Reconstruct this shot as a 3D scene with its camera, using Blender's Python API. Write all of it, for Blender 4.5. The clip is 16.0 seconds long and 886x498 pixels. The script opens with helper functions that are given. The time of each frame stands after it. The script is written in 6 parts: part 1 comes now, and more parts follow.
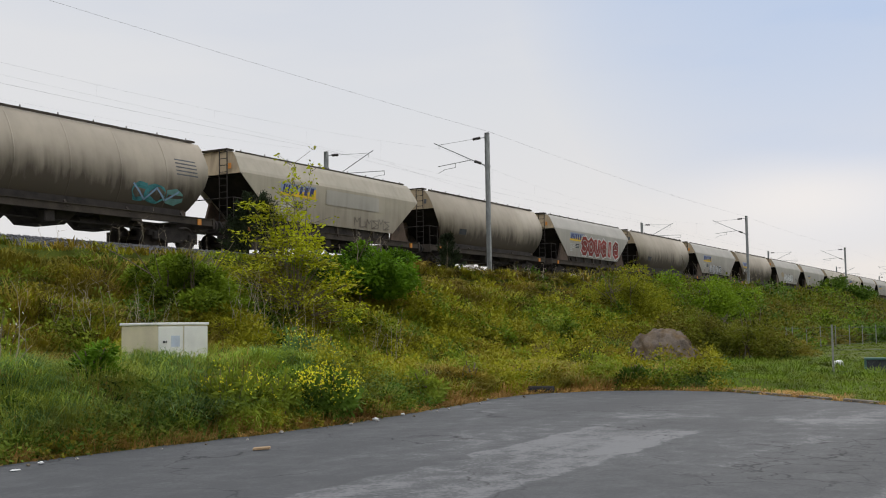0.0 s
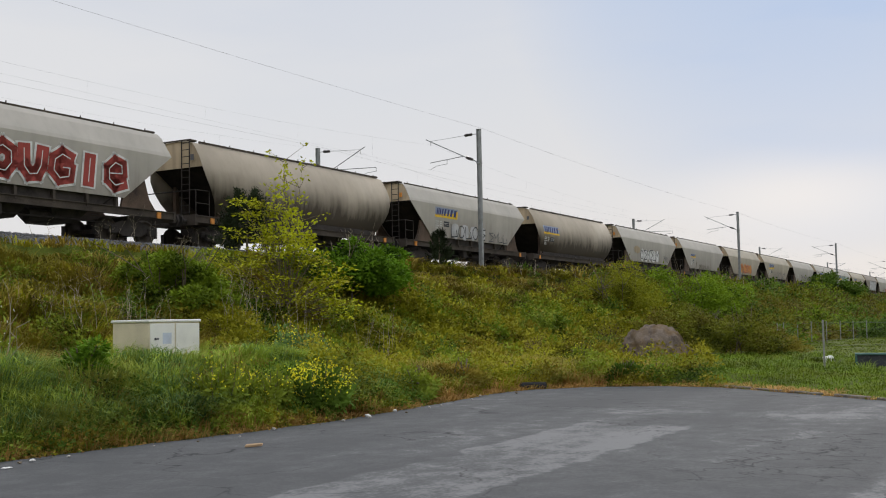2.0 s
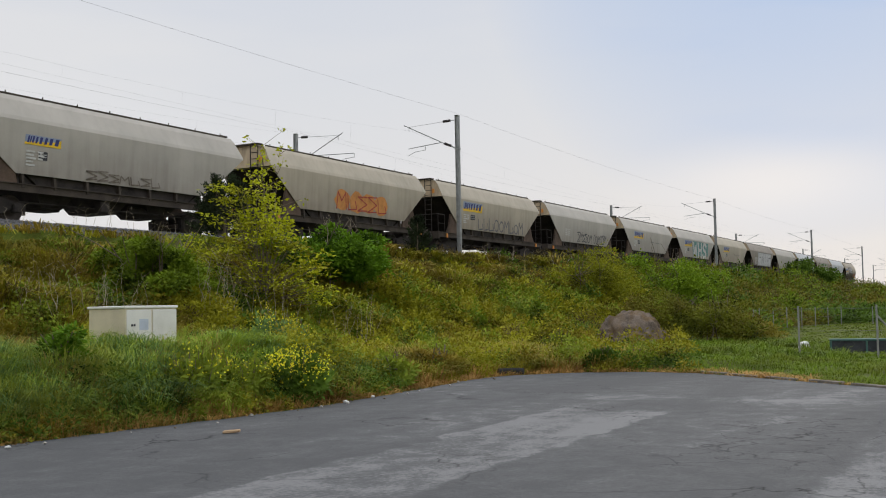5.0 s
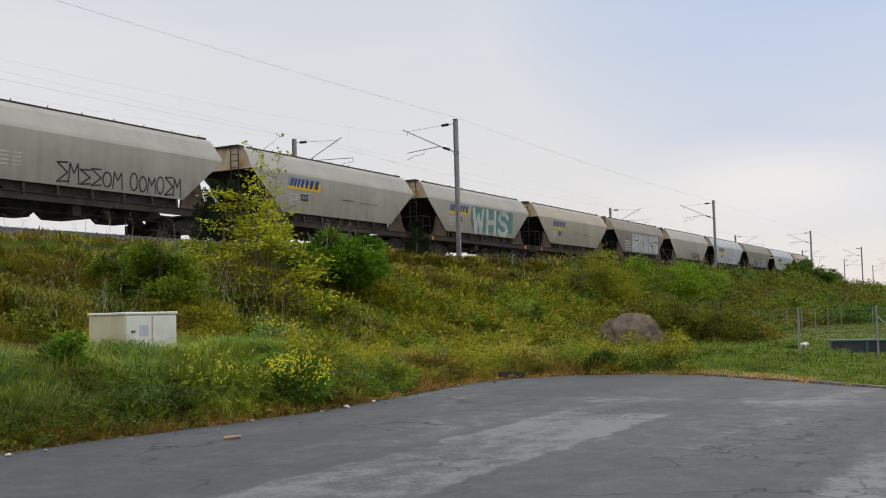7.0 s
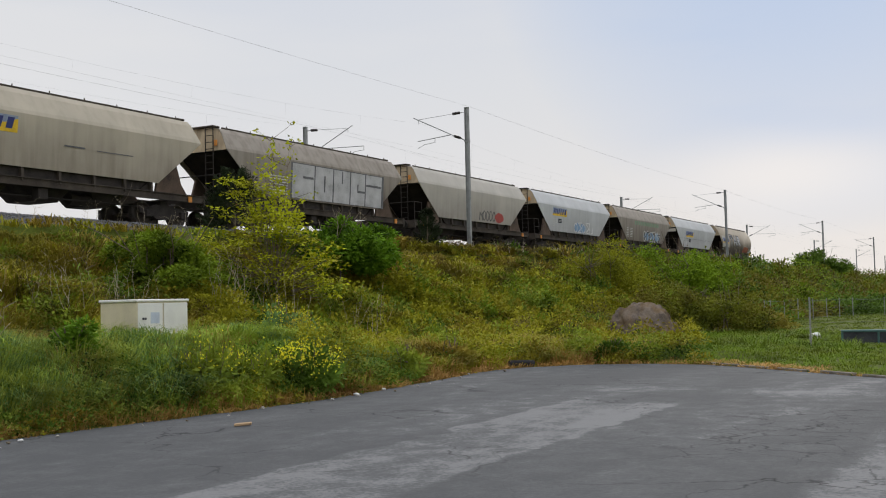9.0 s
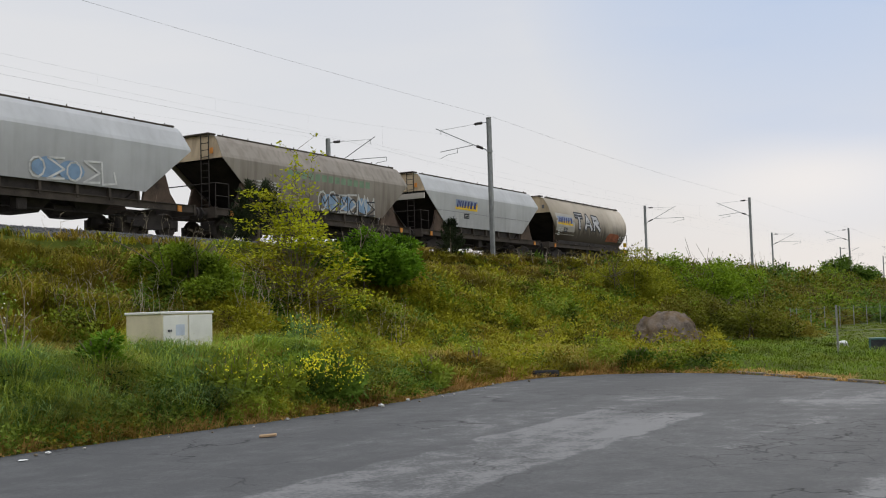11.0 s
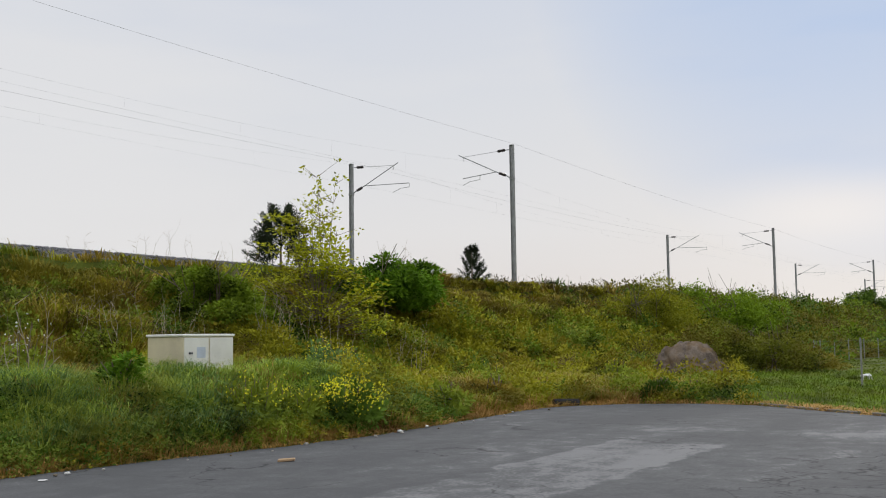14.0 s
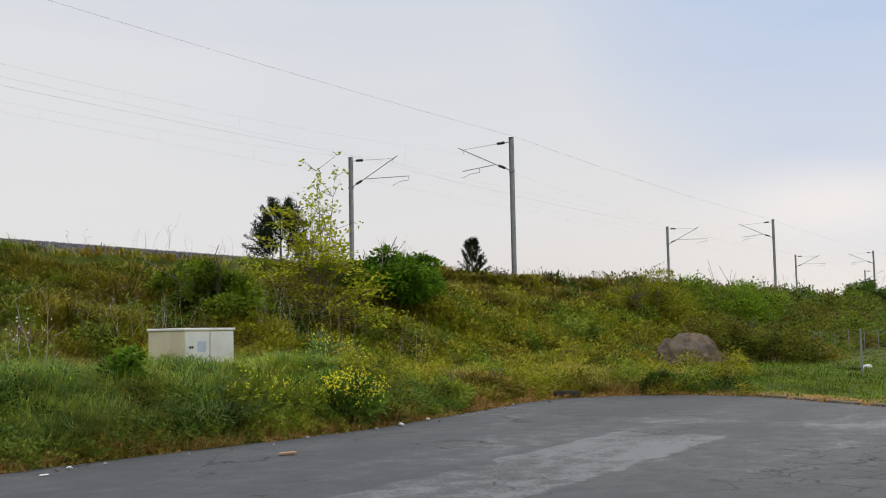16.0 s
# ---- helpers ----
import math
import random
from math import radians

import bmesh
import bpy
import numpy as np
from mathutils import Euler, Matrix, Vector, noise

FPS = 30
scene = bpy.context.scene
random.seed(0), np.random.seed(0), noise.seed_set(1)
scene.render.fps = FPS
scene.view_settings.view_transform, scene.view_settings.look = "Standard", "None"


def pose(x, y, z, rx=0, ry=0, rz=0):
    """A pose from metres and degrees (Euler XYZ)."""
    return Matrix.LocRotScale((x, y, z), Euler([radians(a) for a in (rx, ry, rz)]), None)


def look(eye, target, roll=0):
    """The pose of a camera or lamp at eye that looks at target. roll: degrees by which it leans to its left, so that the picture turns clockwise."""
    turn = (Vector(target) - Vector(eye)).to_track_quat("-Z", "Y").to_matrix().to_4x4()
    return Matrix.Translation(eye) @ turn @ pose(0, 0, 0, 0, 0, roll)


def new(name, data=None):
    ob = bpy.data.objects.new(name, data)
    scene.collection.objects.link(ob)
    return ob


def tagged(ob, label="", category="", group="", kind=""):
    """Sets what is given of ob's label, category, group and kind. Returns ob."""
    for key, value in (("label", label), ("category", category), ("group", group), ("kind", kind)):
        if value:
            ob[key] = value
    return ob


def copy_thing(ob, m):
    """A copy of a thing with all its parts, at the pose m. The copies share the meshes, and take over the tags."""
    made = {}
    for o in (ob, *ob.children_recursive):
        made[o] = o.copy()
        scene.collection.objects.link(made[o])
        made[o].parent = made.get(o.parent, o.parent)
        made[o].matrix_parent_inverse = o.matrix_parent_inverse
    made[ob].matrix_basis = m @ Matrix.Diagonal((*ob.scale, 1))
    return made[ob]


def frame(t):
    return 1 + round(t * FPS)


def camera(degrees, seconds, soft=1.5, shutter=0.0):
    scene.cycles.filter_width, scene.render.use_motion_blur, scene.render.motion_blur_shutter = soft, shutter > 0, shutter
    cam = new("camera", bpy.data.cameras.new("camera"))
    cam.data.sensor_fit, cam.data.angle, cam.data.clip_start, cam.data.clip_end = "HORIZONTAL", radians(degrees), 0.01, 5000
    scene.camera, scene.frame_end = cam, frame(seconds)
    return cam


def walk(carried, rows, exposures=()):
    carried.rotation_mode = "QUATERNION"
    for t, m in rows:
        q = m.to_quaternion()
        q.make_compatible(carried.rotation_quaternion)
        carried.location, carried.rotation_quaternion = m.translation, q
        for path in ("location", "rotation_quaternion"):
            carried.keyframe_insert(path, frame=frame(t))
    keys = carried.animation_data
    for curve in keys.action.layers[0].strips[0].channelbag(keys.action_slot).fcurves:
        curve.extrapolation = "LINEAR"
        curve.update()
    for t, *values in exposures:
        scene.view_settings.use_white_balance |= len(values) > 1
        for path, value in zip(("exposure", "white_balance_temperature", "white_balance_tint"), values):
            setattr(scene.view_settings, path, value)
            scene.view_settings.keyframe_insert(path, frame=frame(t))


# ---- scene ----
cam = camera(44.85, 16.0, soft=1.05)
PATH = [
    (0.0, 0, 0, 1.6, 94.21, 0.93, -59.99),
    (0.5, 0, 0, 1.6, 94.01, 0.60, -60.42),
    (1.0, 0, 0, 1.6, 93.95, 0.94, -60.42),
    (1.5, 0, 0, 1.6, 94.05, 0.97, -60.33),
    (2.0, 0, 0, 1.6, 94.01, 1.06, -60.41),
    (2.5, 0, 0, 1.6, 93.76, 1.14, -60.71),
    (3.0, 0, 0, 1.6, 93.64, 1.07, -61.13),
    (3.5, 0, 0, 1.6, 93.23, 1.08, -61.54),
    (4.0, 0, 0, 1.6, 93.22, 1.05, -61.58),
    (6.5, 0, 0, 1.6, 93.49, 1.24, -61.57),
    (7.0, 0, 0, 1.6, 93.46, 1.52, -61.58),
    (7.5, 0, 0, 1.6, 93.46, 1.40, -61.57),
    (8.0, 0, 0, 1.6, 93.39, 1.53, -61.47),
    (8.5, 0, 0, 1.6, 93.18, 1.34, -61.18),
    (9.0, 0, 0, 1.6, 92.86, 1.27, -61.03),
    (11.5, 0, 0, 1.6, 93.83, 1.67, -59.43),
    (12.0, 0, 0, 1.6, 94.30, 1.70, -59.20),
    (12.5, 0, 0, 1.6, 94.50, 1.62, -59.06),
    (13.0, 0, 0, 1.6, 94.66, 1.36, -58.94),
    (13.5, 0, 0, 1.6, 94.81, 0.97, -58.82),
    (14.0, 0, 0, 1.6, 94.87, 0.78, -58.68),
    (14.5, 0, 0, 1.6, 94.87, 0.70, -58.54),
    (15.0, 0, 0, 1.6, 94.78, 0.74, -58.45),
    (15.5, 0, 0, 1.6, 94.52, 0.85, -58.54),
    (16.0, 0, 0, 1.6, 94.49, 1.06, -58.66),
]
walk(cam, [(r[0], pose(*r[1:])) for r in PATH])

# ---- sky, sun ----
world = bpy.data.worlds.new("sky")
scene.world = world
world.use_nodes = True
wt = world.node_tree
wt.nodes.clear()


def wnode(kind, **kw):
    n = wt.nodes.new(kind)
    for k, val in kw.items():
        if k == "op":
            n.operation = val
        elif k == "blend":
            n.data_type, n.blend_type = "RGBA", val
    return n


def wlink(a, b):
    wt.links.new(a, b)


SUN_YAW, SUN_ELEV = 8.0, 12.0          # degrees from +x towards +y, and above the horizon
w_out = wnode("ShaderNodeOutputWorld")
w_bg = wnode("ShaderNodeBackground")
w_sky = wnode("ShaderNodeTexSky")
w_sky.sky_type = "NISHITA"
w_sky.sun_disc = False
w_sky.sun_elevation = radians(SUN_ELEV)
w_sky.sun_rotation = radians(90 - SUN_YAW)
w_tc = wnode("ShaderNodeTexCoord")
w_map = wnode("ShaderNodeMapping")
w_map.inputs["Scale"].default_value = (1.0, 1.0, 4.5)
w_noise = wnode("ShaderNodeTexNoise")
w_noise.inputs["Scale"].default_value = 1.6
w_noise.inputs["Detail"].default_value = 5
w_noise.inputs["Roughness"].default_value = 0.5
w_sep = wnode("ShaderNodeSeparateXYZ")
wlink(w_tc.outputs["Generated"], w_map.inputs["Vector"])
wlink(w_map.outputs["Vector"], w_noise.inputs["Vector"])
wlink(w_tc.outputs["Generated"], w_sep.inputs["Vector"])
# cloud sheet: pale near the horizon, a little greyer and bluer higher up
w_ramp = wnode("ShaderNodeValToRGB")
cr = w_ramp.color_ramp
cr.elements[0].position, cr.elements[0].color = 0.0, (0.755, 0.70, 0.675, 1)
cr.elements[1].position, cr.elements[1].color = 1.0, (0.93, 0.95, 1.0, 1)
for p, c in ((0.10, (0.775, 0.765, 0.77, 1)), (0.20, (0.73, 0.745, 0.78, 1)), (0.32, (0.66, 0.70, 0.785, 1))):
    e = cr.elements.new(p)
    e.color = c
wlink(w_sep.outputs["Z"], w_ramp.inputs["Fac"])
# clear blue shows through thinner cloud
w_thin = wnode("ShaderNodeMapRange")
w_thin.inputs["From Min"].default_value, w_thin.inputs["From Max"].default_value = 0.40, 0.66
w_thin.inputs["To Min"].default_value, w_thin.inputs["To Max"].default_value = 0.55, 1.0
wlink(w_noise.outputs["Fac"], w_thin.inputs["Value"])
w_gain = wnode("ShaderNodeMix", blend="MULTIPLY")
w_gain.inputs[0].default_value = 1.0
w_gain.inputs[7].default_value = (0.03, 0.03, 0.03, 1)
wlink(w_sky.outputs["Color"], w_gain.inputs[6])
w_mix = wnode("ShaderNodeMix", blend="MIX")
w_side = wnode("ShaderNodeVectorMath", op="DOT_PRODUCT")
w_side.inputs[1].default_value = (0.935, 0.15, 0.33)
wlink(w_tc.outputs["Generated"], w_side.inputs[0])
w_siden = wnode("ShaderNodeMapRange")
w_siden.inputs["From Min"].default_value, w_siden.inputs["From Max"].default_value = 0.962, 1.0
wlink(w_side.outputs["Value"], w_siden.inputs["Value"])
w_blue = wnode("ShaderNodeMath", op="MULTIPLY")
wlink(w_siden.outputs["Result"], w_blue.inputs[0])
wlink(w_thin.outputs["Result"], w_blue.inputs[1])
w_bluec = wnode("ShaderNodeMix", blend="MIX")
w_bluec.inputs[7].default_value = (0.38, 0.54, 0.83, 1)
wlink(w_blue.outputs["Value"], w_bluec.inputs[0])
w_cl = wnode("ShaderNodeMapRange")
w_cl.inputs["From Min"].default_value, w_cl.inputs["From Max"].default_value = 0.42, 0.62
w_cl.inputs["To Max"].default_value = 0.6
wlink(w_noise.outputs["Fac"], w_cl.inputs["Value"])
w_streak = wnode("ShaderNodeMix", blend="MIX")
w_streak.inputs[7].default_value = (0.80, 0.795, 0.80, 1)
wlink(w_cl.outputs["Result"], w_streak.inputs[0])
wlink(w_ramp.outputs["Color"], w_streak.inputs[6])
wlink(w_streak.outputs[2], w_bluec.inputs[6])
# glow of the low sun behind the cloud
w_off = wnode("ShaderNodeVectorMath", op="SUBTRACT")
w_off.inputs[1].default_value = (math.cos(radians(11)) * math.cos(radians(6.2)), math.sin(radians(11)) * math.cos(radians(6.2)), math.sin(radians(6.2)))
wlink(w_tc.outputs["Generated"], w_off.inputs[0])
w_flat = wnode("ShaderNodeVectorMath", op="MULTIPLY")
w_flat.inputs[1].default_value = (1.0, 1.0, 3.2)
wlink(w_off.outputs["Vector"], w_flat.inputs[0])
w_dot = wnode("ShaderNodeVectorMath", op="LENGTH")
wlink(w_flat.outputs["Vector"], w_dot.inputs[0])
w_glow = wnode("ShaderNodeMapRange")
w_glow.interpolation_type = "SMOOTHSTEP"
w_glow.inputs["From Min"].default_value, w_glow.inputs["From Max"].default_value = 0.17, 0.0
w_glow.inputs["To Max"].default_value = 0.5
wlink(w_dot.outputs["Value"], w_glow.inputs["Value"])
w_warm = wnode("ShaderNodeMix", blend="MIX")
w_warm.inputs[7].default_value = (1.0, 0.93, 0.86, 1)
wlink(w_glow.outputs["Result"], w_warm.inputs[0])
wlink(w_bluec.outputs[2], w_warm.inputs[6])
w_mix.inputs[0].default_value = 0.96
wlink(w_gain.outputs[2], w_mix.inputs[6])
wlink(w_warm.outputs[2], w_mix.inputs[7])
# an overcast sky is about twice as bright overhead as near the horizon
w_zen = wnode("ShaderNodeMapRange")
w_zen.inputs["From Min"].default_value, w_zen.inputs["From Max"].default_value = 0.36, 1.0
w_zen.inputs["To Min"].default_value, w_zen.inputs["To Max"].default_value = 1.0, 1.75
wlink(w_sep.outputs["Z"], w_zen.inputs["Value"])
wlink(w_zen.outputs["Result"], w_bg.inputs["Strength"])
wlink(w_mix.outputs[2], w_bg.inputs["Color"])
wlink(w_bg.outputs["Background"], w_out.inputs["Surface"])

sun = new("sun", bpy.data.lights.new("sun", "SUN"))
sun.data.energy = 0.9
sun.data.angle = radians(14)
sun.data.color = (1.0, 0.93, 0.84)
sun.matrix_world = look((0, 0, 60), (-60 * math.cos(radians(SUN_YAW)), -60 * math.sin(radians(SUN_YAW)), 60 - 60 * math.tan(radians(SUN_ELEV))))

# ---- materials ----


def material(name, base, rough=0.8, metal=0.0, var=0.15, scale=4.0, fine=60.0, bump=0.2, dark=None, obvar=0.0, island=0.0, translucent=0.0, spec=0.3, stretch=(1, 1, 1), patchy=0.0, alt=None):
    """Two scales of variation over a base colour, with a fine relief."""
    m = bpy.data.materials.new(name)
    m.use_nodes = True
    nt = m.node_tree
    b = nt.nodes["Principled BSDF"]
    b.inputs["Roughness"].default_value = rough
    b.inputs["Metallic"].default_value = metal
    b.inputs["Specular IOR Level"].default_value = spec
    tc = nt.nodes.new("ShaderNodeTexCoord")
    mp = nt.nodes.new("ShaderNodeMapping")
    mp.inputs["Scale"].default_value = stretch
    nt.links.new(tc.outputs["Object"], mp.inputs["Vector"])
    n1 = nt.nodes.new("ShaderNodeTexNoise")
    n1.inputs["Scale"].default_value = scale
    n1.inputs["Detail"].default_value = 4
    n2 = nt.nodes.new("ShaderNodeTexNoise")
    n2.inputs["Scale"].default_value = fine
    n2.inputs["Detail"].default_value = 2
    nt.links.new(mp.outputs["Vector"], n1.inputs["Vector"])
    nt.links.new(mp.outputs["Vector"], n2.inputs["Vector"])
    add = nt.nodes.new("ShaderNodeMath")
    add.operation = "MULTIPLY_ADD"
    nt.links.new(n2.outputs["Fac"], add.inputs[0])
    add.inputs[1].default_value = 0.5
    nt.links.new(n1.outputs["Fac"], add.inputs[2])
    fac = add.outputs[0]
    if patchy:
        # leaf tone varies by patch; broad darks also stand in for shaded pockets
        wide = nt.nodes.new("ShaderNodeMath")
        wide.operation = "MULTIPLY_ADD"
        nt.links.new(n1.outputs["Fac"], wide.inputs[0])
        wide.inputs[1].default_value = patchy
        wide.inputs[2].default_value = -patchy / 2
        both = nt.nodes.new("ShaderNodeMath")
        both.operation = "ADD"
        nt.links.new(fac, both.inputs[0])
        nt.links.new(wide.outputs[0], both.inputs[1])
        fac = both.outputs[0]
    if obvar or island:
        src = nt.nodes.new("ShaderNodeObjectInfo").outputs["Random"] if obvar else nt.nodes.new("ShaderNodeNewGeometry").outputs["Random Per Island"]
        a2 = nt.nodes.new("ShaderNodeMath")
        a2.operation = "MULTIPLY_ADD"
        nt.links.new(src, a2.inputs[0])
        a2.inputs[1].default_value = obvar or island
        nt.links.new(fac, a2.inputs[2])
        fac = a2.outputs[0]
    ramp = nt.nodes.new("ShaderNodeValToRGB")
    r = ramp.color_ramp
    lo = dark or tuple(c * (1 - 2 * var) for c in base)
    hi = tuple(min(1, c * (1 + 1.2 * var)) for c in base)
    r.elements[0].position, r.elements[0].color = 0.45, (*lo, 1)
    r.elements[1].position, r.elements[1].color = 1.05 if not (obvar or island) else 1.0 + 0.5 * (obvar or island), (*hi, 1)
    e = r.elements.new(0.72)
    e.color = (*base, 1)
    nt.links.new(fac, ramp.inputs["Fac"])
    colour = ramp.outputs["Color"]
    if alt:
        n3 = nt.nodes.new("ShaderNodeTexNoise")
        n3.inputs["Scale"].default_value = scale * 0.6
        n3.inputs["Detail"].default_value = 3
        nt.links.new(tc.outputs["Object"], n3.inputs["Vector"])
        pick = nt.nodes.new("ShaderNodeMapRange")
        pick.inputs["From Min"].default_value, pick.inputs["From Max"].default_value = 0.46, 0.66
        pick.inputs["To Max"].default_value = 0.75
        nt.links.new(n3.outputs["Fac"], pick.inputs["Value"])
        am = nt.nodes.new("ShaderNodeMix")
        am.data_type = "RGBA"
        nt.links.new(pick.outputs["Result"], am.inputs[0])
        nt.links.new(colour, am.inputs[6])
        am.inputs[7].default_value = (*alt, 1)
        colour = am.outputs[2]
    nt.links.new(colour, b.inputs["Base Color"])
    if bump:
        bp = nt.nodes.new("ShaderNodeBump")
        bp.inputs["Strength"].default_value = bump
        bp.inputs["Distance"].default_value = 0.02
        nt.links.new(add.outputs[0], bp.inputs["Height"])
        nt.links.new(bp.outputs["Normal"], b.inputs["Normal"])
    if translucent:
        tr = nt.nodes.new("ShaderNodeBsdfTranslucent")
        nt.links.new(colour, tr.inputs["Color"])
        mx = nt.nodes.new("ShaderNodeMixShader")
        mx.inputs[0].default_value = translucent
        nt.links.new(b.outputs[0], mx.inputs[1])
        nt.links.new(tr.outputs[0], mx.inputs[2])
        nt.links.new(mx.outputs[0], nt.nodes["Material Output"].inputs["Surface"])
    return m


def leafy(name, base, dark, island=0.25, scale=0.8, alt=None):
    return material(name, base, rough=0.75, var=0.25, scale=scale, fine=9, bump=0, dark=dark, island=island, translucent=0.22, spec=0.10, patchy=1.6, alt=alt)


L_FIELD = leafy("field_grass_blades", (0.115, 0.160, 0.014), (0.070, 0.100, 0.009), alt=(0.135, 0.155, 0.017))
M_SOIL = material("soil_grass", (0.075, 0.095, 0.016), 0.95, var=0.35, scale=0.9, fine=14, bump=0.6, dark=(0.05, 0.05, 0.014), spec=0.05)
M_BALLAST = material("ballast_stone", (0.105, 0.105, 0.11), 0.95, var=0.4, scale=9, fine=40, bump=0.5, island=0.5)
M_RAIL = material("rail_steel", (0.16, 0.11, 0.08), 0.6, 0.6, scale=3)
M_CONC = material("concrete", (0.42, 0.40, 0.36), 0.9, scale=6, fine=120)
M_GALV = material("galvanised_steel", (0.30, 0.31, 0.31), 0.55, 0.5, var=0.2, scale=2.5, fine=30)
M_WIRE = material("dark_wire", (0.42, 0.425, 0.44), 0.5, 0.5, bump=0)
M_INSUL = material("brown_ceramic", (0.035, 0.028, 0.028), 0.3, scale=8, bump=0)
M_UNDER = material("dirty_underframe", (0.038, 0.032, 0.029), 0.85, var=0.35, scale=3, fine=30, dark=(0.016, 0.015, 0.014))
# near-black: the shade inside the end hollows is put into this colour
M_HOLLOW = material("shaded_hopper_steel", (0.024, 0.020, 0.017), 0.9, var=0.4, scale=1.6, fine=20, dark=(0.010, 0.009, 0.008), spec=0.1)
M_SILL = material("rusty_grey_sill", (0.056, 0.045, 0.036), 0.8, var=0.4, scale=2, fine=25, dark=(0.03, 0.024, 0.02))
M_GUSSET = material("rust_brown_plate", (0.085, 0.058, 0.042), 0.85, var=0.5, scale=1.4, fine=22, dark=(0.028, 0.022, 0.018))
M_WHEEL = material("worn_wheel_steel", (0.07, 0.058, 0.05), 0.6, 0.5, scale=4)
M_YELLOW = material("logo_yellow", (0.72, 0.47, 0.03), 0.6, scale=3, fine=30)
M_BLUEBK = material("logo_pale_blue", (0.26, 0.31, 0.42), 0.6, scale=3, fine=30)
M_NAVY = material("logo_navy", (0.035, 0.045, 0.17), 0.6, scale=3, fine=30)
M_BLACK = material("black_paint", (0.035, 0.037, 0.045), 0.6, var=0.3, scale=3, fine=30)
M_DGREY = material("dark_grey_paint", (0.13, 0.13, 0.14), 0.7, var=0.3, scale=3, fine=30)
M_WHITE = material("white_paint", (0.66, 0.66, 0.65), 0.7, scale=3, fine=30)
M_RED = material("red_spray_paint", (0.34, 0.06, 0.05), 0.7, scale=3, fine=30)
M_RUSTP = material("rust_red_spray_paint", (0.24, 0.075, 0.035), 0.7, scale=2, fine=30, var=0.3)
M_TEAL = material("teal_spray_paint", (0.12, 0.25, 0.235), 0.7, scale=3, fine=30)
M_TEALD = material("deep_teal_spray_paint", (0.05, 0.20, 0.22), 0.7, scale=1.5, fine=30, var=0.5)
M_ORANGE = material("orange_spray_paint", (0.55, 0.24, 0.07), 0.7, scale=3, fine=30)
M_GREEN = material("faded_green_paint", (0.20, 0.30, 0.20), 0.7, scale=3, fine=30)
M_SKYBLUE = material("blue_spray_paint", (0.22, 0.33, 0.48), 0.7, scale=3, fine=30)
M_PALE = material("stencil_grey_white", (0.52, 0.52, 0.50), 0.7, scale=3, fine=30)
M_SILVER = material("silver_spray_paint", (0.45, 0.45, 0.46), 0.55, var=0.2, scale=1.5, fine=30)
M_SIGNAL = material("signal_orange", (0.62, 0.25, 0.05), 0.6, scale=5)
M_BARK = material("grey_bark", (0.16, 0.13, 0.09), 0.9, scale=8, fine=40)
M_DEAD = material("dead_stems", (0.33, 0.28, 0.21), 0.9, scale=8, fine=40, island=0.5)
M_ROCK = material("granite_boulder", (0.150, 0.122, 0.100), 0.95, var=0.5, scale=2.6, fine=16, bump=1.0, dark=(0.05, 0.04, 0.034), spec=0.08, alt=(0.16, 0.105, 0.05))
M_CABINET = material("cream_cabinet", (0.64, 0.575, 0.42), 0.55, var=0.1, scale=2, fine=60, bump=0.05)
M_CABDOOR = material("white_cabinet_door", (0.74, 0.74, 0.70), 0.5, var=0.08, scale=2, fine=60, bump=0.05)
M_NOTICE = material("pale_blue_notice", (0.50, 0.56, 0.66), 0.6, var=0.1, scale=4)
M_KERB = material("dark_kerb_concrete", (0.17, 0.15, 0.125), 0.95, var=0.35, scale=5, fine=50)
M_RUBBER = material("old_rubber", (0.03, 0.03, 0.032), 0.8, scale=6)
M_WOOD = material("weathered_wood", (0.38, 0.26, 0.15), 0.85, scale=6, stretch=(1, 8, 8))
M_LITTER = material("white_litter", (0.75, 0.75, 0.73), 0.6, scale=8)
M_DGREEN = material("dark_green_paint", (0.07, 0.14, 0.125), 0.85, scale=4, spec=0.1)
M_FWIRE = material("fence_wire", (0.13, 0.135, 0.13), 0.7, scale=4, bump=0)
M_GALVF = material("fence_post_grey", (0.26, 0.26, 0.245), 0.7, scale=4)

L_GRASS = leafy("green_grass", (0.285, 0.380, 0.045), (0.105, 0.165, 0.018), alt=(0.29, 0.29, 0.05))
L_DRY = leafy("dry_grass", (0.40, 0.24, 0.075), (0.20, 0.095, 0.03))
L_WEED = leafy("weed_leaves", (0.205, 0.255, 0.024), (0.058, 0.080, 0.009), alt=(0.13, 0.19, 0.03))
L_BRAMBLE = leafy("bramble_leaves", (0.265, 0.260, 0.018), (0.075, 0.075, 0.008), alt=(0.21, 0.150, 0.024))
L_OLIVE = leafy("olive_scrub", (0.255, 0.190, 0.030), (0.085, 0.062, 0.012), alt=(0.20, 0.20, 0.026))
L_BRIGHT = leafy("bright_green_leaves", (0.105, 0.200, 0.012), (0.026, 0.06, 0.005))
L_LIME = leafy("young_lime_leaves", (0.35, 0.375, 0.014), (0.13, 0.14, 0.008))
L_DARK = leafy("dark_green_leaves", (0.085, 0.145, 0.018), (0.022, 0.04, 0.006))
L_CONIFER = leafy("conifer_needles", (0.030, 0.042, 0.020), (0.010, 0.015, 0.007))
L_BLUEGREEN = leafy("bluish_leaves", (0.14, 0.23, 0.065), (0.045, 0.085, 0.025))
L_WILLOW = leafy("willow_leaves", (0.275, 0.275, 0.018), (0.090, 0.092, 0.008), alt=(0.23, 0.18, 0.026))
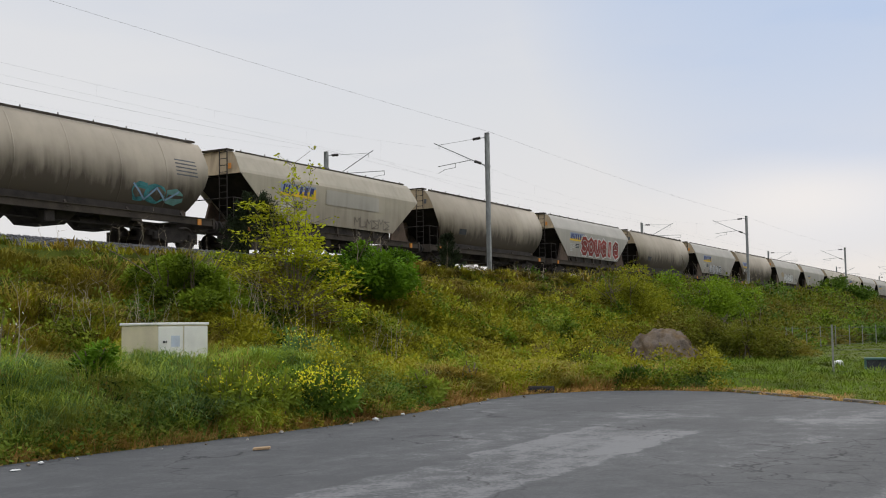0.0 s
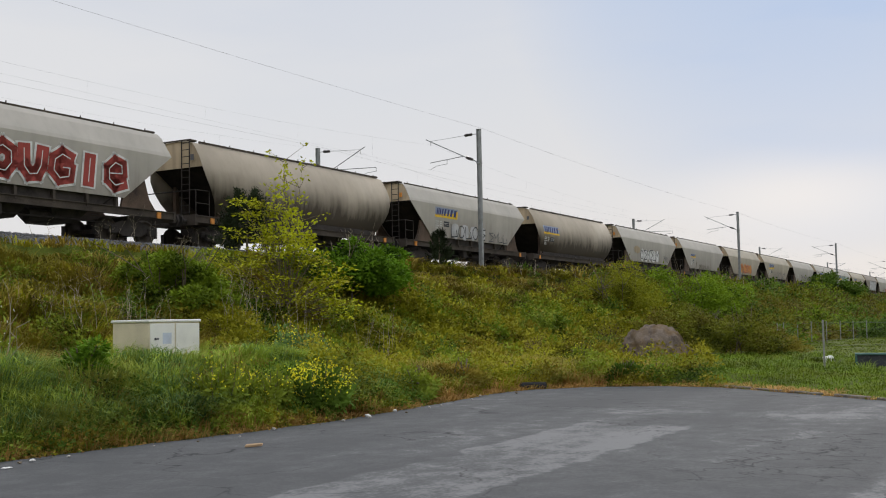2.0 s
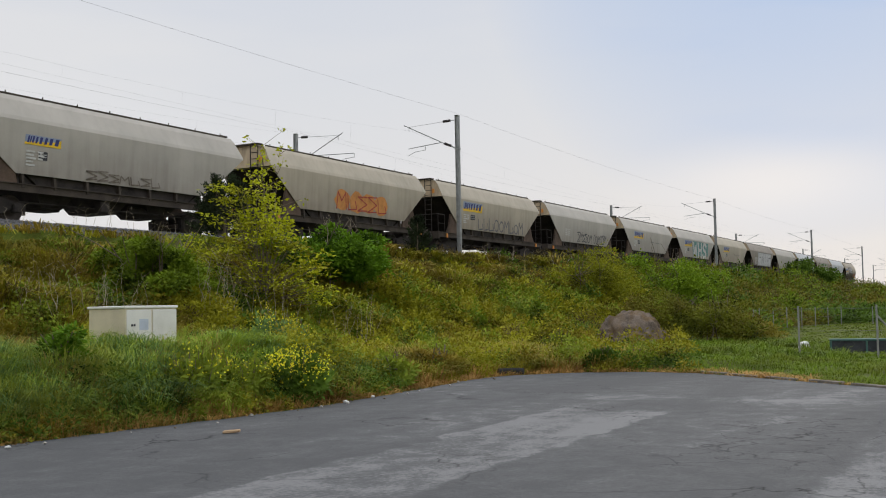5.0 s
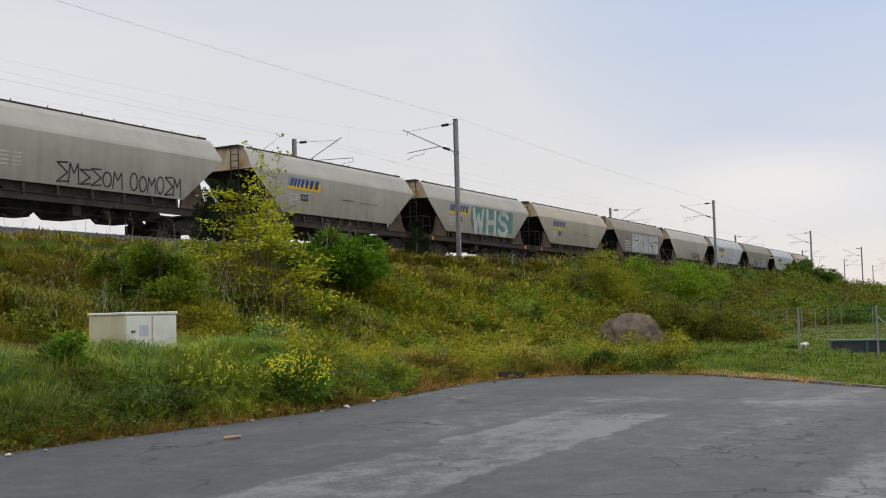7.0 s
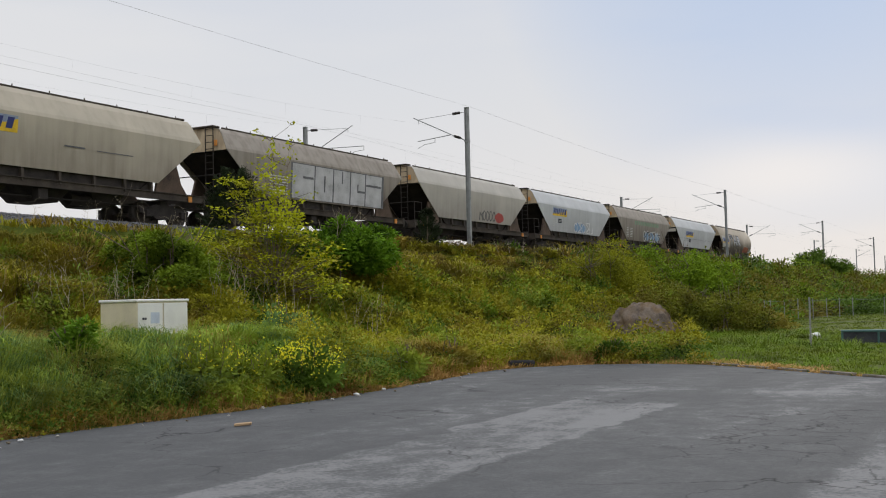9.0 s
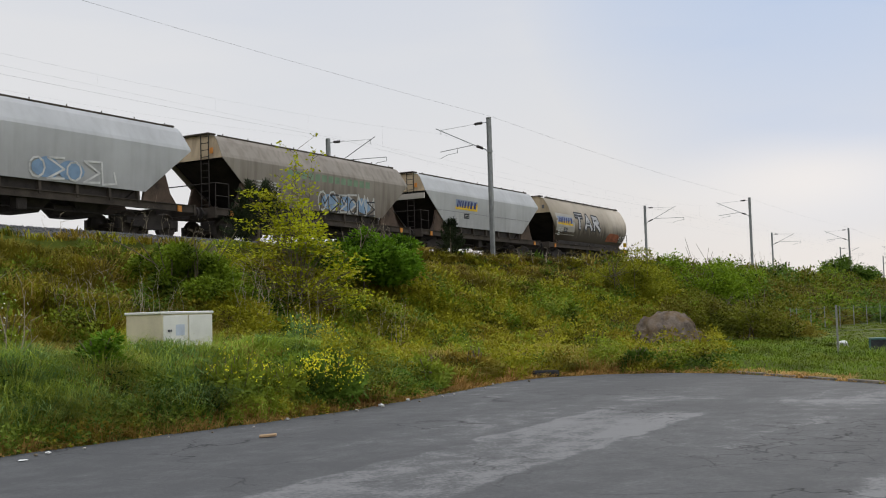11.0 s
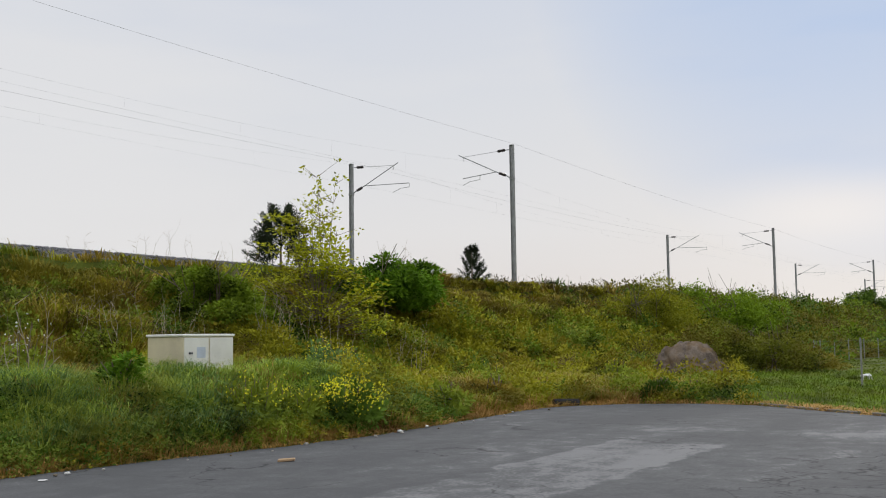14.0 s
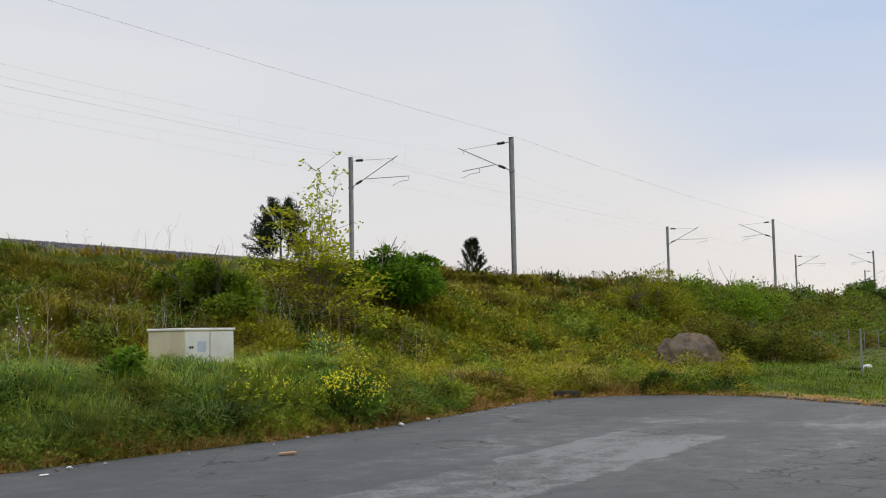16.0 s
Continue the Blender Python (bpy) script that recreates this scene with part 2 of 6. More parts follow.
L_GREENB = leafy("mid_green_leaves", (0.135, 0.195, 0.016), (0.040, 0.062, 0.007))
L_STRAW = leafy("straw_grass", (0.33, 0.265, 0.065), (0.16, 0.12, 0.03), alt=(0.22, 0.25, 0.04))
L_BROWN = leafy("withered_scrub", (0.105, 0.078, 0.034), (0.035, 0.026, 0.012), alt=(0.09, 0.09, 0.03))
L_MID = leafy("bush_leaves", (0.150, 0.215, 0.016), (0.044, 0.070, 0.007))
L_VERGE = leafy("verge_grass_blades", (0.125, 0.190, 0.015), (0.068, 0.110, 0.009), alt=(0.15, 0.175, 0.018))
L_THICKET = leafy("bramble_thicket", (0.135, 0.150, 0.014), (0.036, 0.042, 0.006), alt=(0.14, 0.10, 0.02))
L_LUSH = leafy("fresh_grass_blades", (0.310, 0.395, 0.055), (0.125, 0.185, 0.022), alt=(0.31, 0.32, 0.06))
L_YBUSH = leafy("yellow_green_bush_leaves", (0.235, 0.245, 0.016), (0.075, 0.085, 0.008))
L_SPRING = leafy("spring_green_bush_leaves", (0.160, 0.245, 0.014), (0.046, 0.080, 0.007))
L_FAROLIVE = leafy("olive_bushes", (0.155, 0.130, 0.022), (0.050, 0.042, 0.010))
L_WHITEF = leafy("white_petals", (0.75, 0.76, 0.72), (0.5, 0.5, 0.47), island=0.3)
L_FLOWER = leafy("yellow_petals", (0.85, 0.74, 0.04), (0.6, 0.48, 0.02), island=0.3)

# ---- mesh helpers ----


def mesh_ob(name, bm, mat, parent=None, label="", smooth=False):
    me = bpy.data.meshes.new(name)
    bm.to_mesh(me)
    bm.free()
    me.materials.append(mat)
    if smooth:
        for p in me.polygons:
            p.use_smooth = True
    ob = new(name, me)
    ob.parent = parent
    return tagged(ob, label)


def part(name, bm, mat, parent, label="", smooth=False):
    return mesh_ob(name, bm, mat, parent, label, smooth)


def thing(name, m, label, category, group="", kind=""):
    ob = new(name)
    ob.matrix_basis = m
    return tagged(ob, label, category, group, kind)


def box(bm, x0, x1, y0, y1, z0, z1, bevel=0.0):
    r = bmesh.ops.create_cube(bm, size=1.0, matrix=Matrix.LocRotScale(((x0 + x1) / 2, (y0 + y1) / 2, (z0 + z1) / 2), None, (x1 - x0, y1 - y0, z1 - z0)))
    if bevel:
        es = {e for v in r["verts"] for e in v.link_edges}
        bmesh.ops.bevel(bm, geom=list(es), offset=bevel, segments=1, affect="EDGES")
    return bm


def one_box(*a, bevel=0.0):
    return box(bmesh.new(), *a, bevel=bevel)


def rod(bm, a, b, r, r2=None, seg=8):
    a, b = Vector(a), Vector(b)
    d = b - a
    q = d.to_track_quat("Z", "Y")
    bmesh.ops.create_cone(bm, cap_ends=True, segments=seg, radius1=r, radius2=r if r2 is None else r2, depth=d.length, matrix=Matrix.LocRotScale((a + b) / 2, q, None))
    return bm


def pipe(bm, pts, r, seg=6):
    for a, b in zip(pts, pts[1:]):
        rod(bm, a, b, r, seg=seg)
    return bm


def loft(bm, rings, closed=False, cap=True):
    """A skin over rings of equally many points."""
    vs = [[bm.verts.new(p) for p in ring] for ring in rings]
    n = len(vs[0])
    for a, b in zip(vs, vs[1:]):
        for i in range(n if closed else n - 1):
            j = (i + 1) % n
            bm.faces.new((a[i], a[j], b[j], b[i]))
    if cap and closed:
        bm.faces.new(vs[0][::-1])
        bm.faces.new(vs[-1])
    bmesh.ops.recalc_face_normals(bm, faces=bm.faces)
    return bm


def smooth01(a, b, x):
    t = np.clip((x - a) / (b - a), 0, 1)
    return t * t * (3 - 2 * t)


def soup(name, verts, faces, mat, parent=None):
    me = bpy.data.meshes.new(name)
    verts = np.asarray(verts, np.float32)
    faces = np.asarray(faces, np.int32)
    k = faces.shape[1]
    me.vertices.add(len(verts))
    me.vertices.foreach_set("co", verts.ravel())
    me.loops.add(faces.size)
    me.loops.foreach_set("vertex_index", faces.ravel())
    me.polygons.add(len(faces))
    me.polygons.foreach_set("loop_start", np.arange(0, faces.size, k, dtype=np.int32))
    me.polygons.foreach_set("loop_total", np.full(len(faces), k, np.int32))
    me.update(calc_edges=True)
    me.materials.append(mat)
    ob = new(name, me)
    ob.parent = parent
    return ob


rng = np.random.default_rng(7)

# ---- the land ----
RAIL_Z, Y_NEAR, Y_FAR = 4.63, 29.4, 33.3
# edge of the tarmac, from the far west to behind the camera
EDGE = [(-60, 14.5), (-20, 12.6), (0, 11.9), (8.8, 11.35), (11.2, 11.05), (13.0, 10.75), (15.4, 10.6), (18.0, 10.75), (20.5, 11.0), (22.4, 11.1), (23.6, 10.8),
        (24.8, 9.6), (25.3, 8.2), (25.1, 6.8), (23.7, 5.1), (21.9, 3.0), (18.5, -0.8), (13, -6), (4, -14), (-10, -24), (-60, -40)]
_e = np.array(EDGE, float)


def lot_distance(x, y):
    """Distance from the tarmac's edge, positive on the grass."""
    x, y = np.asarray(x, float), np.asarray(y, float)
    best = np.full(x.shape, 1e9)
    inside = np.zeros(x.shape, bool)
    a, b = _e, np.roll(_e, -1, 0)
    for i, ((x0, y0), (x1, y1)) in enumerate(zip(a, b)):
        if i < len(_e) - 1:
            dx, dy = x1 - x0, y1 - y0
            t = np.clip(((x - x0) * dx + (y - y0) * dy) / (dx * dx + dy * dy), 0, 1)
            best = np.minimum(best, np.hypot(x - x0 - t * dx, y - y0 - t * dy))
        cross = (y0 > y) != (y1 > y)
        xs = x0 + (y - y0) / np.where(y1 == y0, 1e-9, y1 - y0) * (x1 - x0)
        inside ^= cross & (x < xs)
    return np.where(inside, -best, best)


def waves(x, y):
    return (0.5 * np.sin(0.9 * x + 1.3 * np.sin(0.37 * y)) + 0.5 * np.sin(1.1 * y + 0.6 * x + 2) + 0.35 * np.sin(2.3 * x - 1.7 * y) + 0.3 * np.sin(3.1 * y + 1.1 * x + 1))


def height(x, y):
    x, y = np.asarray(x, float), np.asarray(y, float)
    d = lot_distance(x, y)
    mound = 1.0 - 0.50 * smooth01(15, 21, x) - 0.25 * smooth01(21, 27, x) - 0.2 * smooth01(27, 36, x)
    base = np.maximum(mound, 0.02) * smooth01(0.0, 2.6, d) * smooth01(4, 9, y)
    dip = smooth01(11.5, 13.5, y) * (1 - smooth01(15.5, 18, y)) * (1 - smooth01(20, 30, x)) * 0.1
    toe = 16.0
    t = np.clip((y - toe) / (25.2 - toe), 0, 1)
    slope = np.where(t < 0.15, t * t / 0.3, np.where(t > 0.9, 1 - (1 - t) * (1 - t) / 0.2 * 1.0 - 0.025 * 0, t - 0.075 + 0.025 * t))
    slope = np.clip(slope, 0, 1)
    z = base - dip + (4.15 - base) * slope
    down = smooth01(38.5, 47, y)
    z = z * (1 - down)
    rough = waves(x, y) * (0.10 + 0.14 * smooth01(16.5, 19, y) * (1 - smooth01(22, 24.5, y))) * smooth01(0.3, 2.5, d) * (1 - smooth01(24.5, 25.5, y)) * (1 - 0.7 * smooth01(24, 30, x) * (1 - smooth01(14, 17, y)))
    return z + rough


def patch(name, xs, ys, mat, label, drop=0.0, keep=None):
    gx, gy = np.meshgrid(xs, ys)
    gz = height(gx, gy) - drop
    v = np.stack([gx, gy, gz], -1).reshape(-1, 3)
    nx, ny = len(xs), len(ys)
    i = np.arange(nx * ny).reshape(ny, nx)
    f = np.stack([i[:-1, :-1], i[:-1, 1:], i[1:, 1:], i[1:, :-1]], -1).reshape(-1, 4)
    ob = soup(name, v, f, mat)
    for p in ob.data.polygons:
        p.use_smooth = True
    return tagged(ob, label, "ground", kind="structure")


gx = np.concatenate([np.linspace(-3000, -80, 14), np.linspace(-60, 4, 33), np.arange(5, 70, 0.4), np.linspace(71, 200, 66), np.linspace(220, 3000, 24)])
gy = np.concatenate([np.linspace(-3000, -60, 12), np.linspace(-50, 0, 26), np.arange(0.6, 26, 0.4), np.linspace(26.4, 50, 25), np.linspace(60, 3000, 16)])
patch("ground", gx, gy, M_SOIL, "rough grassy earth rising into a railway embankment", drop=0.03)

# tarmac
m = bpy.data.materials.new("worn_tarmac")
m.use_nodes = True
nt = m.node_tree
b = nt.nodes["Principled BSDF"]
b.inputs["Roughness"].default_value = 0.92
b.inputs["Specular IOR Level"].default_value = 0.06
tc = nt.nodes.new("ShaderNodeTexCoord")


def tnode(kind, **inp):
    n = nt.nodes.new(kind)
    for k, val in inp.items():
        n.inputs[k].default_value = val
    return n


def tmath(op, a, b_):
    n = nt.nodes.new("ShaderNodeMath")
    n.operation = op
    for i, q in enumerate((a, b_)):
        if isinstance(q, (int, float)):
            n.inputs[i].default_value = q
        else:
            nt.links.new(q, n.inputs[i])
    return n.outputs[0]


n_big = tnode("ShaderNodeTexNoise", Scale=0.28, Detail=5.0, Roughness=0.6, Distortion=0.6)
n_mid = tnode("ShaderNodeTexNoise", Scale=2.5, Detail=4.0)
n_fine = tnode("ShaderNodeTexNoise", Scale=20.0, Detail=7.0, Roughness=0.8)
n_vor = nt.nodes.new("ShaderNodeTexVoronoi")
n_vor.feature = "DISTANCE_TO_EDGE"
n_vor.inputs["Scale"].default_value = 0.42
n_warp = tnode("ShaderNodeTexNoise", Scale=1.1, Detail=5.0)
warp = nt.nodes.new("ShaderNodeVectorMath")
warp.operation = "MULTIPLY_ADD"
warp.inputs[1].default_value = (1.6, 1.6, 0)
drag = nt.nodes.new("ShaderNodeMapping")
drag.inputs["Rotation"].default_value = (0, 0, radians(8))
drag.inputs["Scale"].default_value = (0.45, 1.5, 1)
nt.links.new(tc.outputs["Object"], drag.inputs["Vector"])
nt.links.new(drag.outputs["Vector"], n_big.inputs["Vector"])
for n in (n_mid, n_fine, n_warp):
    nt.links.new(tc.outputs["Object"], n.inputs["Vector"])
nt.links.new(n_warp.outputs["Color"], warp.inputs[0])
nt.links.new(tc.outputs["Object"], warp.inputs[2])
nt.links.new(warp.outputs[0], n_vor.inputs["Vector"])
ramp = nt.nodes.new("ShaderNodeValToRGB")
ramp.color_ramp.elements[0].position, ramp.color_ramp.elements[0].color = 0.42, (0.094, 0.096, 0.099, 1)
ramp.color_ramp.elements[1].position, ramp.color_ramp.elements[1].color = 0.60, (0.205, 0.206, 0.208, 1)
e = ramp.color_ramp.elements.new(0.53)
e.color = (0.122, 0.124, 0.127, 1)
mixed = tmath("ADD", tmath("MULTIPLY", n_big.outputs["Fac"], 0.40), tmath("ADD", tmath("MULTIPLY", n_mid.outputs["Fac"], 0.26), tmath("MULTIPLY", n_fine.outputs["Fac"], 0.34)))
# worn and patched stretches with ragged borders
rag = nt.nodes.new("ShaderNodeVectorMath")
rag.operation = "MULTIPLY_ADD"
rag.inputs[1].default_value = (2.2, 0.7, 0)
nt.links.new(n_warp.outputs["Color"], rag.inputs[0])
nt.links.new(tc.outputs["Object"], rag.inputs[2])
rag_xy = nt.nodes.new("ShaderNodeSeparateXYZ")
nt.links.new(rag.outputs[0], rag_xy.inputs[0])
PX, PY = tmath("SUBTRACT", rag_xy.outputs["X"], 1.1), tmath("SUBTRACT", rag_xy.outputs["Y"], 0.35)


def ramped(v, a, b_):
    n = nt.nodes.new("ShaderNodeMapRange")
    n.interpolation_type = "SMOOTHSTEP"
    n.inputs["From Min"].default_value, n.inputs["From Max"].default_value = min(a, b_), max(a, b_)
    n.inputs["To Min"].default_value, n.inputs["To Max"].default_value = (0.0, 1.0) if a < b_ else (1.0, 0.0)
    nt.links.new(v, n.inputs["Value"])
    return n.outputs["Result"]


def span(v, a, b_, soft):
    return tmath("MULTIPLY", ramped(v, a - soft, a + soft), ramped(v, b_ + soft, b_ - soft))


worn = tmath("ADD", tmath("MULTIPLY", span(PY, 4.75, 6.5, 0.06), ramped(PX, 17.0, 14.8)), tmath("MULTIPLY", span(PY, 2.3, 4.1, 0.5), 0.45))
lane = span(PX, 17.9, 18.7, 0.25)
dark_lane = tmath("MULTIPLY", span(PX, 15.9, 17.3, 0.3), ramped(PY, 6.4, 5.2))
south = ramped(PY, 1.75, 1.55)
off_x, off_y = tmath("SUBTRACT", PX, 14.3), tmath("SUBTRACT", PY, 2.6)
ring = span(tmath("SQRT", tmath("ADD", tmath("MULTIPLY", off_x, off_x), tmath("MULTIPLY", off_y, off_y)), 0.0), 2.5, 2.9, 0.2)
for mask, amount in ((worn, 0.10), (lane, 0.045), (dark_lane, -0.035), (south, 0.085), (ring, 0.03)):
    mixed = tmath("ADD", mixed, tmath("MULTIPLY", mask, amount))
mixed = tmath("ADD", mixed, -0.035)
nt.links.new(mixed, ramp.inputs["Fac"])
crack = nt.nodes.new("ShaderNodeMapRange")
crack.inputs["From Min"].default_value, crack.inputs["From Max"].default_value = 0.0, 0.009
crack.inputs["To Min"].default_value, crack.inputs["To Max"].default_value = 0.38, 1.0
nt.links.new(n_vor.outputs["Distance"], crack.inputs["Value"])
mul = nt.nodes.new("ShaderNodeMix")
mul.data_type, mul.blend_type = "RGBA", "MULTIPLY"
mul.inputs[0].default_value = 1.0
nt.links.new(ramp.outputs["Color"], mul.inputs[6])
# cracks open only in tired stretches
n_tired = tnode("ShaderNodeTexNoise", Scale=0.35, Detail=2.0)
nt.links.new(tc.outputs["Object"], n_tired.inputs["Vector"])
tired = nt.nodes.new("ShaderNodeMapRange")
tired.inputs["From Min"].default_value, tired.inputs["From Max"].default_value = 0.44, 0.60
nt.links.new(n_tired.outputs["Fac"], tired.inputs["Value"])
nt.links.new(tired.outputs["Result"], mul.inputs[0])
nt.links.new(crack.outputs["Result"], mul.inputs[7])
# finely crazed corner
n_craze = nt.nodes.new("ShaderNodeTexVoronoi")
n_craze.feature = "DISTANCE_TO_EDGE"
n_craze.inputs["Scale"].default_value = 1.5
nt.links.new(warp.outputs[0], n_craze.inputs["Vector"])
craze = nt.nodes.new("ShaderNodeMapRange")
craze.inputs["From Max"].default_value = 0.025
craze.inputs["To Min"].default_value, craze.inputs["To Max"].default_value = 0.45, 1.0
nt.links.new(n_craze.outputs["Distance"], craze.inputs["Value"])
mul2 = nt.nodes.new("ShaderNodeMix")
mul2.data_type, mul2.blend_type = "RGBA", "MULTIPLY"
nt.links.new(tmath("MULTIPLY", span(PY, 1.7, 3.6, 0.5), span(PX, 10.5, 16.0, 0.8)), mul2.inputs[0])
nt.links.new(mul.outputs[2], mul2.inputs[6])
nt.links.new(craze.outputs["Result"], mul2.inputs[7])
nt.links.new(mul2.outputs[2], b.inputs["Base Color"])
bp = nt.nodes.new("ShaderNodeBump")
bp.inputs["Strength"].default_value = 0.5
bp.inputs["Distance"].default_value = 0.01
nt.links.new(tmath("ADD", n_fine.outputs["Fac"], crack.outputs["Result"]), bp.inputs["Height"])
nt.links.new(bp.outputs["Normal"], b.inputs["Normal"])
M_TARMAC = m

bm = bmesh.new()
pts = []
for (x0, y0), (x1, y1) in zip(EDGE, EDGE[1:]):
    n = max(1, int(math.hypot(x1 - x0, y1 - y0) / 0.35)) if -5 < x0 < 40 else 2
    for i in range(n):
        t = i / n
        x, y = x0 + (x1 - x0) * t, y0 + (y1 - y0) * t
        j = 0.10 * noise.noise((x * 1.7, y * 1.7, 0)) + 0.05 * noise.noise((x * 6, y * 6, 3))
        pts.append((x + j, y + j * 1.5))
pts.append(EDGE[-1])
top = [bm.verts.new((x, y, 0.012)) for x, y in pts]
low = [bm.verts.new((x, y, -0.10)) for x, y in pts]
bm.faces.new(top)
for i in range(len(top)):
    j = (i + 1) % len(top)
    bm.faces.new((top[i], low[i], low[j], top[j]))
bmesh.ops.triangulate(bm, faces=[f for f in bm.faces if len(f.verts) > 4])
bmesh.ops.recalc_face_normals(bm, faces=bm.faces)
tagged(mesh_ob("road", bm, M_TARMAC), "worn grey tarmac turning area with pale patches and cracks", "tarmac", kind="structure")

# low edging along the field side of the tarmac
kerb = thing("kerb", pose(0, 0, 0), "low weathered concrete edging along the tarmac", "kerb", kind="structure")
run = EDGE[13:18]
for (xa, ya), (xb, yb) in zip(run, run[1:]):
    ln = math.hypot(xb - xa, yb - ya)
    for i in range(int(ln / 1.0)):
        t = (i + 0.5) / int(ln / 1.0)
        p = part("kerb_stone", one_box(-0.485, 0.485, -0.05, 0.05, -0.1, 0.06, bevel=0.012), M_KERB, kerb)
        p.matrix_basis = pose(xa + (xb - xa) * t + 0.1, ya + (yb - ya) * t, random.uniform(-0.015, 0.01), 0, 0, math.degrees(math.atan2(yb - ya, xb - xa)) + random.uniform(-1.5, 1.5))

# ---- the railway ----
X0, X1 = -420.0, 900.0
bm = bmesh.new()
prof = [(26.9, 4.0), (27.5, 4.56), (27.9, 4.66), (28.3, 4.47), (30.6, 4.47), (31.3, 4.51), (32.0, 4.47), (34.4, 4.47), (34.9, 4.51), (35.9, 4.0)]
loft(bm, [[(x, y, z) for y, z in prof] for x in (X0, X1)], cap=False)
tagged(mesh_ob("ballast_bed", bm, M_BALLAST), "grey crushed-stone ballast bed under two tracks", "ballast", kind="structure")
for yc, nm in ((Y_NEAR, "near"), (Y_FAR, "far")):
    track = thing("railway_track", pose(0, yc, 0), "rusty steel rails on concrete sleepers in ballast", "track", "railway tracks", "structure")
    for s in (-0.75, 0.75):
        bm = bmesh.new()
        box(bm, X0, X1, s - 0.035, s + 0.035, RAIL_Z - 0.05, RAIL_Z)
        box(bm, X0, X1, s - 0.01, s + 0.01, RAIL_Z - 0.14, RAIL_Z - 0.05)
        box(bm, X0, X1, s - 0.07, s + 0.07, RAIL_Z - 0.165, RAIL_Z - 0.14)
        part("rail", bm, M_RAIL, track)
    v, f = [], []
    for i in range(500):
        x = 5 + i * 0.6
        k = len(v)
        for dz in (4.37, 4.495):
            v += [(x - 0.13, -1.2, dz), (x + 0.13, -1.2, dz), (x + 0.13, 1.2, dz), (x - 0.13, 1.2, dz)]
        f += [(k + 4, k + 5, k + 6, k + 7), (k, k + 1, k + 5, k + 4), (k + 2, k + 3, k + 7, k + 6), (k + 1, k + 2, k + 6, k + 5), (k + 3, k, k + 4, k + 7)]
    tagged(soup("sleepers", v, f, M_CONC, track), kind="stuff")
# loose stones heaped along the near shoulder
v, f = [], []
n = 16000
sx = np.concatenate([rng.uniform(14, 45, 11000), rng.uniform(45, 140, n - 11000)])
sy = rng.uniform(26.85, 28.25, n)
sz = np.interp(sy, [p[0] for p in prof], [p[1] for p in prof])
ss = rng.uniform(0.022, 0.05, n)
ang = rng.uniform(0, 6.28, n)
base = np.array([(1, 0, -.3), (-.6, .8, -.4), (-.5, -.9, -.2), (.2, .1, .9), (.7, .7, .3)])
fc = np.array([(0, 2, 1), (0, 1, 4), (1, 3, 4), (1, 2, 3), (2, 0, 3), (0, 4, 3)])
c, s = np.cos(ang), np.sin(ang)
bx = base[None, :, 0] * c[:, None] - base[None, :, 1] * s[:, None]
by = base[None, :, 0] * s[:, None] + base[None, :, 1] * c[:, None]
V = np.stack([bx, by, np.broadcast_to(base[None, :, 2], bx.shape)], -1) * ss[:, None, None] + np.stack([sx, sy, sz + 0.012], -1)[:, None, :]
F = fc[None] + (np.arange(n) * 5)[:, None, None]
tagged(soup("ballast_stones", V.reshape(-1, 3), F.reshape(-1, 3), M_BALLAST), "loose grey ballast stones along the shoulder", "ballast", kind="stuff")

# ---- catenary masts ----


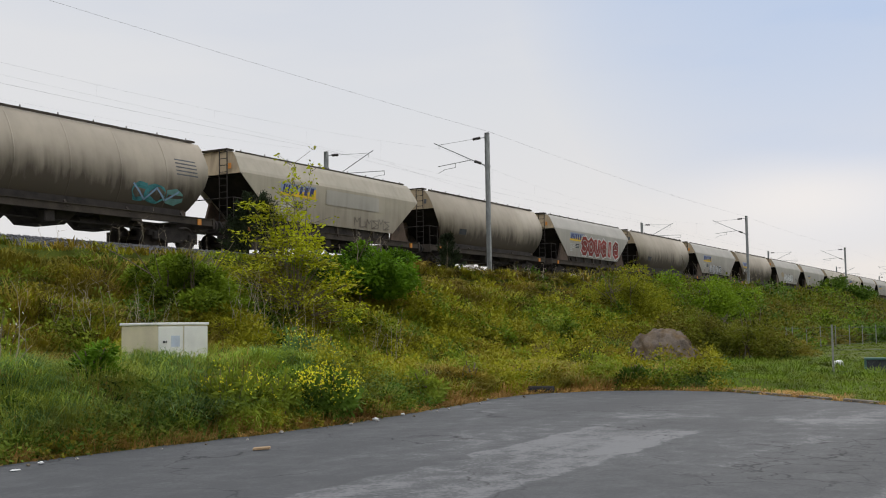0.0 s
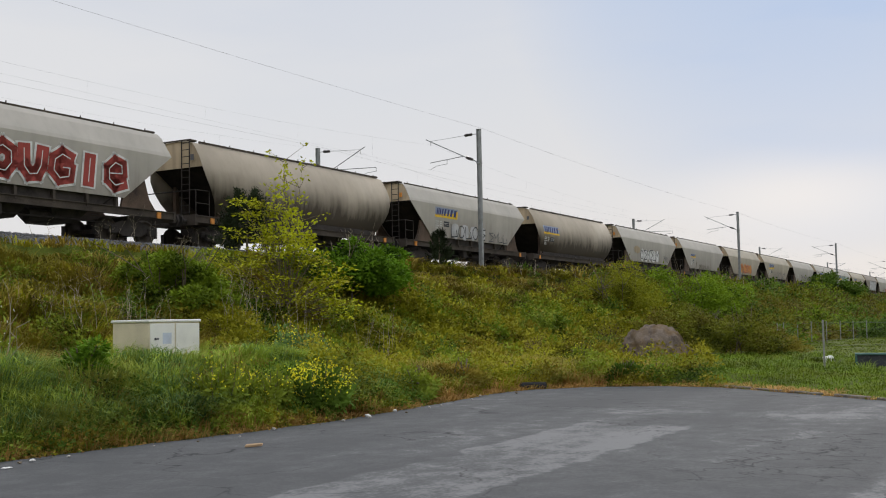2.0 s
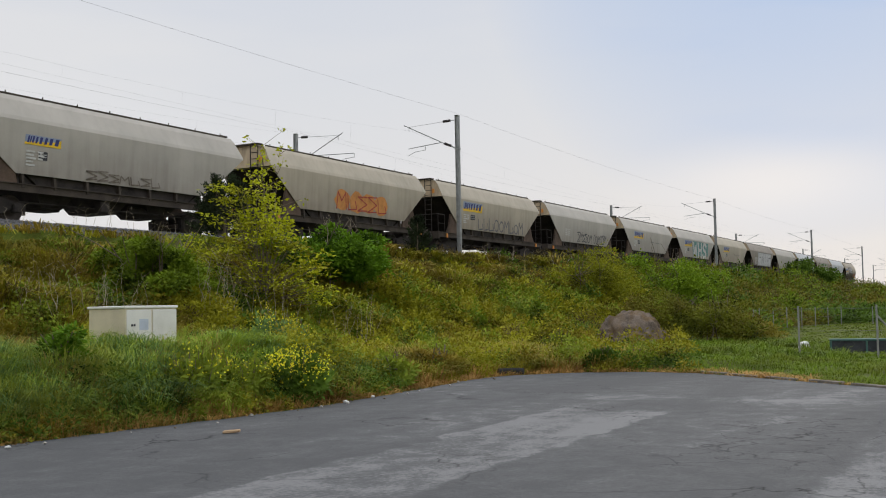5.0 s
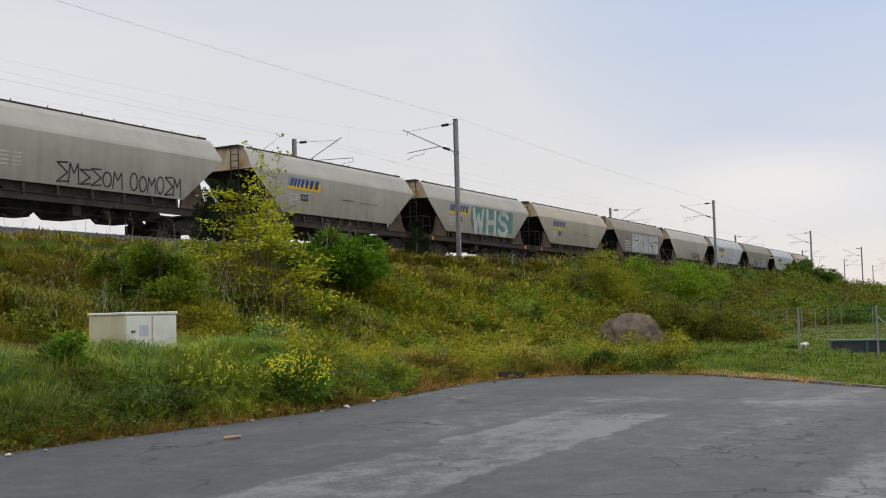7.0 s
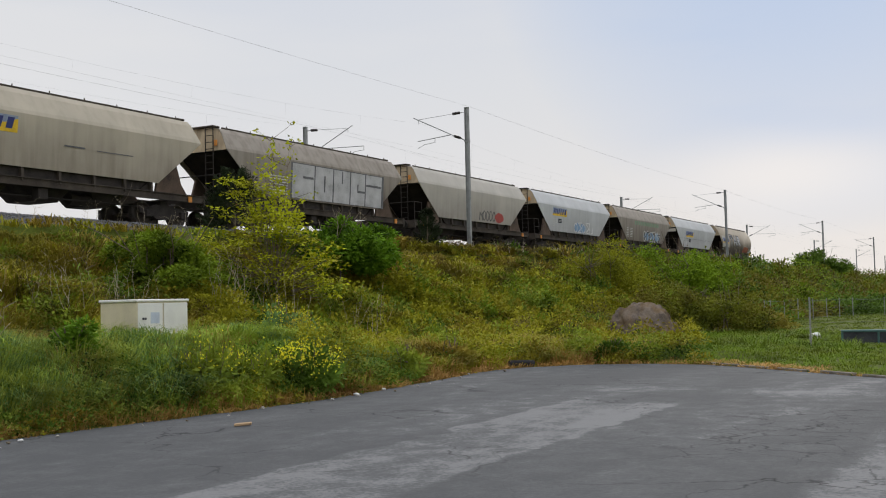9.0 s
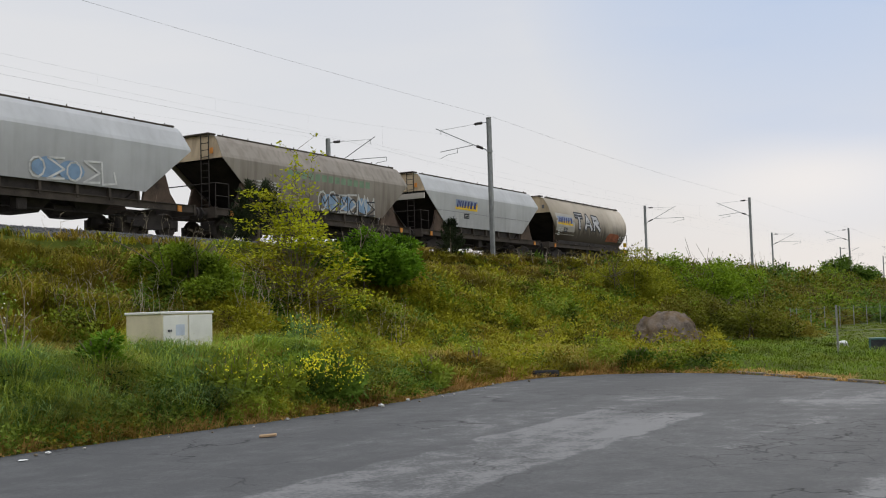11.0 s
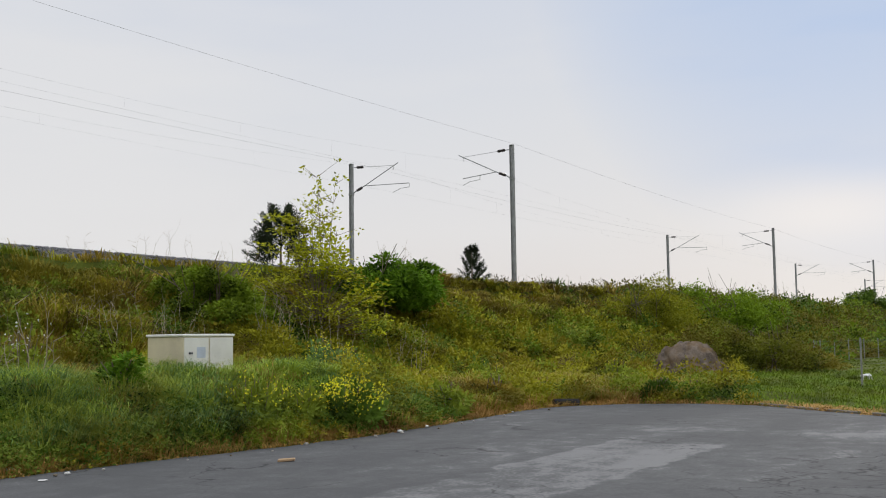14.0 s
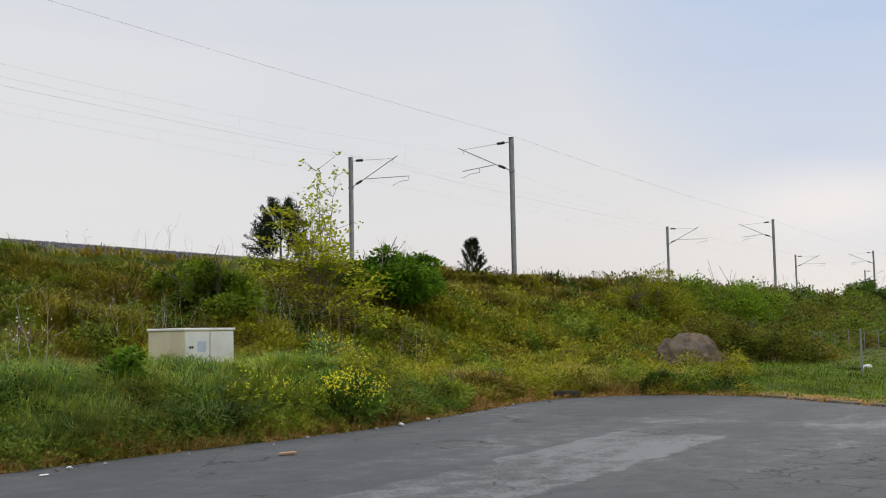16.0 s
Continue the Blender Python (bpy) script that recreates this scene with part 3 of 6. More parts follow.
def mast(side):
    """A steel mast with a pull-off bracket reaching over the track; side +1: reaches to +y."""
    ob = thing("catenary_mast", pose(0, 0, 0), "galvanised steel catenary mast with bracket arm and brown insulators", "mast", "catenary masts")
    bm = bmesh.new()
    box(bm, -0.08, 0.08, -0.11, -0.098, -0.4, 7.45)
    box(bm, -0.08, 0.08, 0.098, 0.11, -0.4, 7.45)
    box(bm, -0.005, 0.005, -0.098, 0.098, -0.4, 7.45)
    box(bm, -0.085, 0.085, -0.115, 0.115, 7.45, 7.465)
    part("post", bm, M_GALV, ob)
    part("foundation", one_box(-0.4, 0.4, -0.4, 0.4, -1.2, -0.38, bevel=0.03), M_CONC, ob, "concrete footing")
    s = side
    # stay to the top, strut to its nose, steady arm beneath
    bm = bmesh.new()
    rod(bm, (0, s * 0.11, 7.22), (0, s * 0.40, 7.22), 0.025)
    rod(bm, (0, s * 0.85, 7.20), (0, s * 2.95, 7.10), 0.012)
    part("stay", bm, M_WIRE, ob)
    bm = bmesh.new()
    rod(bm, (0, s * 0.11, 5.70), (0, s * 0.38, 5.86), 0.03)
    rod(bm, (0, s * 0.78, 6.02), (0, s * 3.25, 7.22), 0.026)
    rod(bm, (0, s * 2.95, 7.07), (0, s * 2.95, 6.86), 0.014)
    part("strut", bm, M_GALV, ob)
    bm = bmesh.new()
    rod(bm, (0, s * 0.95, 6.10), (0, s * (3.0 if s > 0 else 4.0), 5.92 if s > 0 else 6.0), 0.022)
    xe = s * (1.95 if s > 0 else 4.0)
    rod(bm, (0, xe, 6.0), (0, xe, 5.76), 0.016)
    pipe(bm, [(0, xe, 5.78), (0, s * 2.6, 5.72), (0, s * 3.0, 5.55)] if s > 0 else [(0, xe, 5.78), (0, s * 3.4, 5.74), (0, s * 2.9, 5.55)], 0.014)
    part("steady_arm", bm, M_GALV, ob)
    for a, b2 in (((0, s * 0.40, 7.22), (0, s * 0.85, 7.20)), ((0, s * 0.38, 5.86), (0, s * 0.78, 6.02))):
        bm = bmesh.new()
        a, b2 = Vector(a), Vector(b2)
        ax = (b2 - a).normalized()
        side = ax.orthogonal().normalized()
        other = ax.cross(side)
        rings = []
        for i in range(13):
            r = 0.05 if i % 2 == 0 else 0.085
            p = a.lerp(b2, i / 12)
            rings.append([p + (side * math.cos(q * 0.785) + other * math.sin(q * 0.785)) * r for q in range(8)])
        loft(bm, rings, closed=True)
        part("insulator", bm, M_INSUL, ob)
    bm = bmesh.new()
    box(bm, -0.10, 0.10, -0.13, 0.13, 5.62, 5.70)
    part("clamp", bm, M_GALV, ob)
    return ob


MAST_X = [50.0 + 53.7 * i for i in range(-2, 7)]
for s, y in ((1, 26.0), (-1, 36.5)):
    first = mast(s)
    first.matrix_basis = pose(MAST_X[0], y, 4.42)
    for x in MAST_X[1:]:
        copy_thing(first, pose(x, y, 4.42))


def wire(name, y_at, z_at, sag, r, label):
    """One thin tube hung from mast to mast."""
    rings = []
    for i, (a, b2) in enumerate(zip(MAST_X, MAST_X[1:])):
        for k in range(12 if i < len(MAST_X) - 2 else 13):
            t = k / 12
            s = 1 if i % 2 else -1
            y, z = y_at + s * 0.2 * (1 - 2 * t), z_at - sag * 4 * t * (1 - t)
            rings.append([(a + (b2 - a) * t, y + r * math.cos(q), z + r * math.sin(q)) for q in (0.8, 2.4, 3.9, 5.5)])
    tagged(mesh_ob(name, loft(bmesh.new(), rings, closed=True), M_WIRE), label, "wire", "overhead wires")


for y, s in ((26.0, 1), (36.5, -1)):
    wire("feeder_wire", y + s * 0.05, 4.42 + 7.5, 0.25, 0.005, "thin dark earth wire along the mast tops")
    wire("catenary_wire", y + s * 2.95, 4.42 + 6.86, 1.0, 0.0022, "thin dark carrying wire above the track")
    wire("contact_wire", y + s * 3.0, 4.42 + 5.50, 0.02, 0.0022, "thin dark contact wire above the track")
    dr = thing("droppers", pose(0, 0, 0), "thin dropper wires between carrying and contact wire", "wire", "overhead wires")
    for i, (a, b2) in enumerate(zip(MAST_X[:5], MAST_X[1:5])):
        for k in range(1, 9):
            t = k / 9
            x = a + (b2 - a) * t
            w = (1 if i % 2 else -1) * 0.2 * (1 - 2 * t)
            part("dropper", rod(bmesh.new(), (x, y + s * 2.95 + w, 11.28 - 4 * t * (1 - t)), (x, y + s * 3.0 + w, 9.92), 0.002, seg=4), M_WIRE, dr)

# ---- the train ----
PITCH, SPEED = 15.15, 23.56
HALF = 6.75          # half length of a hopper body


def weathered(name, base, rust=0.35, low_dark=0.5, dark_tone=(0.090, 0.068, 0.050)):
    """Pale paint with vertical streaks, blotches and a dark brown that thickens towards the bottom."""
    m = bpy.data.materials.new(name)
    m.use_nodes = True
    nt = m.node_tree
    b = nt.nodes["Principled BSDF"]
    b.inputs["Roughness"].default_value = 0.72
    b.inputs["Specular IOR Level"].default_value = 0.18
    tc = nt.nodes.new("ShaderNodeTexCoord")
    mp = nt.nodes.new("ShaderNodeMapping")
    mp.inputs["Scale"].default_value = (2.2, 2.2, 0.16)
    nt.links.new(tc.outputs["Object"], mp.inputs["Vector"])
    streak = nt.nodes.new("ShaderNodeTexNoise")
    streak.inputs["Scale"].default_value = 1.6
    streak.inputs["Detail"].default_value = 6
    nt.links.new(mp.outputs["Vector"], streak.inputs["Vector"])
    blot = nt.nodes.new("ShaderNodeTexNoise")
    blot.inputs["Scale"].default_value = 0.55
    blot.inputs["Detail"].default_value = 6
    nt.links.new(tc.outputs["Object"], blot.inputs["Vector"])
    fine = nt.nodes.new("ShaderNodeTexNoise")
    fine.inputs["Scale"].default_value = 30
    nt.links.new(tc.outputs["Object"], fine.inputs["Vector"])
    sep = nt.nodes.new("ShaderNodeSeparateXYZ")
    nt.links.new(tc.outputs["Object"], sep.inputs[0])

    def mth(op, a, c, d=None):
        n = nt.nodes.new("ShaderNodeMath")
        n.operation = op
        for i, q in enumerate((a, c, d)):
            if q is None:
                continue
            if isinstance(q, (int, float)):
                n.inputs[i].default_value = q
            else:
                nt.links.new(q, n.inputs[i])
        return n.outputs[0]

    low_mix = nt.nodes.new("ShaderNodeMapRange")
    low_mix.interpolation_type = "SMOOTHSTEP"
    low_mix.inputs["From Min"].default_value, low_mix.inputs["From Max"].default_value = 3.4, 1.3
    low_mix.inputs["To Max"].default_value = low_dark
    nt.links.new(mth("MULTIPLY_ADD", blot.outputs["Fac"], 0.9, mth("SUBTRACT", sep.outputs["Z"], 0.45)), low_mix.inputs["Value"])
    dirt = mth("MULTIPLY_ADD", mth("MAXIMUM", mth("SUBTRACT", streak.outputs["Fac"], 0.45), 0.0), rust * 2.4, mth("MULTIPLY", low_mix.outputs["Result"], mth("ADD", streak.outputs["Fac"], 0.45)))
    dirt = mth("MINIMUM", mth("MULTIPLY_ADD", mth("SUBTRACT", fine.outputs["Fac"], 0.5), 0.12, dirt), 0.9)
    mx = nt.nodes.new("ShaderNodeMix")
    mx.data_type = "RGBA"
    nt.links.new(dirt, mx.inputs[0])
    tone = nt.nodes.new("ShaderNodeValToRGB")
    tone.color_ramp.elements[0].position, tone.color_ramp.elements[0].color = 0.3, (*[c * 0.86 for c in base], 1)
    tone.color_ramp.elements[1].position, tone.color_ramp.elements[1].color = 0.7, (*[min(1, c * 1.06) for c in base], 1)
    nt.links.new(blot.outputs["Fac"], tone.inputs["Fac"])
    nt.links.new(tone.outputs["Color"], mx.inputs[6])
    mx.inputs[7].default_value = (*dark_tone, 1)
    nt.links.new(mx.outputs[2], b.inputs["Base Color"])
    bp = nt.nodes.new("ShaderNodeBump")
    bp.inputs["Strength"].default_value = 0.12
    bp.inputs["Distance"].default_value = 0.03
    nt.links.new(blot.outputs["Fac"], bp.inputs["Height"])
    nt.links.new(bp.outputs["Normal"], b.inputs["Normal"])
    return m


P_GREY = weathered("weathered_light_grey", (0.49, 0.462, 0.415), 0.13, 0.42)
P_CREAM = weathered("weathered_cream", (0.49, 0.44, 0.355), 0.2, 0.45)
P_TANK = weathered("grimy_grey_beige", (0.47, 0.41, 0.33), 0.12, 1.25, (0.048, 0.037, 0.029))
P_BROWN = weathered("dusty_brown_grey", (0.33, 0.295, 0.255), 0.6, 0.6)
P_WHITE = weathered("clean_pale_grey", (0.54, 0.55, 0.56), 0.15, 0.25)
P_END = weathered("rusty_beige_end", (0.50, 0.40, 0.27), 0.75, 0.2)

# cross-sections of the near half, from the lower lip up to the roof's crown (y outwards, z above the rail)
SEC_FLAT = [(1.36, 1.58), (1.45, 3.28), (1.40, 3.41), (1.08, 3.98), (0.92, 4.16), (0.55, 4.25), (0.0, 4.27)]
SEC_ROUND = [(0.98, 1.22), (1.22, 1.55), (1.40, 1.95), (1.48, 2.40), (1.46, 2.80), (1.36, 3.22), (1.20, 3.60), (1.00, 3.95), (0.84, 4.14), (0.5, 4.24), (0.0, 4.27)]


def taper(z, flat):
    """Half length of the body's side at height z."""
    if flat:
        return 6.55 + 0.2 * min(1, (4.27 - z) / 1.05) if z > 3.2 else 6.75 - 2.35 * (3.22 - z) / 1.72
    return 6.66 if z > 3.1 else 6.66 - 1.15 * ((3.1 - z) / 1.88) ** 1.3


def side_y(z, flat):
    sec = SEC_FLAT if flat else SEC_ROUND
    for (y0, z0), (y1, z1) in zip(sec, sec[1:]):
        if z0 <= z <= z1:
            return y0 + (y1 - y0) * (z - z0) / (z1 - z0)
    return sec[0][0]


def build_shell(flat):
    """The pressed-steel skin: both sides and roof in one, 25 mm thick at its lips."""
    sec = SEC_FLAT if flat else SEC_ROUND
    ring = [(-y, z) for y, z in sec] + [(y, z) for y, z in sec[-2::-1]]
    bm = bmesh.new()
    stations = [-1, -0.5, 0, 0.5, 1]
    out = [[(taper(z, flat) * u, y, z) for y, z in ring] for u in stations]
    loft(bm, out, cap=False)
    bmesh.ops.solidify(bm, geom=bm.faces[:], thickness=0.025)
    bmesh.ops.recalc_face_normals(bm, faces=bm.faces)
    return bm


def end_panel(flat, s):
    """Upper end wall, closed from the roof down to the shoulder."""
    sec = [(y, z) for y, z in (SEC_FLAT if flat else SEC_ROUND) if z >= 3.2]
    ring = [(-y + 0.03, z) for y, z in sec] + [(y - 0.03, z) for y, z in sec[-2::-1]]
    bm = bmesh.new()
    a = [(s * (taper(z, flat) - 0.06), y, z - 0.02) for y, z in ring]
    b2 = [(s * (taper(z, flat) - 0.10), y, z - 0.02) for y, z in ring]
    loft(bm, [a, b2], closed=True)
    return bm


def hopper_end(flat, s):
    """Sloping hopper sheet below the end wall, between the sides."""
    bm = bmesh.new()
    yb = 1.30 if flat else 1.05
    a = [(s * 6.40, -1.34, 3.24), (s * 6.40, 1.34, 3.24), (s * 3.6, yb, 1.25), (s * 3.6, -yb, 1.25)]
    loft(bm, [a, [(x - s * 0.03, y, z - 0.03) for x, y, z in a]], closed=True)
    return bm


def wheel_bm():
    bm = bmesh.new()
    prof = [(0.0, -0.08), (0.12, -0.09), (0.14, -0.05), (0.38, -0.03), (0.40, -0.065), (0.46, -0.065), (0.455, 0.05), (0.49, 0.055), (0.49, 0.075), (0.38, 0.075), (0.14, 0.05), (0.12, 0.09), (0.0, 0.09)]
    rings = []
    for i in range(25):
        a = i / 24 * 2 * math.pi
        rings.append([(r * math.cos(a), y, r * math.sin(a)) for r, y in prof])
    loft(bm, rings, cap=False)
    bmesh.ops.remove_doubles(bm, verts=bm.verts, dist=0.001)
    return bm


def wagon(flat, paint, label, ladder=True):
    w = thing("hopper_wagon", pose(0, 0, 0), label, "freight wagon", "wagons of the passing train")
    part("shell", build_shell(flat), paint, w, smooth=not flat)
    for s in (-1, 1):
        part("end_panel", end_panel(flat, s), P_END, w, "rust-streaked beige end wall")
        part("hopper_end", hopper_end(flat, s), M_HOLLOW, w, "dark hopper slope, recess shade in its colour")
    # belly of the hoppers with discharge chutes
    for x in (-2.5, 0, 2.5):
        bm = bmesh.new()
        a = [(x - 1.2, -1.2, 1.6), (x + 1.2, -1.2, 1.6), (x + 1.2, 1.2, 1.6), (x - 1.2, 1.2, 1.6)]
        c = [(x - 0.45, -0.7, 0.62), (x + 0.45, -0.7, 0.62), (x + 0.45, 0.7, 0.62), (x - 0.45, 0.7, 0.62)]
        loft(bm, [a, c], closed=True)
        part("discharge_chute", bm, M_UNDER, w)
    # frame: two solebars, cross beams, headstocks
    for s in (-1, 1):
        part("hopper_skirt", one_box(-4.35 if flat else -5.3, 4.35 if flat else 5.3, s * 1.19 - 0.02, s * 1.19 + 0.02, 1.2, 1.72 if flat else 1.5), M_UNDER, w, "dark lower hopper wall")
        bm = bmesh.new()
        box(bm, -7.0, 7.0, s * 1.28 - 0.05, s * 1.28 + 0.05, 1.02, 1.24)
        box(bm, -7.0, 7.0, s * 1.30 - 0.08, s * 1.30 + 0.08, 1.24, 1.265)
        box(bm, -7.0, 7.0, s * 1.30 - 0.08, s * 1.30 + 0.08, 0.995, 1.02)
        part("solebar", bm, M_SILL, w, "rust-stained side sill")
        xs = [-4.2, -2.9, -1.5, 0, 1.5, 2.9, 4.2] if flat else [-5.4, -2.7, 0, 2.7, 5.4]
        for x in xs:
            bm = bmesh.new()
            yo = side_y(1.5, flat)
            a = [(x - 0.05, s * (yo - 0.04), 1.72 if flat else 1.5), (x + 0.05, s * (yo - 0.04), 1.72 if flat else 1.5), (x + 0.05, s * (yo - 0.3), 1.72 if flat else 1.5), (x - 0.05, s * (yo - 0.3), 1.72 if flat else 1.5)]
            c = [(x - 0.05, s * 1.36, 1.15), (x + 0.05, s * 1.36, 1.15), (x + 0.05, s * 1.2, 1.15), (x - 0.05, s * 1.2, 1.15)]
            loft(bm, [a, c], closed=True)
            part("bracket", bm, M_SILL, w)
        bm = bmesh.new()
        box(bm, s * 7.0 - 0.06, s * 7.0 + 0.06, -1.36, 1.36, 0.90, 1.30)
        part("headstock", bm, M_SILL, w)
        for y in (-0.875, 0.875):
            bm = bmesh.new()
            rod(bm, (s * 7.05, y, 1.05), (s * 7.42, y, 1.05), 0.09, seg=10)
            rod(bm, (s * 7.42, y, 1.05), (s * 7.50, y, 1.05), 0.24, 0.25, seg=14)
            part("buffer", bm, M_UNDER, w)
        bm = bmesh.new()
        box(bm, s * 7.25 - 0.28, s * 7.25 + 0.28, -0.05, 0.05, 0.92, 1.06)
        part("coupling", bm, M_UNDER, w)
        # corner posts that carry the body's ends
        for y in (-1.1, 1.1):
            bm = bmesh.new()
            if flat:
                a = [(s * 4.35, y * 1.16 - 0.05, 1.6), (s * 4.6, y * 1.16 - 0.05, 1.6), (s * 4.6, y * 1.16 + 0.05, 1.6), (s * 4.35, y * 1.16 + 0.05, 1.6)]
                c = [(s * 4.4, y * 1.16 - 0.05, 1.2), (s * 6.1, y * 1.16 - 0.05, 1.2), (s * 6.1, y * 1.16 + 0.05, 1.2), (s * 4.4, y * 1.16 + 0.05, 1.2)]
                d = [(s * 5.4, y * 1.16 - 0.05, 2.35), (s * 5.5, y * 1.16 - 0.05, 2.35), (s * 5.5, y * 1.16 + 0.05, 2.35), (s * 5.4, y * 1.16 + 0.05, 2.35)]
                loft(bm, [c, [(s * 4.5, q[1], 1.62) if i in (0, 3) else (s * 5.75, q[1], 1.62) for i, q in enumerate(c)], d], closed=True)
            else:
                box(bm, s * 5.5 - 0.1, s * 5.5 + 0.1, y - 0.08, y + 0.08, 1.2, 2.9)
            part("corner_gusset", bm, M_GUSSET, w, "rusty gusset plate")
    # bogies
    for xc in (-5.15, 5.15):
        bg = part("bogie_frame", one_box(xc - 0.18, xc + 0.18, -1.02, 1.02, 0.52, 0.98), M_UNDER, w)
        for s in (-1, 1):
            bm = bmesh.new()
            z0 = [(xc - 1.25, 0.50), (xc - 0.65, 0.42), (xc - 0.45, 0.30), (xc + 0.45, 0.30), (xc + 0.65, 0.42), (xc + 1.25, 0.50)]
            top = [(xc - 1.25, 0.66), (xc - 0.65, 0.74), (xc - 0.45, 0.82), (xc + 0.45, 0.82), (xc + 0.65, 0.74), (xc + 1.25, 0.66)]
            ring = z0 + top[::-1]
            loft(bm, [[(x, s * 0.94, z) for x, z in ring], [(x, s * 1.06, z) for x, z in ring]], closed=True)
            part("side_frame", bm, M_UNDER, bg)
            for dx in (-0.9, 0.9):
                bm = bmesh.new()
                box(bm, xc + dx - 0.16, xc + dx + 0.16, s * 1.08 - 0.1, s * 1.08 + 0.1, 0.34, 0.62, bevel=0.03)
                part("axle_box", bm, M_UNDER, bg)
        for dx in (-0.9, 0.9):
            part("axle", rod(bmesh.new(), (xc + dx, -0.8, 0.46), (xc + dx, 0.8, 0.46), 0.08), M_WHEEL, bg)
            for s in (-1, 1):
                wh = part("wheel", wheel_bm(), M_WHEEL, bg, smooth=True)
                wh.location = (xc + dx, s * 0.76, 0.46)
        for dx in (-1.42, -0.42, 0.42, 1.42):
            for s in (-1, 1):
                part("brake_shoe", one_box(xc + dx - 0.05, xc + dx + 0.05, s * 0.76 - 0.08, s * 0.76 + 0.08, 0.30, 0.66), M_UNDER, bg)
    # brake gear between the bogies
    bm = bmesh.new()
    box(bm, -2.9, -1.9, -0.5, 0.3, 0.55, 0.9, bevel=0.05)
    rod(bm, (1.0, -0.6, 0.78), (2.3, -0.6, 0.78), 0.2, seg=12)
    rod(bm, (-4.2, -0.9, 0.72), (4.2, -0.9, 0.72), 0.03)
    box(bm, -0.8, -0.4, -1.25, -0.9, 0.6, 1.0, bevel=0.03)
    part("brake_gear", bm, M_UNDER, w)
    # roof: walkway, hatch rim
    bm = bmesh.new()
    box(bm, -6.3, 6.3, -0.88, -0.82, 4.16, 4.24)
    box(bm, -6.4, 6.4, 0.82, 0.88, 4.16, 4.24)
    for i in range(9):
        rod(bm, (-6 + i * 1.5, -0.85, 4.2), (-6 + i * 1.5, -0.85, 4.31), 0.02, seg=6)
    part("hatch_rail", bm, M_SILL, w)
    for s in (-1, 1):
        part("roof_hatch", one_box(s * 6.45 - 0.22, s * 6.45 + 0.22, -0.7, 0.7, 4.24, 4.31, bevel=0.02), M_SILL, w)
    # end ladder and platform rail, on the west end; dark colour carries the hollow's shade
    if ladder:
        bm = bmesh.new()
        for y in (-0.75, -0.35):
            rod(bm, (-6.72, y, 1.25), (-6.72, y, 4.25), 0.024, seg=6)
        for i in range(11):
            rod(bm, (-6.72, -0.75, 1.45 + i * 0.27), (-6.72, -0.35, 1.45 + i * 0.27), 0.016, seg=5)
        part("ladder", bm, M_UNDER, w, "steel end ladder")
        bm = bmesh.new()
        pipe(bm, [(-6.95, -1.28, 1.2), (-6.95, -1.28, 2.25), (-6.2, -1.28, 2.25), (-6.2, -1.28, 1.2)], 0.022)
        pipe(bm, [(-6.95, -1.28, 1.75), (-6.2, -1.28, 1.75)], 0.016)
        pipe(bm, [(-6.95, -1.28, 2.25), (-6.95, 1.28, 2.25), (-6.95, 1.28, 1.2)], 0.022)
        part("platform_handrail", bm, M_UNDER, w)
    bm = bmesh.new()
    box(bm, -7.0, -5.9, -1.3, 1.3, 1.266, 1.295)
    part("platform", bm, M_UNDER, w)
    for x in (-6.15, 6.15):
        part("tail_bracket", one_box(x - 0.09, x + 0.09, -1.42, -1.37, 0.98, 1.2), M_SIGNAL, w, "orange-yellow lamp bracket")
    bm = bmesh.new()
    box(bm, -6.72, -6.695, -0.95, -0.80, 3.45, 3.68)
    part("hazard_plate", bm, M_SIGNAL if flat else M_DGREY, w, "small orange warning plate")
    return w


def decal(w, name, quads, mat, flat, label=""):
    """Thin painted shapes on the near side: polygons of (x, z), laid on the skin a few mm proud."""
    if name in ("stencil_mark", "lettering_bar", "plate_line", "scratch") and len(quads) > 1:
        lift = LIFT[0]
        for q in quads:
            LIFT[0] = lift
            decal(w, name, [q], mat, flat, label)
        return
    bm = bmesh.new()
    for poly in quads:
        zs = [p[1] for p in poly]
        if not flat and max(zs) - min(zs) > 0.25 and len(poly) == 4:
            n = 5
            net = []
            for a in range(n + 1):
                for b2 in range(n + 1):
                    wts = ((1 - a / n) * (1 - b2 / n), a / n * (1 - b2 / n), a / n * b2 / n, (1 - a / n) * b2 / n)
                    px, pz = sum(q * p[0] for q, p in zip(wts, poly)), sum(q * p[1] for q, p in zip(wts, poly))
                    net.append(bm.verts.new((px, -side_y(pz, flat) - LIFT[0], pz)))
            for a in range(n):
                for b2 in range(n):
                    k = a * (n + 1) + b2
                    bm.faces.new((net[k], net[k + n + 1], net[k + n + 2], net[k + 1]))
        else:
            bm.faces.new([bm.verts.new((x, -side_y(z, flat) - LIFT[0], z)) for x, z in poly])
    bmesh.ops.recalc_face_normals(bm, faces=bm.faces)
    LIFT[0] += 0.003
    part(name, bm, mat, w, label)


LIFT = [0.006]


def rect(x0, x1, z0, z1, lean=0.0):
    return [(x0, z0), (x1, z0), (x1 + lean, z1), (x0 + lean, z1)]


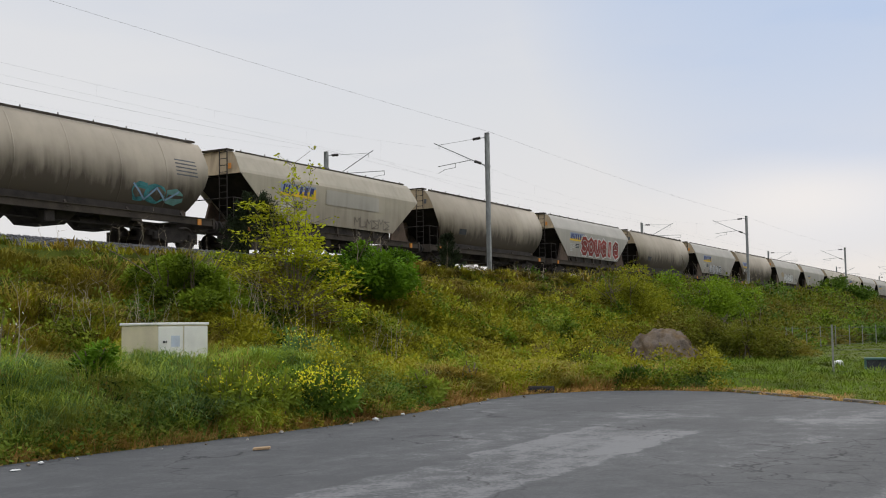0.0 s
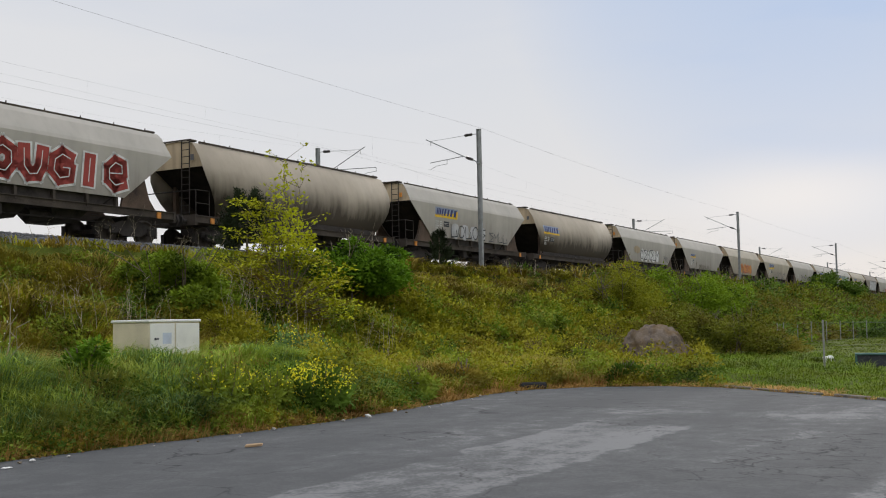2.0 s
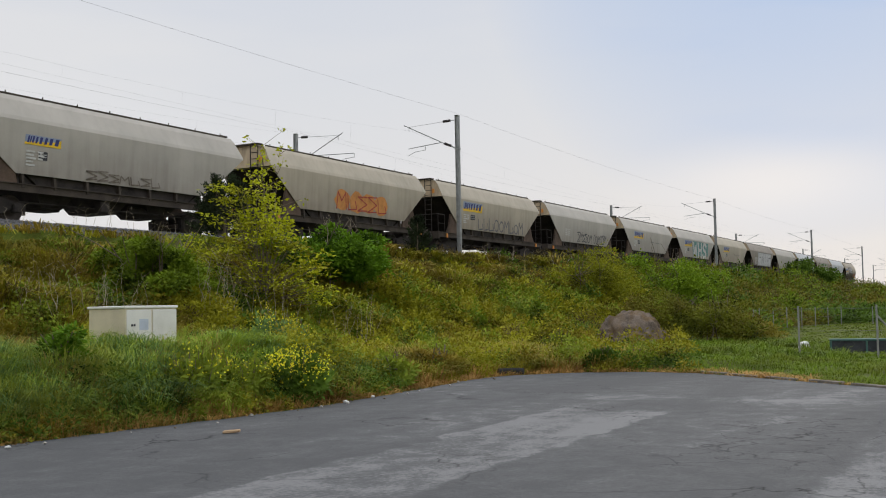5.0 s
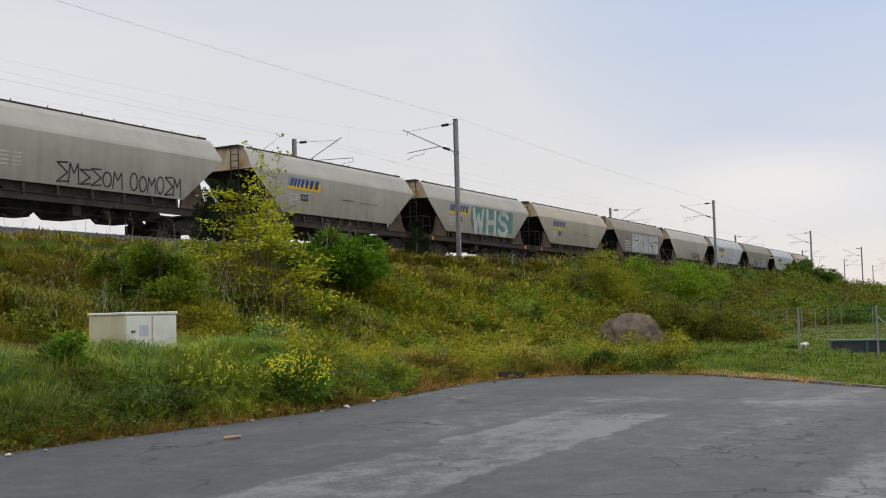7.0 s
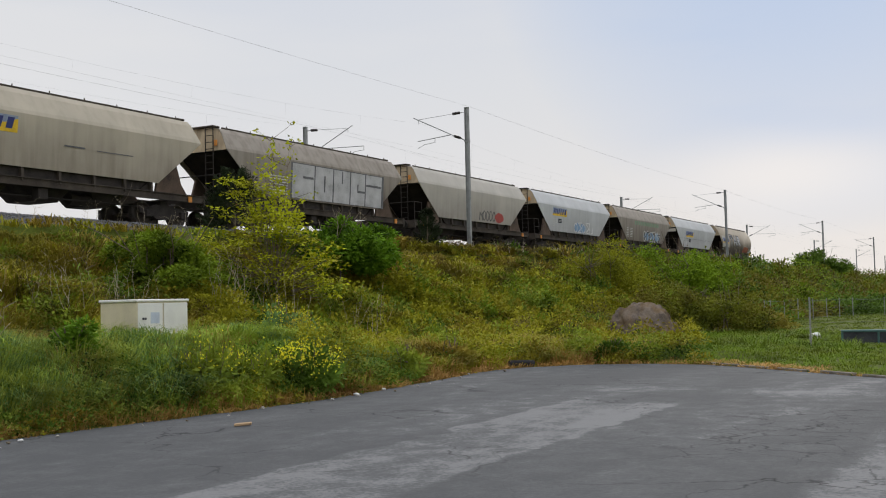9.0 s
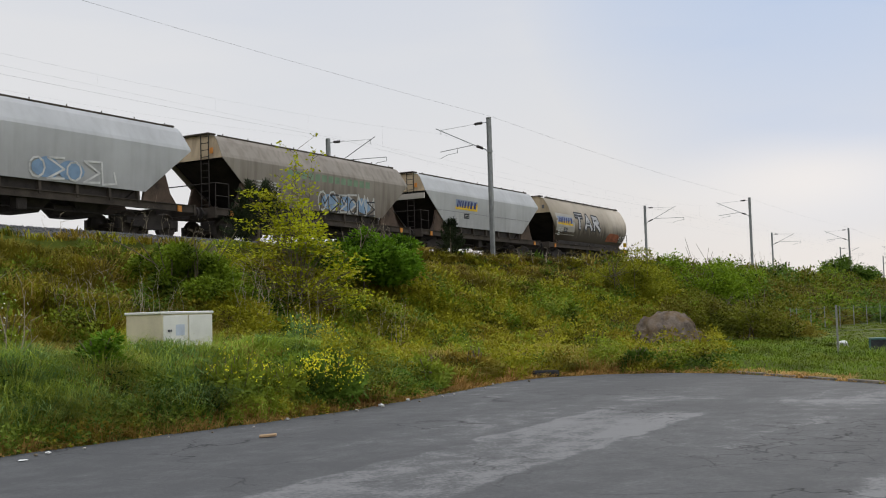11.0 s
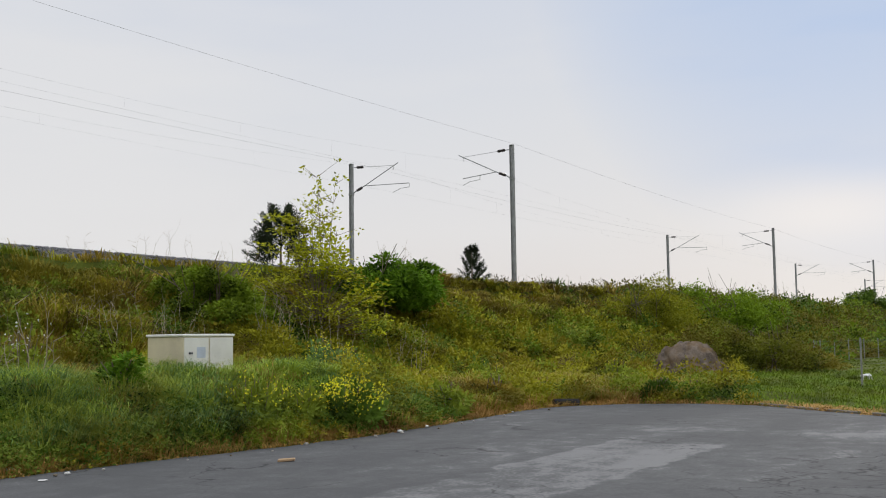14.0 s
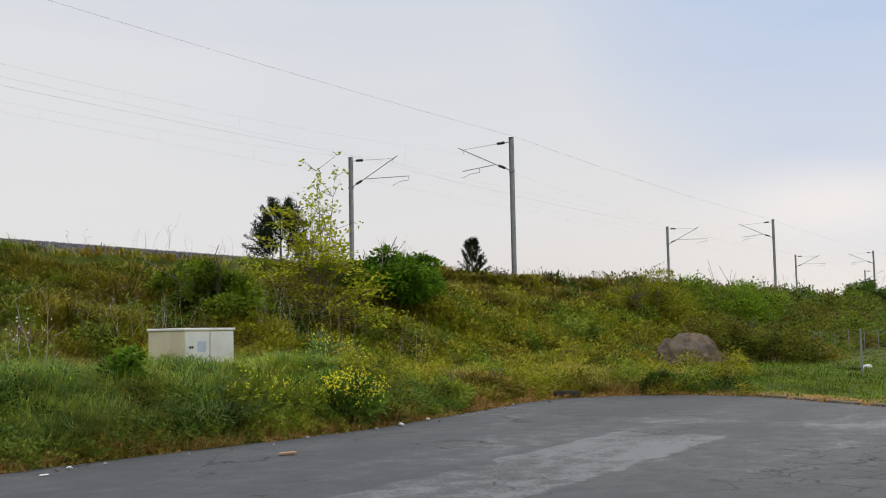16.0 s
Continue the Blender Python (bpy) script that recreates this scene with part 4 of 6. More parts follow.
def stroke(pts, wd):
    """Quads along a polyline."""
    out = []
    for (x0, z0), (x1, z1) in zip(pts, pts[1:]):
        d = math.hypot(x1 - x0, z1 - z0) or 1
        nx, nz = -(z1 - z0) / d * wd / 2, (x1 - x0) / d * wd / 2
        ex, ez = (x1 - x0) / d * wd * 0.35, (z1 - z0) / d * wd * 0.35
        out.append([(x0 - nx - ex, z0 - nz - ez), (x1 - nx + ex, z1 - nz + ez), (x1 + nx + ex, z1 + nz + ez), (x0 + nx - ex, z0 + nz - ez)])
    return out


def logo(w, flat, x=-4.2, z=2.62, s=1.25):
    """Pale blue over yellow panel with six slanted navy bars, stencilled rows and a black plate."""
    if not flat and x == -4.2:
        x = -5.6
    decal(w, "logo_panel", [rect(x, x + 1.95 * s, z + 0.09 * s, z + 0.43 * s, 0.02)], M_BLUEBK, flat, "pale blue logo ground")
    decal(w, "logo_band", [[(x - 0.02, z), (x + 1.95 * s, z), (x + 1.97 * s, z + 0.36 * s), (x + 1.6 * s, z + 0.24 * s), (x, z + 0.11 * s)]], M_YELLOW, flat, "yellow logo wedge")
    lift = LIFT[0]
    for x1, wd in ((0.10, 0.09), (0.23, 0.07), (0.35, 0.10), (0.53, 0.11), (0.74, 0.14), (1.01, 0.14), (1.27, 0.17), (1.58, 0.20)):
        x0 = x + x1 * s
        LIFT[0] = lift
        decal(w, "logo_bar", [rect(x0, x0 + wd * s, z + 0.09 * s, z + 0.38 * s, 0.08 * s)], M_NAVY, flat, "dark blue slanted bar")
    decal(w, "plate", [rect(x + 0.75 * s, x + 1.22 * s, z - 0.46, z - 0.18)], M_BLACK, flat, "small black data plate")
    decal(w, "plate_line", [rect(x + 0.80 * s, x + 1.18 * s, z - 0.29, z - 0.265), rect(x + 0.80 * s, x + 1.18 * s, z - 0.37, z - 0.35)], M_PALE, flat)
    rows = [rect(x + a, x + a + l, z - 0.25 - 0.11 * k, z - 0.19 - 0.11 * k) for a, ls in ((0.05, (0.35, 0.3, 0.4, 0.28, 0.36)), (0.52, (0.22, 0.26, 0.2))) for k, l in enumerate(ls)]
    decal(w, "stencil_mark", rows, M_PALE, flat, "pale stencilled marks")


# letter strokes within a unit square
STROKES = {
    "S": [[(1, .82), (.7, 1), (.25, .98), (.05, .75), (.3, .55), (.75, .45), (.95, .25), (.7, .02), (.25, 0), (0, .18)]],
    "O": [[(.5, 1), (.1, .8), (.0, .4), (.25, .03), (.7, .0), (1, .35), (.95, .8), (.5, 1)]],
    "U": [[(0, 1), (.05, .3), (.35, 0), (.75, .05), (.95, .4), (1, 1)]],
    "G": [[(.95, .85), (.5, 1), (.1, .75), (.05, .3), (.4, 0), (.9, .1), (.95, .45), (.55, .45)]],
    "I": [[(.5, 1), (.45, 0)]],
    "E": [[(.1, .5), (.9, .55), (.85, .9), (.45, 1), (.08, .7), (.1, .25), (.5, 0), (1, .15)]],
    "T": [[(0, 1), (1, 1)], [(.5, 1), (.42, 0)]],
    "A": [[(0, 0), (.45, 1), (1, 0)], [(.22, .38), (.78, .38)]],
    "R": [[(.08, 0), (.08, 1), (.75, .95), (.85, .65), (.1, .5)], [(.4, .5), (1, 0)]],
    "W": [[(0, 1), (.22, 0), (.5, .75), (.75, 0), (1, 1)]],
    "H": [[(.08, 0), (.08, 1)], [(.92, 0), (.92, 1)], [(.08, .5), (.92, .5)]],
    "N": [[(.05, 0), (.08, 1), (.92, 0), (.95, 1)]],
}


def letters(word, x0, z0, wide, gap, tall, wd):
    """Sprayed letters as broad strokes."""
    out = []
    for i, ch in enumerate(word):
        for pts in STROKES[ch]:
            out += stroke([(x0 + i * (wide + gap) + px * wide, z0 + pz * tall) for px, pz in pts], wd)
    return out


def tag_shapes(seed, x0, x1, z0, z1, n, wd=0.07, loops=True):
    """Meaningless looping spray strokes within a band."""
    r = random.Random(seed)
    out = []
    step = (x1 - x0) / n
    for i in range(n):
        a, b2 = x0 + i * step, x0 + (i + 0.9) * step
        h = z0 + (z1 - z0) * r.uniform(0.75, 1.0)
        kind = r.randrange(4)
        if kind == 0:
            pts = [(a, z0), (a + 0.1 * step, h), ((a + b2) / 2, (z0 + h) / 2), (b2 - 0.1 * step, h), (b2, z0)]
        elif kind == 1:
            pts = [(a + (b2 - a) * (0.5 + 0.45 * math.cos(t)), (z0 + h) / 2 + (h - z0) * 0.48 * math.sin(t)) for t in [k * 0.7 for k in range(10)]]
        elif kind == 2:
            pts = [(b2, h), (a, h * 0.95 + z0 * 0.05), (b2, (z0 + h) / 2), (a, z0), (b2, z0 + 0.05)]
        else:
            pts = [(a, h), (a + 0.1 * step, z0), (b2, z0 + 0.1 * (h - z0)), (b2 - 0.15 * step, h * 0.6 + z0 * 0.4)]
        out += stroke(pts, wd)
    return out


def blob(cx, cz, rx, rz, n=14, jag=0.12, seed=0):
    r = random.Random(seed)
    return [(cx + rx * (1 + r.uniform(-jag, jag)) * math.cos(k / n * 6.283), cz + rz * (1 + r.uniform(-jag, jag)) * math.sin(k / n * 6.283)) for k in range(n)]


WAGONS = []


def start_x(k):
    """Where the middle of wagon k is at the start; the spacing varies a little with the couplings."""
    return 47.2 + PITCH * (k + 0.5) + float(np.interp(k, (-3, 2, 4, 7, 10, 13, 17, 18), (-0.35, -0.33, -0.22, 0.2, 0.65, 0.05, 0.1, 0.32)))


def add_wagon(k, flat, paint, label, dress=None):
    LIFT[0] = 0.006
    w = wagon(flat, paint, label, dress not in (logo, dress_outlined_caps))
    if dress:
        dress(w, flat)
    w.matrix_basis = pose(start_x(k), Y_NEAR, RAIL_Z)
    WAGONS.append((k, w))


def ribs(w, flat):
    for x in (-4.4, -2.2, 0, 2.2, 4.4):
        ring = [(-y - 0.008, z) for y, z in SEC_ROUND]
        bm = bmesh.new()
        loft(bm, [[(x - 0.04, y, z) for y, z in ring], [(x, y - 0.012, z) for y, z in ring], [(x + 0.04, y, z) for y, z in ring]], cap=False)
        part("weld_rib", bm, P_TANK, w)


def plain_plate(w, flat):
    decal(w, "plate", [rect(-4.1, -3.3, 2.0, 2.3)], M_BLACK, flat, "small black data plate")


def dress_teal(w, flat):
    ribs(w, flat)
    decal(w, "stencil_mark", [rect(4.9, 6.0, 2.75 + 0.14 * i, 2.80 + 0.14 * i) for i in range(5)], M_DGREY, flat)
    decal(w, "spray_cloud", [blob(3.9 + dx, 1.95 + dz, 0.55, 0.34, seed=i) for i, (dx, dz) in enumerate(((0, 0),))], M_TEALD, flat, "teal spray cloud")
    decal(w, "spray_cloud", [blob(4.8, 1.9, 0.5, 0.3, seed=3)], M_TEAL, flat, "pale teal spray cloud")
    decal(w, "spray_cloud", [blob(3.15, 1.95, 0.42, 0.36, seed=5)], M_TEALD, flat)
    decal(w, "spray_line", stroke([(2.8, 2.2), (3.4, 1.7), (3.9, 2.15), (4.4, 1.75), (5.0, 2.1)], 0.07), M_SKYBLUE, flat)


def dress_faint(w, flat):
    logo(w, flat)
    decal(w, "faded_tag", tag_shapes(4, 1.2, 4.2, 1.7, 2.2, 6, 0.05), P_BROWN, flat, "faded scrubbed tag")
    decal(w, "cleaned_patch", [rect(-1.0, 3.2, 2.5, 3.15)], P_GREY, flat, "rubbed pale patch")


def dress_red(w, flat):
    logo(w, flat)
    word = ("SOUGIE", -2.1, 1.98, 0.72, 0.44, 0.78)
    decal(w, "spray_halo", letters(*word, 0.64), M_WHITE, flat, "white spray outline")
    decal(w, "sprayed_word", letters(*word, 0.48), M_RED, flat, "fat red sprayed letters")
    decal(w, "spray_highlight", letters(*word, 0.035), M_WHITE, flat)


def dress_greytag(w, flat):
    logo(w, flat)
    for i, x in enumerate((-2.0, -0.9, 0.1, 1.1)):
        decal(w, "filled_shape", [blob(x, 2.0, 0.48, 0.42, seed=40 + i)], M_SILVER, flat, "silver sprayed shape")
    decal(w, "spray_outline", tag_shapes(11, -2.5, 1.6, 1.65, 2.45, 5, 0.06), M_BLACK, flat, "black spray outline")
    decal(w, "spray_outline", tag_shapes(12, 2.0, 4.4, 1.65, 2.25, 4, 0.05), M_DGREY, flat)


def dress_whitetag(w, flat):
    for i, x in enumerate((-1.9, -1.0, -0.1, 0.8, 1.7)):
        decal(w, "filled_shape", [blob(x, 2.15, 0.5, 0.48, seed=60 + i)], M_WHITE, flat, "white sprayed shape")
    decal(w, "spray_outline", tag_shapes(14, -2.4, 2.2, 1.8, 2.7, 6, 0.06), M_BLACK, flat, "black spray outline")
    decal(w, "spray_cloud", [blob(-3.2, 2.5, 0.7, 0.3, n=24, jag=0.2, seed=7)], P_END, flat, "faded orange cloud")
    decal(w, "spray_outline", tag_shapes(15, 3.4, 4.6, 1.8, 2.3, 3, 0.05), M_DGREY, flat)


def dress_smalllogo(w, flat):
    logo(w, flat, -4.2, 2.55, 0.75)
    decal(w, "faded_tag", tag_shapes(17, -1.6, 2.0, 1.65, 2.0, 7, 0.05), P_BROWN, flat)


def dress_orange(w, flat):
    for i, x in enumerate((-1.2, 0.0, 1.0, 2.2)):
        decal(w, "spray_cloud", [blob(x, 2.2, 0.65, 0.5, seed=80 + i)], M_ORANGE, flat, "orange sprayed shape")
    decal(w, "spray_outline", tag_shapes(19, -1.7, 2.8, 1.8, 2.65, 5, 0.06), M_RED, flat)


def dress_blacktag(w, flat):
    decal(w, "spray_outline", tag_shapes(21, -2.2, 4.2, 1.65, 2.4, 9, 0.08), M_DGREY, flat, "grey and black spray tag")
    logo(w, flat)


def dress_outline(w, flat):
    decal(w, "spray_outline", tag_shapes(23, -1.6, 1.4, 1.7, 2.4, 6, 0.06), M_BLACK, flat, "black outlined tag")
    decal(w, "spray_outline", tag_shapes(24, 1.7, 4.4, 1.68, 2.4, 6, 0.06), M_BLACK, flat, "black outlined tag")
    decal(w, "stencil_mark", [rect(-3.9 + 0.5 * j, -3.55 + 0.5 * j, 2.05 + 0.13 * i, 2.10 + 0.13 * i) for j in range(2) for i in range(4)], M_PALE, flat)


def dress_logo(w, flat):
    logo(w, flat)
    decal(w, "scratch", [rect(0.1, 1.0, 2.42, 2.47), rect(1.5, 3.2, 2.40, 2.43)], M_DGREY, flat)


def dress_tealtag(w, flat):
    logo(w, flat)
    decal(w, "spray_ground", [[(-1.55, 2.35), (-1.1, 1.75), (4.2, 1.85), (4.25, 3.15), (-1.5, 3.18)]], M_TEAL, flat, "teal sprayed ground")
    decal(w, "sprayed_word", letters("WHS", -1.2, 1.72, 1.25, 0.45, 1.3, 0.30), M_PALE, flat, "pale grey sprayed letters")


def dress_silver(w, flat):
    decal(w, "stencil_mark", [rect(-4.0, -2.7, 1.75 + 0.12 * i, 1.80 + 0.12 * i) for i in range(7)], M_PALE, flat)
    decal(w, "spray_ground", [rect(-2.5, 5.0, 1.64, 3.2)], M_DGREY, flat, "dark grey sprayed ground")
    for i, wd in enumerate((1.6, 1.36, 1.3, 1.2, 1.4)):
        x = -2.4 + (0, 1.68, 3.12, 4.5, 5.78)[i]
        decal(w, "filled_shape", [rect(x, x + wd, 1.66, 3.16, 0.02)], M_SILVER, flat, "silver sprayed block")
    decal(w, "spray_outline", sum([stroke(p, 0.10) for p in ([(-1.6, 2.6), (-0.9, 2.6)], [(0.0, 2.75), (0.0, 2.1)], [(1.4, 3.1), (1.4, 2.6)], [(2.7, 2.6), (2.7, 2.3), (3.3, 2.3)], [(3.45, 2.65), (4.7, 2.65)])], []), M_DGREY, flat, "grey lines in the silver blocks")


def dress_tags_end(w, flat):
    decal(w, "spray_outline", tag_shapes(31, 0.3, 2.4, 1.7, 2.3, 5, 0.06), M_BLACK, flat)
    decal(w, "filled_shape", [blob(2.9, 1.95, 0.6, 0.3, seed=9)], M_RED, flat, "faded red sprayed shape")


def dress_bluetag(w, flat):
    logo(w, flat)
    decal(w, "filled_shape", [blob(0.2 + i * 0.95, 2.0, 0.55, 0.36, seed=90 + i) for i in range(1)], M_SKYBLUE, flat, "blue sprayed shape")
    decal(w, "filled_shape", [blob(1.2, 2.0, 0.5, 0.36, seed=93)], M_SKYBLUE, flat)
    decal(w, "spray_outline", tag_shapes(33, -0.5, 3.2, 1.65, 2.4, 5, 0.07), M_WHITE, flat)


def dress_green(w, flat):
    bars = [rect(-2.7 + i * 0.48, -2.36 + i * 0.48, 2.88, 3.18) for i in range(13)]
    decal(w, "lettering_bar", bars, M_GREEN, flat, "faded green lettering, unreadable")
    for i, x in enumerate((0.3, 1.6, 2.9)):
        decal(w, "filled_shape", [blob(x, 2.05, 0.6, 0.36, seed=110 + i)], M_SKYBLUE, flat, "faded blue sprayed shape")
    decal(w, "spray_outline", tag_shapes(35, -0.6, 3.9, 1.62, 2.6, 6, 0.08), M_PALE, flat, "white and black spray strokes")
    decal(w, "spray_outline", tag_shapes(36, -0.4, 3.9, 1.60, 2.4, 6, 0.06), M_BLACK, flat)
    decal(w, "stencil_mark", [rect(-4.7 + 0.9 * j, -4.2 + 0.9 * j, 1.85 + 0.13 * i, 1.90 + 0.13 * i) for j in range(2) for i in range(6)], M_PALE, flat)


def dress_clean(w, flat):
    logo(w, flat, -3.6, 2.52)
    decal(w, "seam", [rect(-5.6, 5.6, 2.36, 2.375)], M_DGREY, flat)
    part("end_beam", one_box(-6.82, -6.70, -1.4, 1.4, 2.86, 3.14), P_GREY, w, "grey cross beam below the end wall")


def dress_outlined_caps(w, flat):
    decal(w, "cleaned_patch", [rect(-6.0, -3.1, 1.85, 3.2)], P_GREY, flat, "rubbed pale patch")
    logo(w, flat, -5.8, 2.48)
    word = ("TAR", -2.75, 2.42, 1.05, 0.40, 0.82)
    decal(w, "spray_outline", letters(*word, 0.46), M_BLACK, flat, "broad black spray outline")
    decal(w, "sprayed_word", letters(*word, 0.24), M_SILVER, flat, "silver sprayed letters")
    decal(w, "spray_cloud", [[(2.5, 1.72), (4.8, 1.72), (4.95, 2.1), (4.7, 2.28), (3.1, 2.3), (2.7, 2.1)]], M_RUSTP, flat, "rust-red spray patch")
    decal(w, "spray_outline", tag_shapes(41, 4.9, 6.0, 1.75, 2.2, 3, 0.04), M_PALE, flat)
    part("tail_lamp", one_box(6.95, 7.12, -1.2, -1.0, 1.5, 1.8, bevel=0.02), M_YELLOW, w, "yellow tail marker box")
    bm = bmesh.new()
    pipe(bm, [(7.0, -1.28, 1.2), (7.0, -1.28, 2.35), (7.0, 1.28, 2.35), (7.0, 1.28, 1.2)], 0.022)
    part("platform_handrail", bm, M_SILL, w)


ROUND_L, FLAT_L = "grimy grey-beige rounded hopper wagon", "pale grey angular hopper wagon"
FLEET = [
    (-3, 1, P_GREY, FLAT_L + " with a blue and yellow logo", dress_logo),
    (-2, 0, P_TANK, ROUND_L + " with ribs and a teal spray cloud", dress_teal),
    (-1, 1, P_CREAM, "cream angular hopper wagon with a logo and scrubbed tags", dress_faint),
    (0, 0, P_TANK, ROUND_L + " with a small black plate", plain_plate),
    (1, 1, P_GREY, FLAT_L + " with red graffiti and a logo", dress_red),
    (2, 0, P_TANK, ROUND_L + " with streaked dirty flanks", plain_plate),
    (3, 1, P_GREY, FLAT_L + " with silver graffiti and a logo", dress_greytag),
    (4, 0, P_TANK, ROUND_L + " with a blue and yellow logo", logo),
    (5, 1, P_GREY, FLAT_L + " with white black-outlined graffiti", dress_whitetag),
    (6, 1, P_GREY, FLAT_L + " with a small logo and faded tag", dress_smalllogo),
    (7, 1, P_CREAM, "cream angular hopper wagon with orange graffiti", dress_orange),
    (8, 1, P_CREAM, "cream angular hopper wagon with dark spray tags", dress_blacktag),
    (9, 1, P_GREY, FLAT_L + " with black outlined tags", dress_outline),
    (10, 1, P_GREY, FLAT_L + " with a blue and yellow logo", dress_logo),
    (11, 1, P_GREY, FLAT_L + " with teal graffiti beside its logo", dress_tealtag),
    (12, 1, P_CREAM, "cream angular hopper wagon with a blue and yellow logo", dress_logo),
    (13, 1, P_BROWN, "dusty brown-grey angular hopper wagon with silver graffiti", dress_silver),
    (14, 1, P_GREY, FLAT_L + " with small black and red tags", dress_tags_end),
    (15, 1, P_WHITE, FLAT_L + " with blue graffiti and a logo", dress_bluetag),
    (16, 1, P_BROWN, "dusty brown-grey angular hopper wagon with faded green lettering", dress_green),
    (17, 1, P_WHITE, "clean pale grey angular hopper wagon with a logo", dress_clean),
    (18, 0, P_TANK, ROUND_L + " with black graffiti, last of the train", dress_outlined_caps),
]
for k, flat, paint, label, dress in FLEET:
    add_wagon(k, bool(flat), paint, label, dress)

# ---- plants ----


def basis(d):
    """Two unit vectors across each direction."""
    up = np.where(np.abs(d[:, 2:3]) > 0.9, np.array([[1.0, 0, 0]]), np.array([[0, 0, 1.0]]))
    a = np.cross(d, up)
    a /= np.linalg.norm(a, axis=1, keepdims=True)
    return a, np.cross(a, d)


def leaf_quads(c, d, size, width=0.5, face=None):
    """Diamond leaves with a folded rib: bases c, directions d, lengths size; face turns their blades to the light."""
    n = len(c)
    d = d / np.linalg.norm(d, axis=1, keepdims=True)
    a, b2 = basis(d)
    spin = rng.uniform(0, 6.283, n)[:, None]
    if face is not None:
        a = np.cross(d, face)
        a /= np.linalg.norm(a, axis=1, keepdims=True) + 1e-6
        b2 = np.cross(a, d)
        spin = rng.normal(0, 0.40, n)[:, None]
    w = a * np.cos(spin) + b2 * np.sin(spin)
    nrm = np.cross(d, w)
    s = np.asarray(size).reshape(-1, 1)
    mid = c + d * s * 0.45
    v = np.stack([c, mid + w * s * width * 0.5 + nrm * s * 0.06, c + d * s - nrm * s * 0.08, mid - w * s * width * 0.5 + nrm * s * 0.06], 1)
    return v.reshape(-1, 3), (np.arange(n)[:, None] * 4 + np.arange(4)[None]).astype(np.int32)


def blades(x, y, h, wd, lean, z=None, az=None):
    """Bent grass blades, each of a quad and a tip drawn as a second quad."""
    n = len(x)
    z = height(x, y) - 0.02 if z is None else z
    az = rng.uniform(0, 6.283, n) if az is None else az
    side = np.stack([-np.sin(az), np.cos(az), np.zeros(n)], 1)
    out = np.stack([np.cos(az), np.sin(az), np.zeros(n)], 1)
    base = np.stack([x, y, z], 1)
    up = np.array([[0, 0, 1.0]])
    h, wd, lean = h[:, None], wd[:, None], lean[:, None]
    m = base + up * h * 0.6 + out * h * lean * 0.35
    t = base + up * h * (1 - 0.35 * lean) + out * h * lean
    v = np.stack([base - side * wd, base + side * wd, m + side * wd * 0.8, m - side * wd * 0.8, t + side * wd * 0.12, t - side * wd * 0.12], 1)
    i = np.arange(n)[:, None] * 6
    f = np.concatenate([i + np.array([[0, 1, 2, 3]]), i + np.array([[3, 2, 4, 5]])])
    return v.reshape(-1, 3), f.astype(np.int32)


def stuff(name, v, f, mat, label, category):
    return tagged(soup(name, v, f, mat), label, category, kind="stuff")


def clumpy(x, y, k, seed):
    """Patchiness 0..1 over the land."""
    return 0.5 + 0.25 * (np.sin(k * x + seed) * np.cos(0.8 * k * y + 2 * seed) + np.sin(1.9 * k * x - 1.3 * k * y + 3 * seed) + 0.6 * np.sin(3.7 * k * y + 2.9 * k * x + seed))


# cover of the land: leafy lumps and grass tussocks, each kind in its own zones
def jitter(x0, x1, y0, y1, step):
    """Places on a shaken grid."""
    a, b2 = np.meshgrid(np.arange(x0, x1, step), np.arange(y0, y1, step))
    a, b2 = a.ravel(), b2.ravel()
    return a + rng.uniform(-.48, .48, a.size) * step, b2 + rng.uniform(-.48, .48, b2.size) * step


def lump_mesh(x, y, r, h, per, size, width=0.6):
    """Leaf sprays over uneven domes; all arrays per dome, per = sprays on each square metre."""
    cnt = np.maximum(6, (per * 2 * np.pi * r * (r + h) / 2)).astype(int)
    i = np.repeat(np.arange(len(x)), cnt)
    k = len(i)
    a, el = rng.uniform(0, 6.283, k), np.arcsin(rng.uniform(0.0, 1, k) ** 0.8)
    rad = rng.uniform(0.72, 1.05, k) * (1 + 0.24 * np.sin(3 * a + 1.7 * i + 2 * el) + 0.16 * np.sin(5 * a + 2.9 * i) * np.cos(4 * el))
    out = np.stack([np.cos(a) * np.cos(el), np.sin(a) * np.cos(el), np.sin(el)], 1)
    px, py = x[i] + out[:, 0] * r[i] * rad, y[i] + out[:, 1] * r[i] * rad
    c = np.stack([px, py, height(px, py) + out[:, 2] * h[i] * rad], 1)
    lv = 7
    q = np.repeat(np.arange(k), lv)
    sz = size[i][q] * rng.uniform(0.6, 1.25, len(q))
    off = rng.normal(0, 1, (len(q), 3)) * np.array([[1, 1, 0.55]]) * size[i][q][:, None] * 0.85
    face = out[q] * 0.8 + np.array([[0, 0, 0.8]])
    d = off / size[i][q][:, None] + out[q] * 0.5 + rng.normal(0, 0.25, off.shape)
    return leaf_quads(c[q] + off, d, sz, width, face)


def lumps(mat, name, label, x, y, r, h, near=450, leaf=0.085, width=0.6, category="scrub"):
    ok = lot_distance(x, y) > 0.1
    x, y, r, h = x[ok], y[ok], r[ok], h[ok]
    rg = np.hypot(x, y)
    size = leaf * np.clip(rg / 24, 0.75, 5) ** 0.8
    per = near / 7 * np.clip(24 / rg, 0.08, 1.4) ** 1.5
    v, f = lump_mesh(x, y, r, h, per, size, width)
    stuff(name, v, f, mat, label, category)


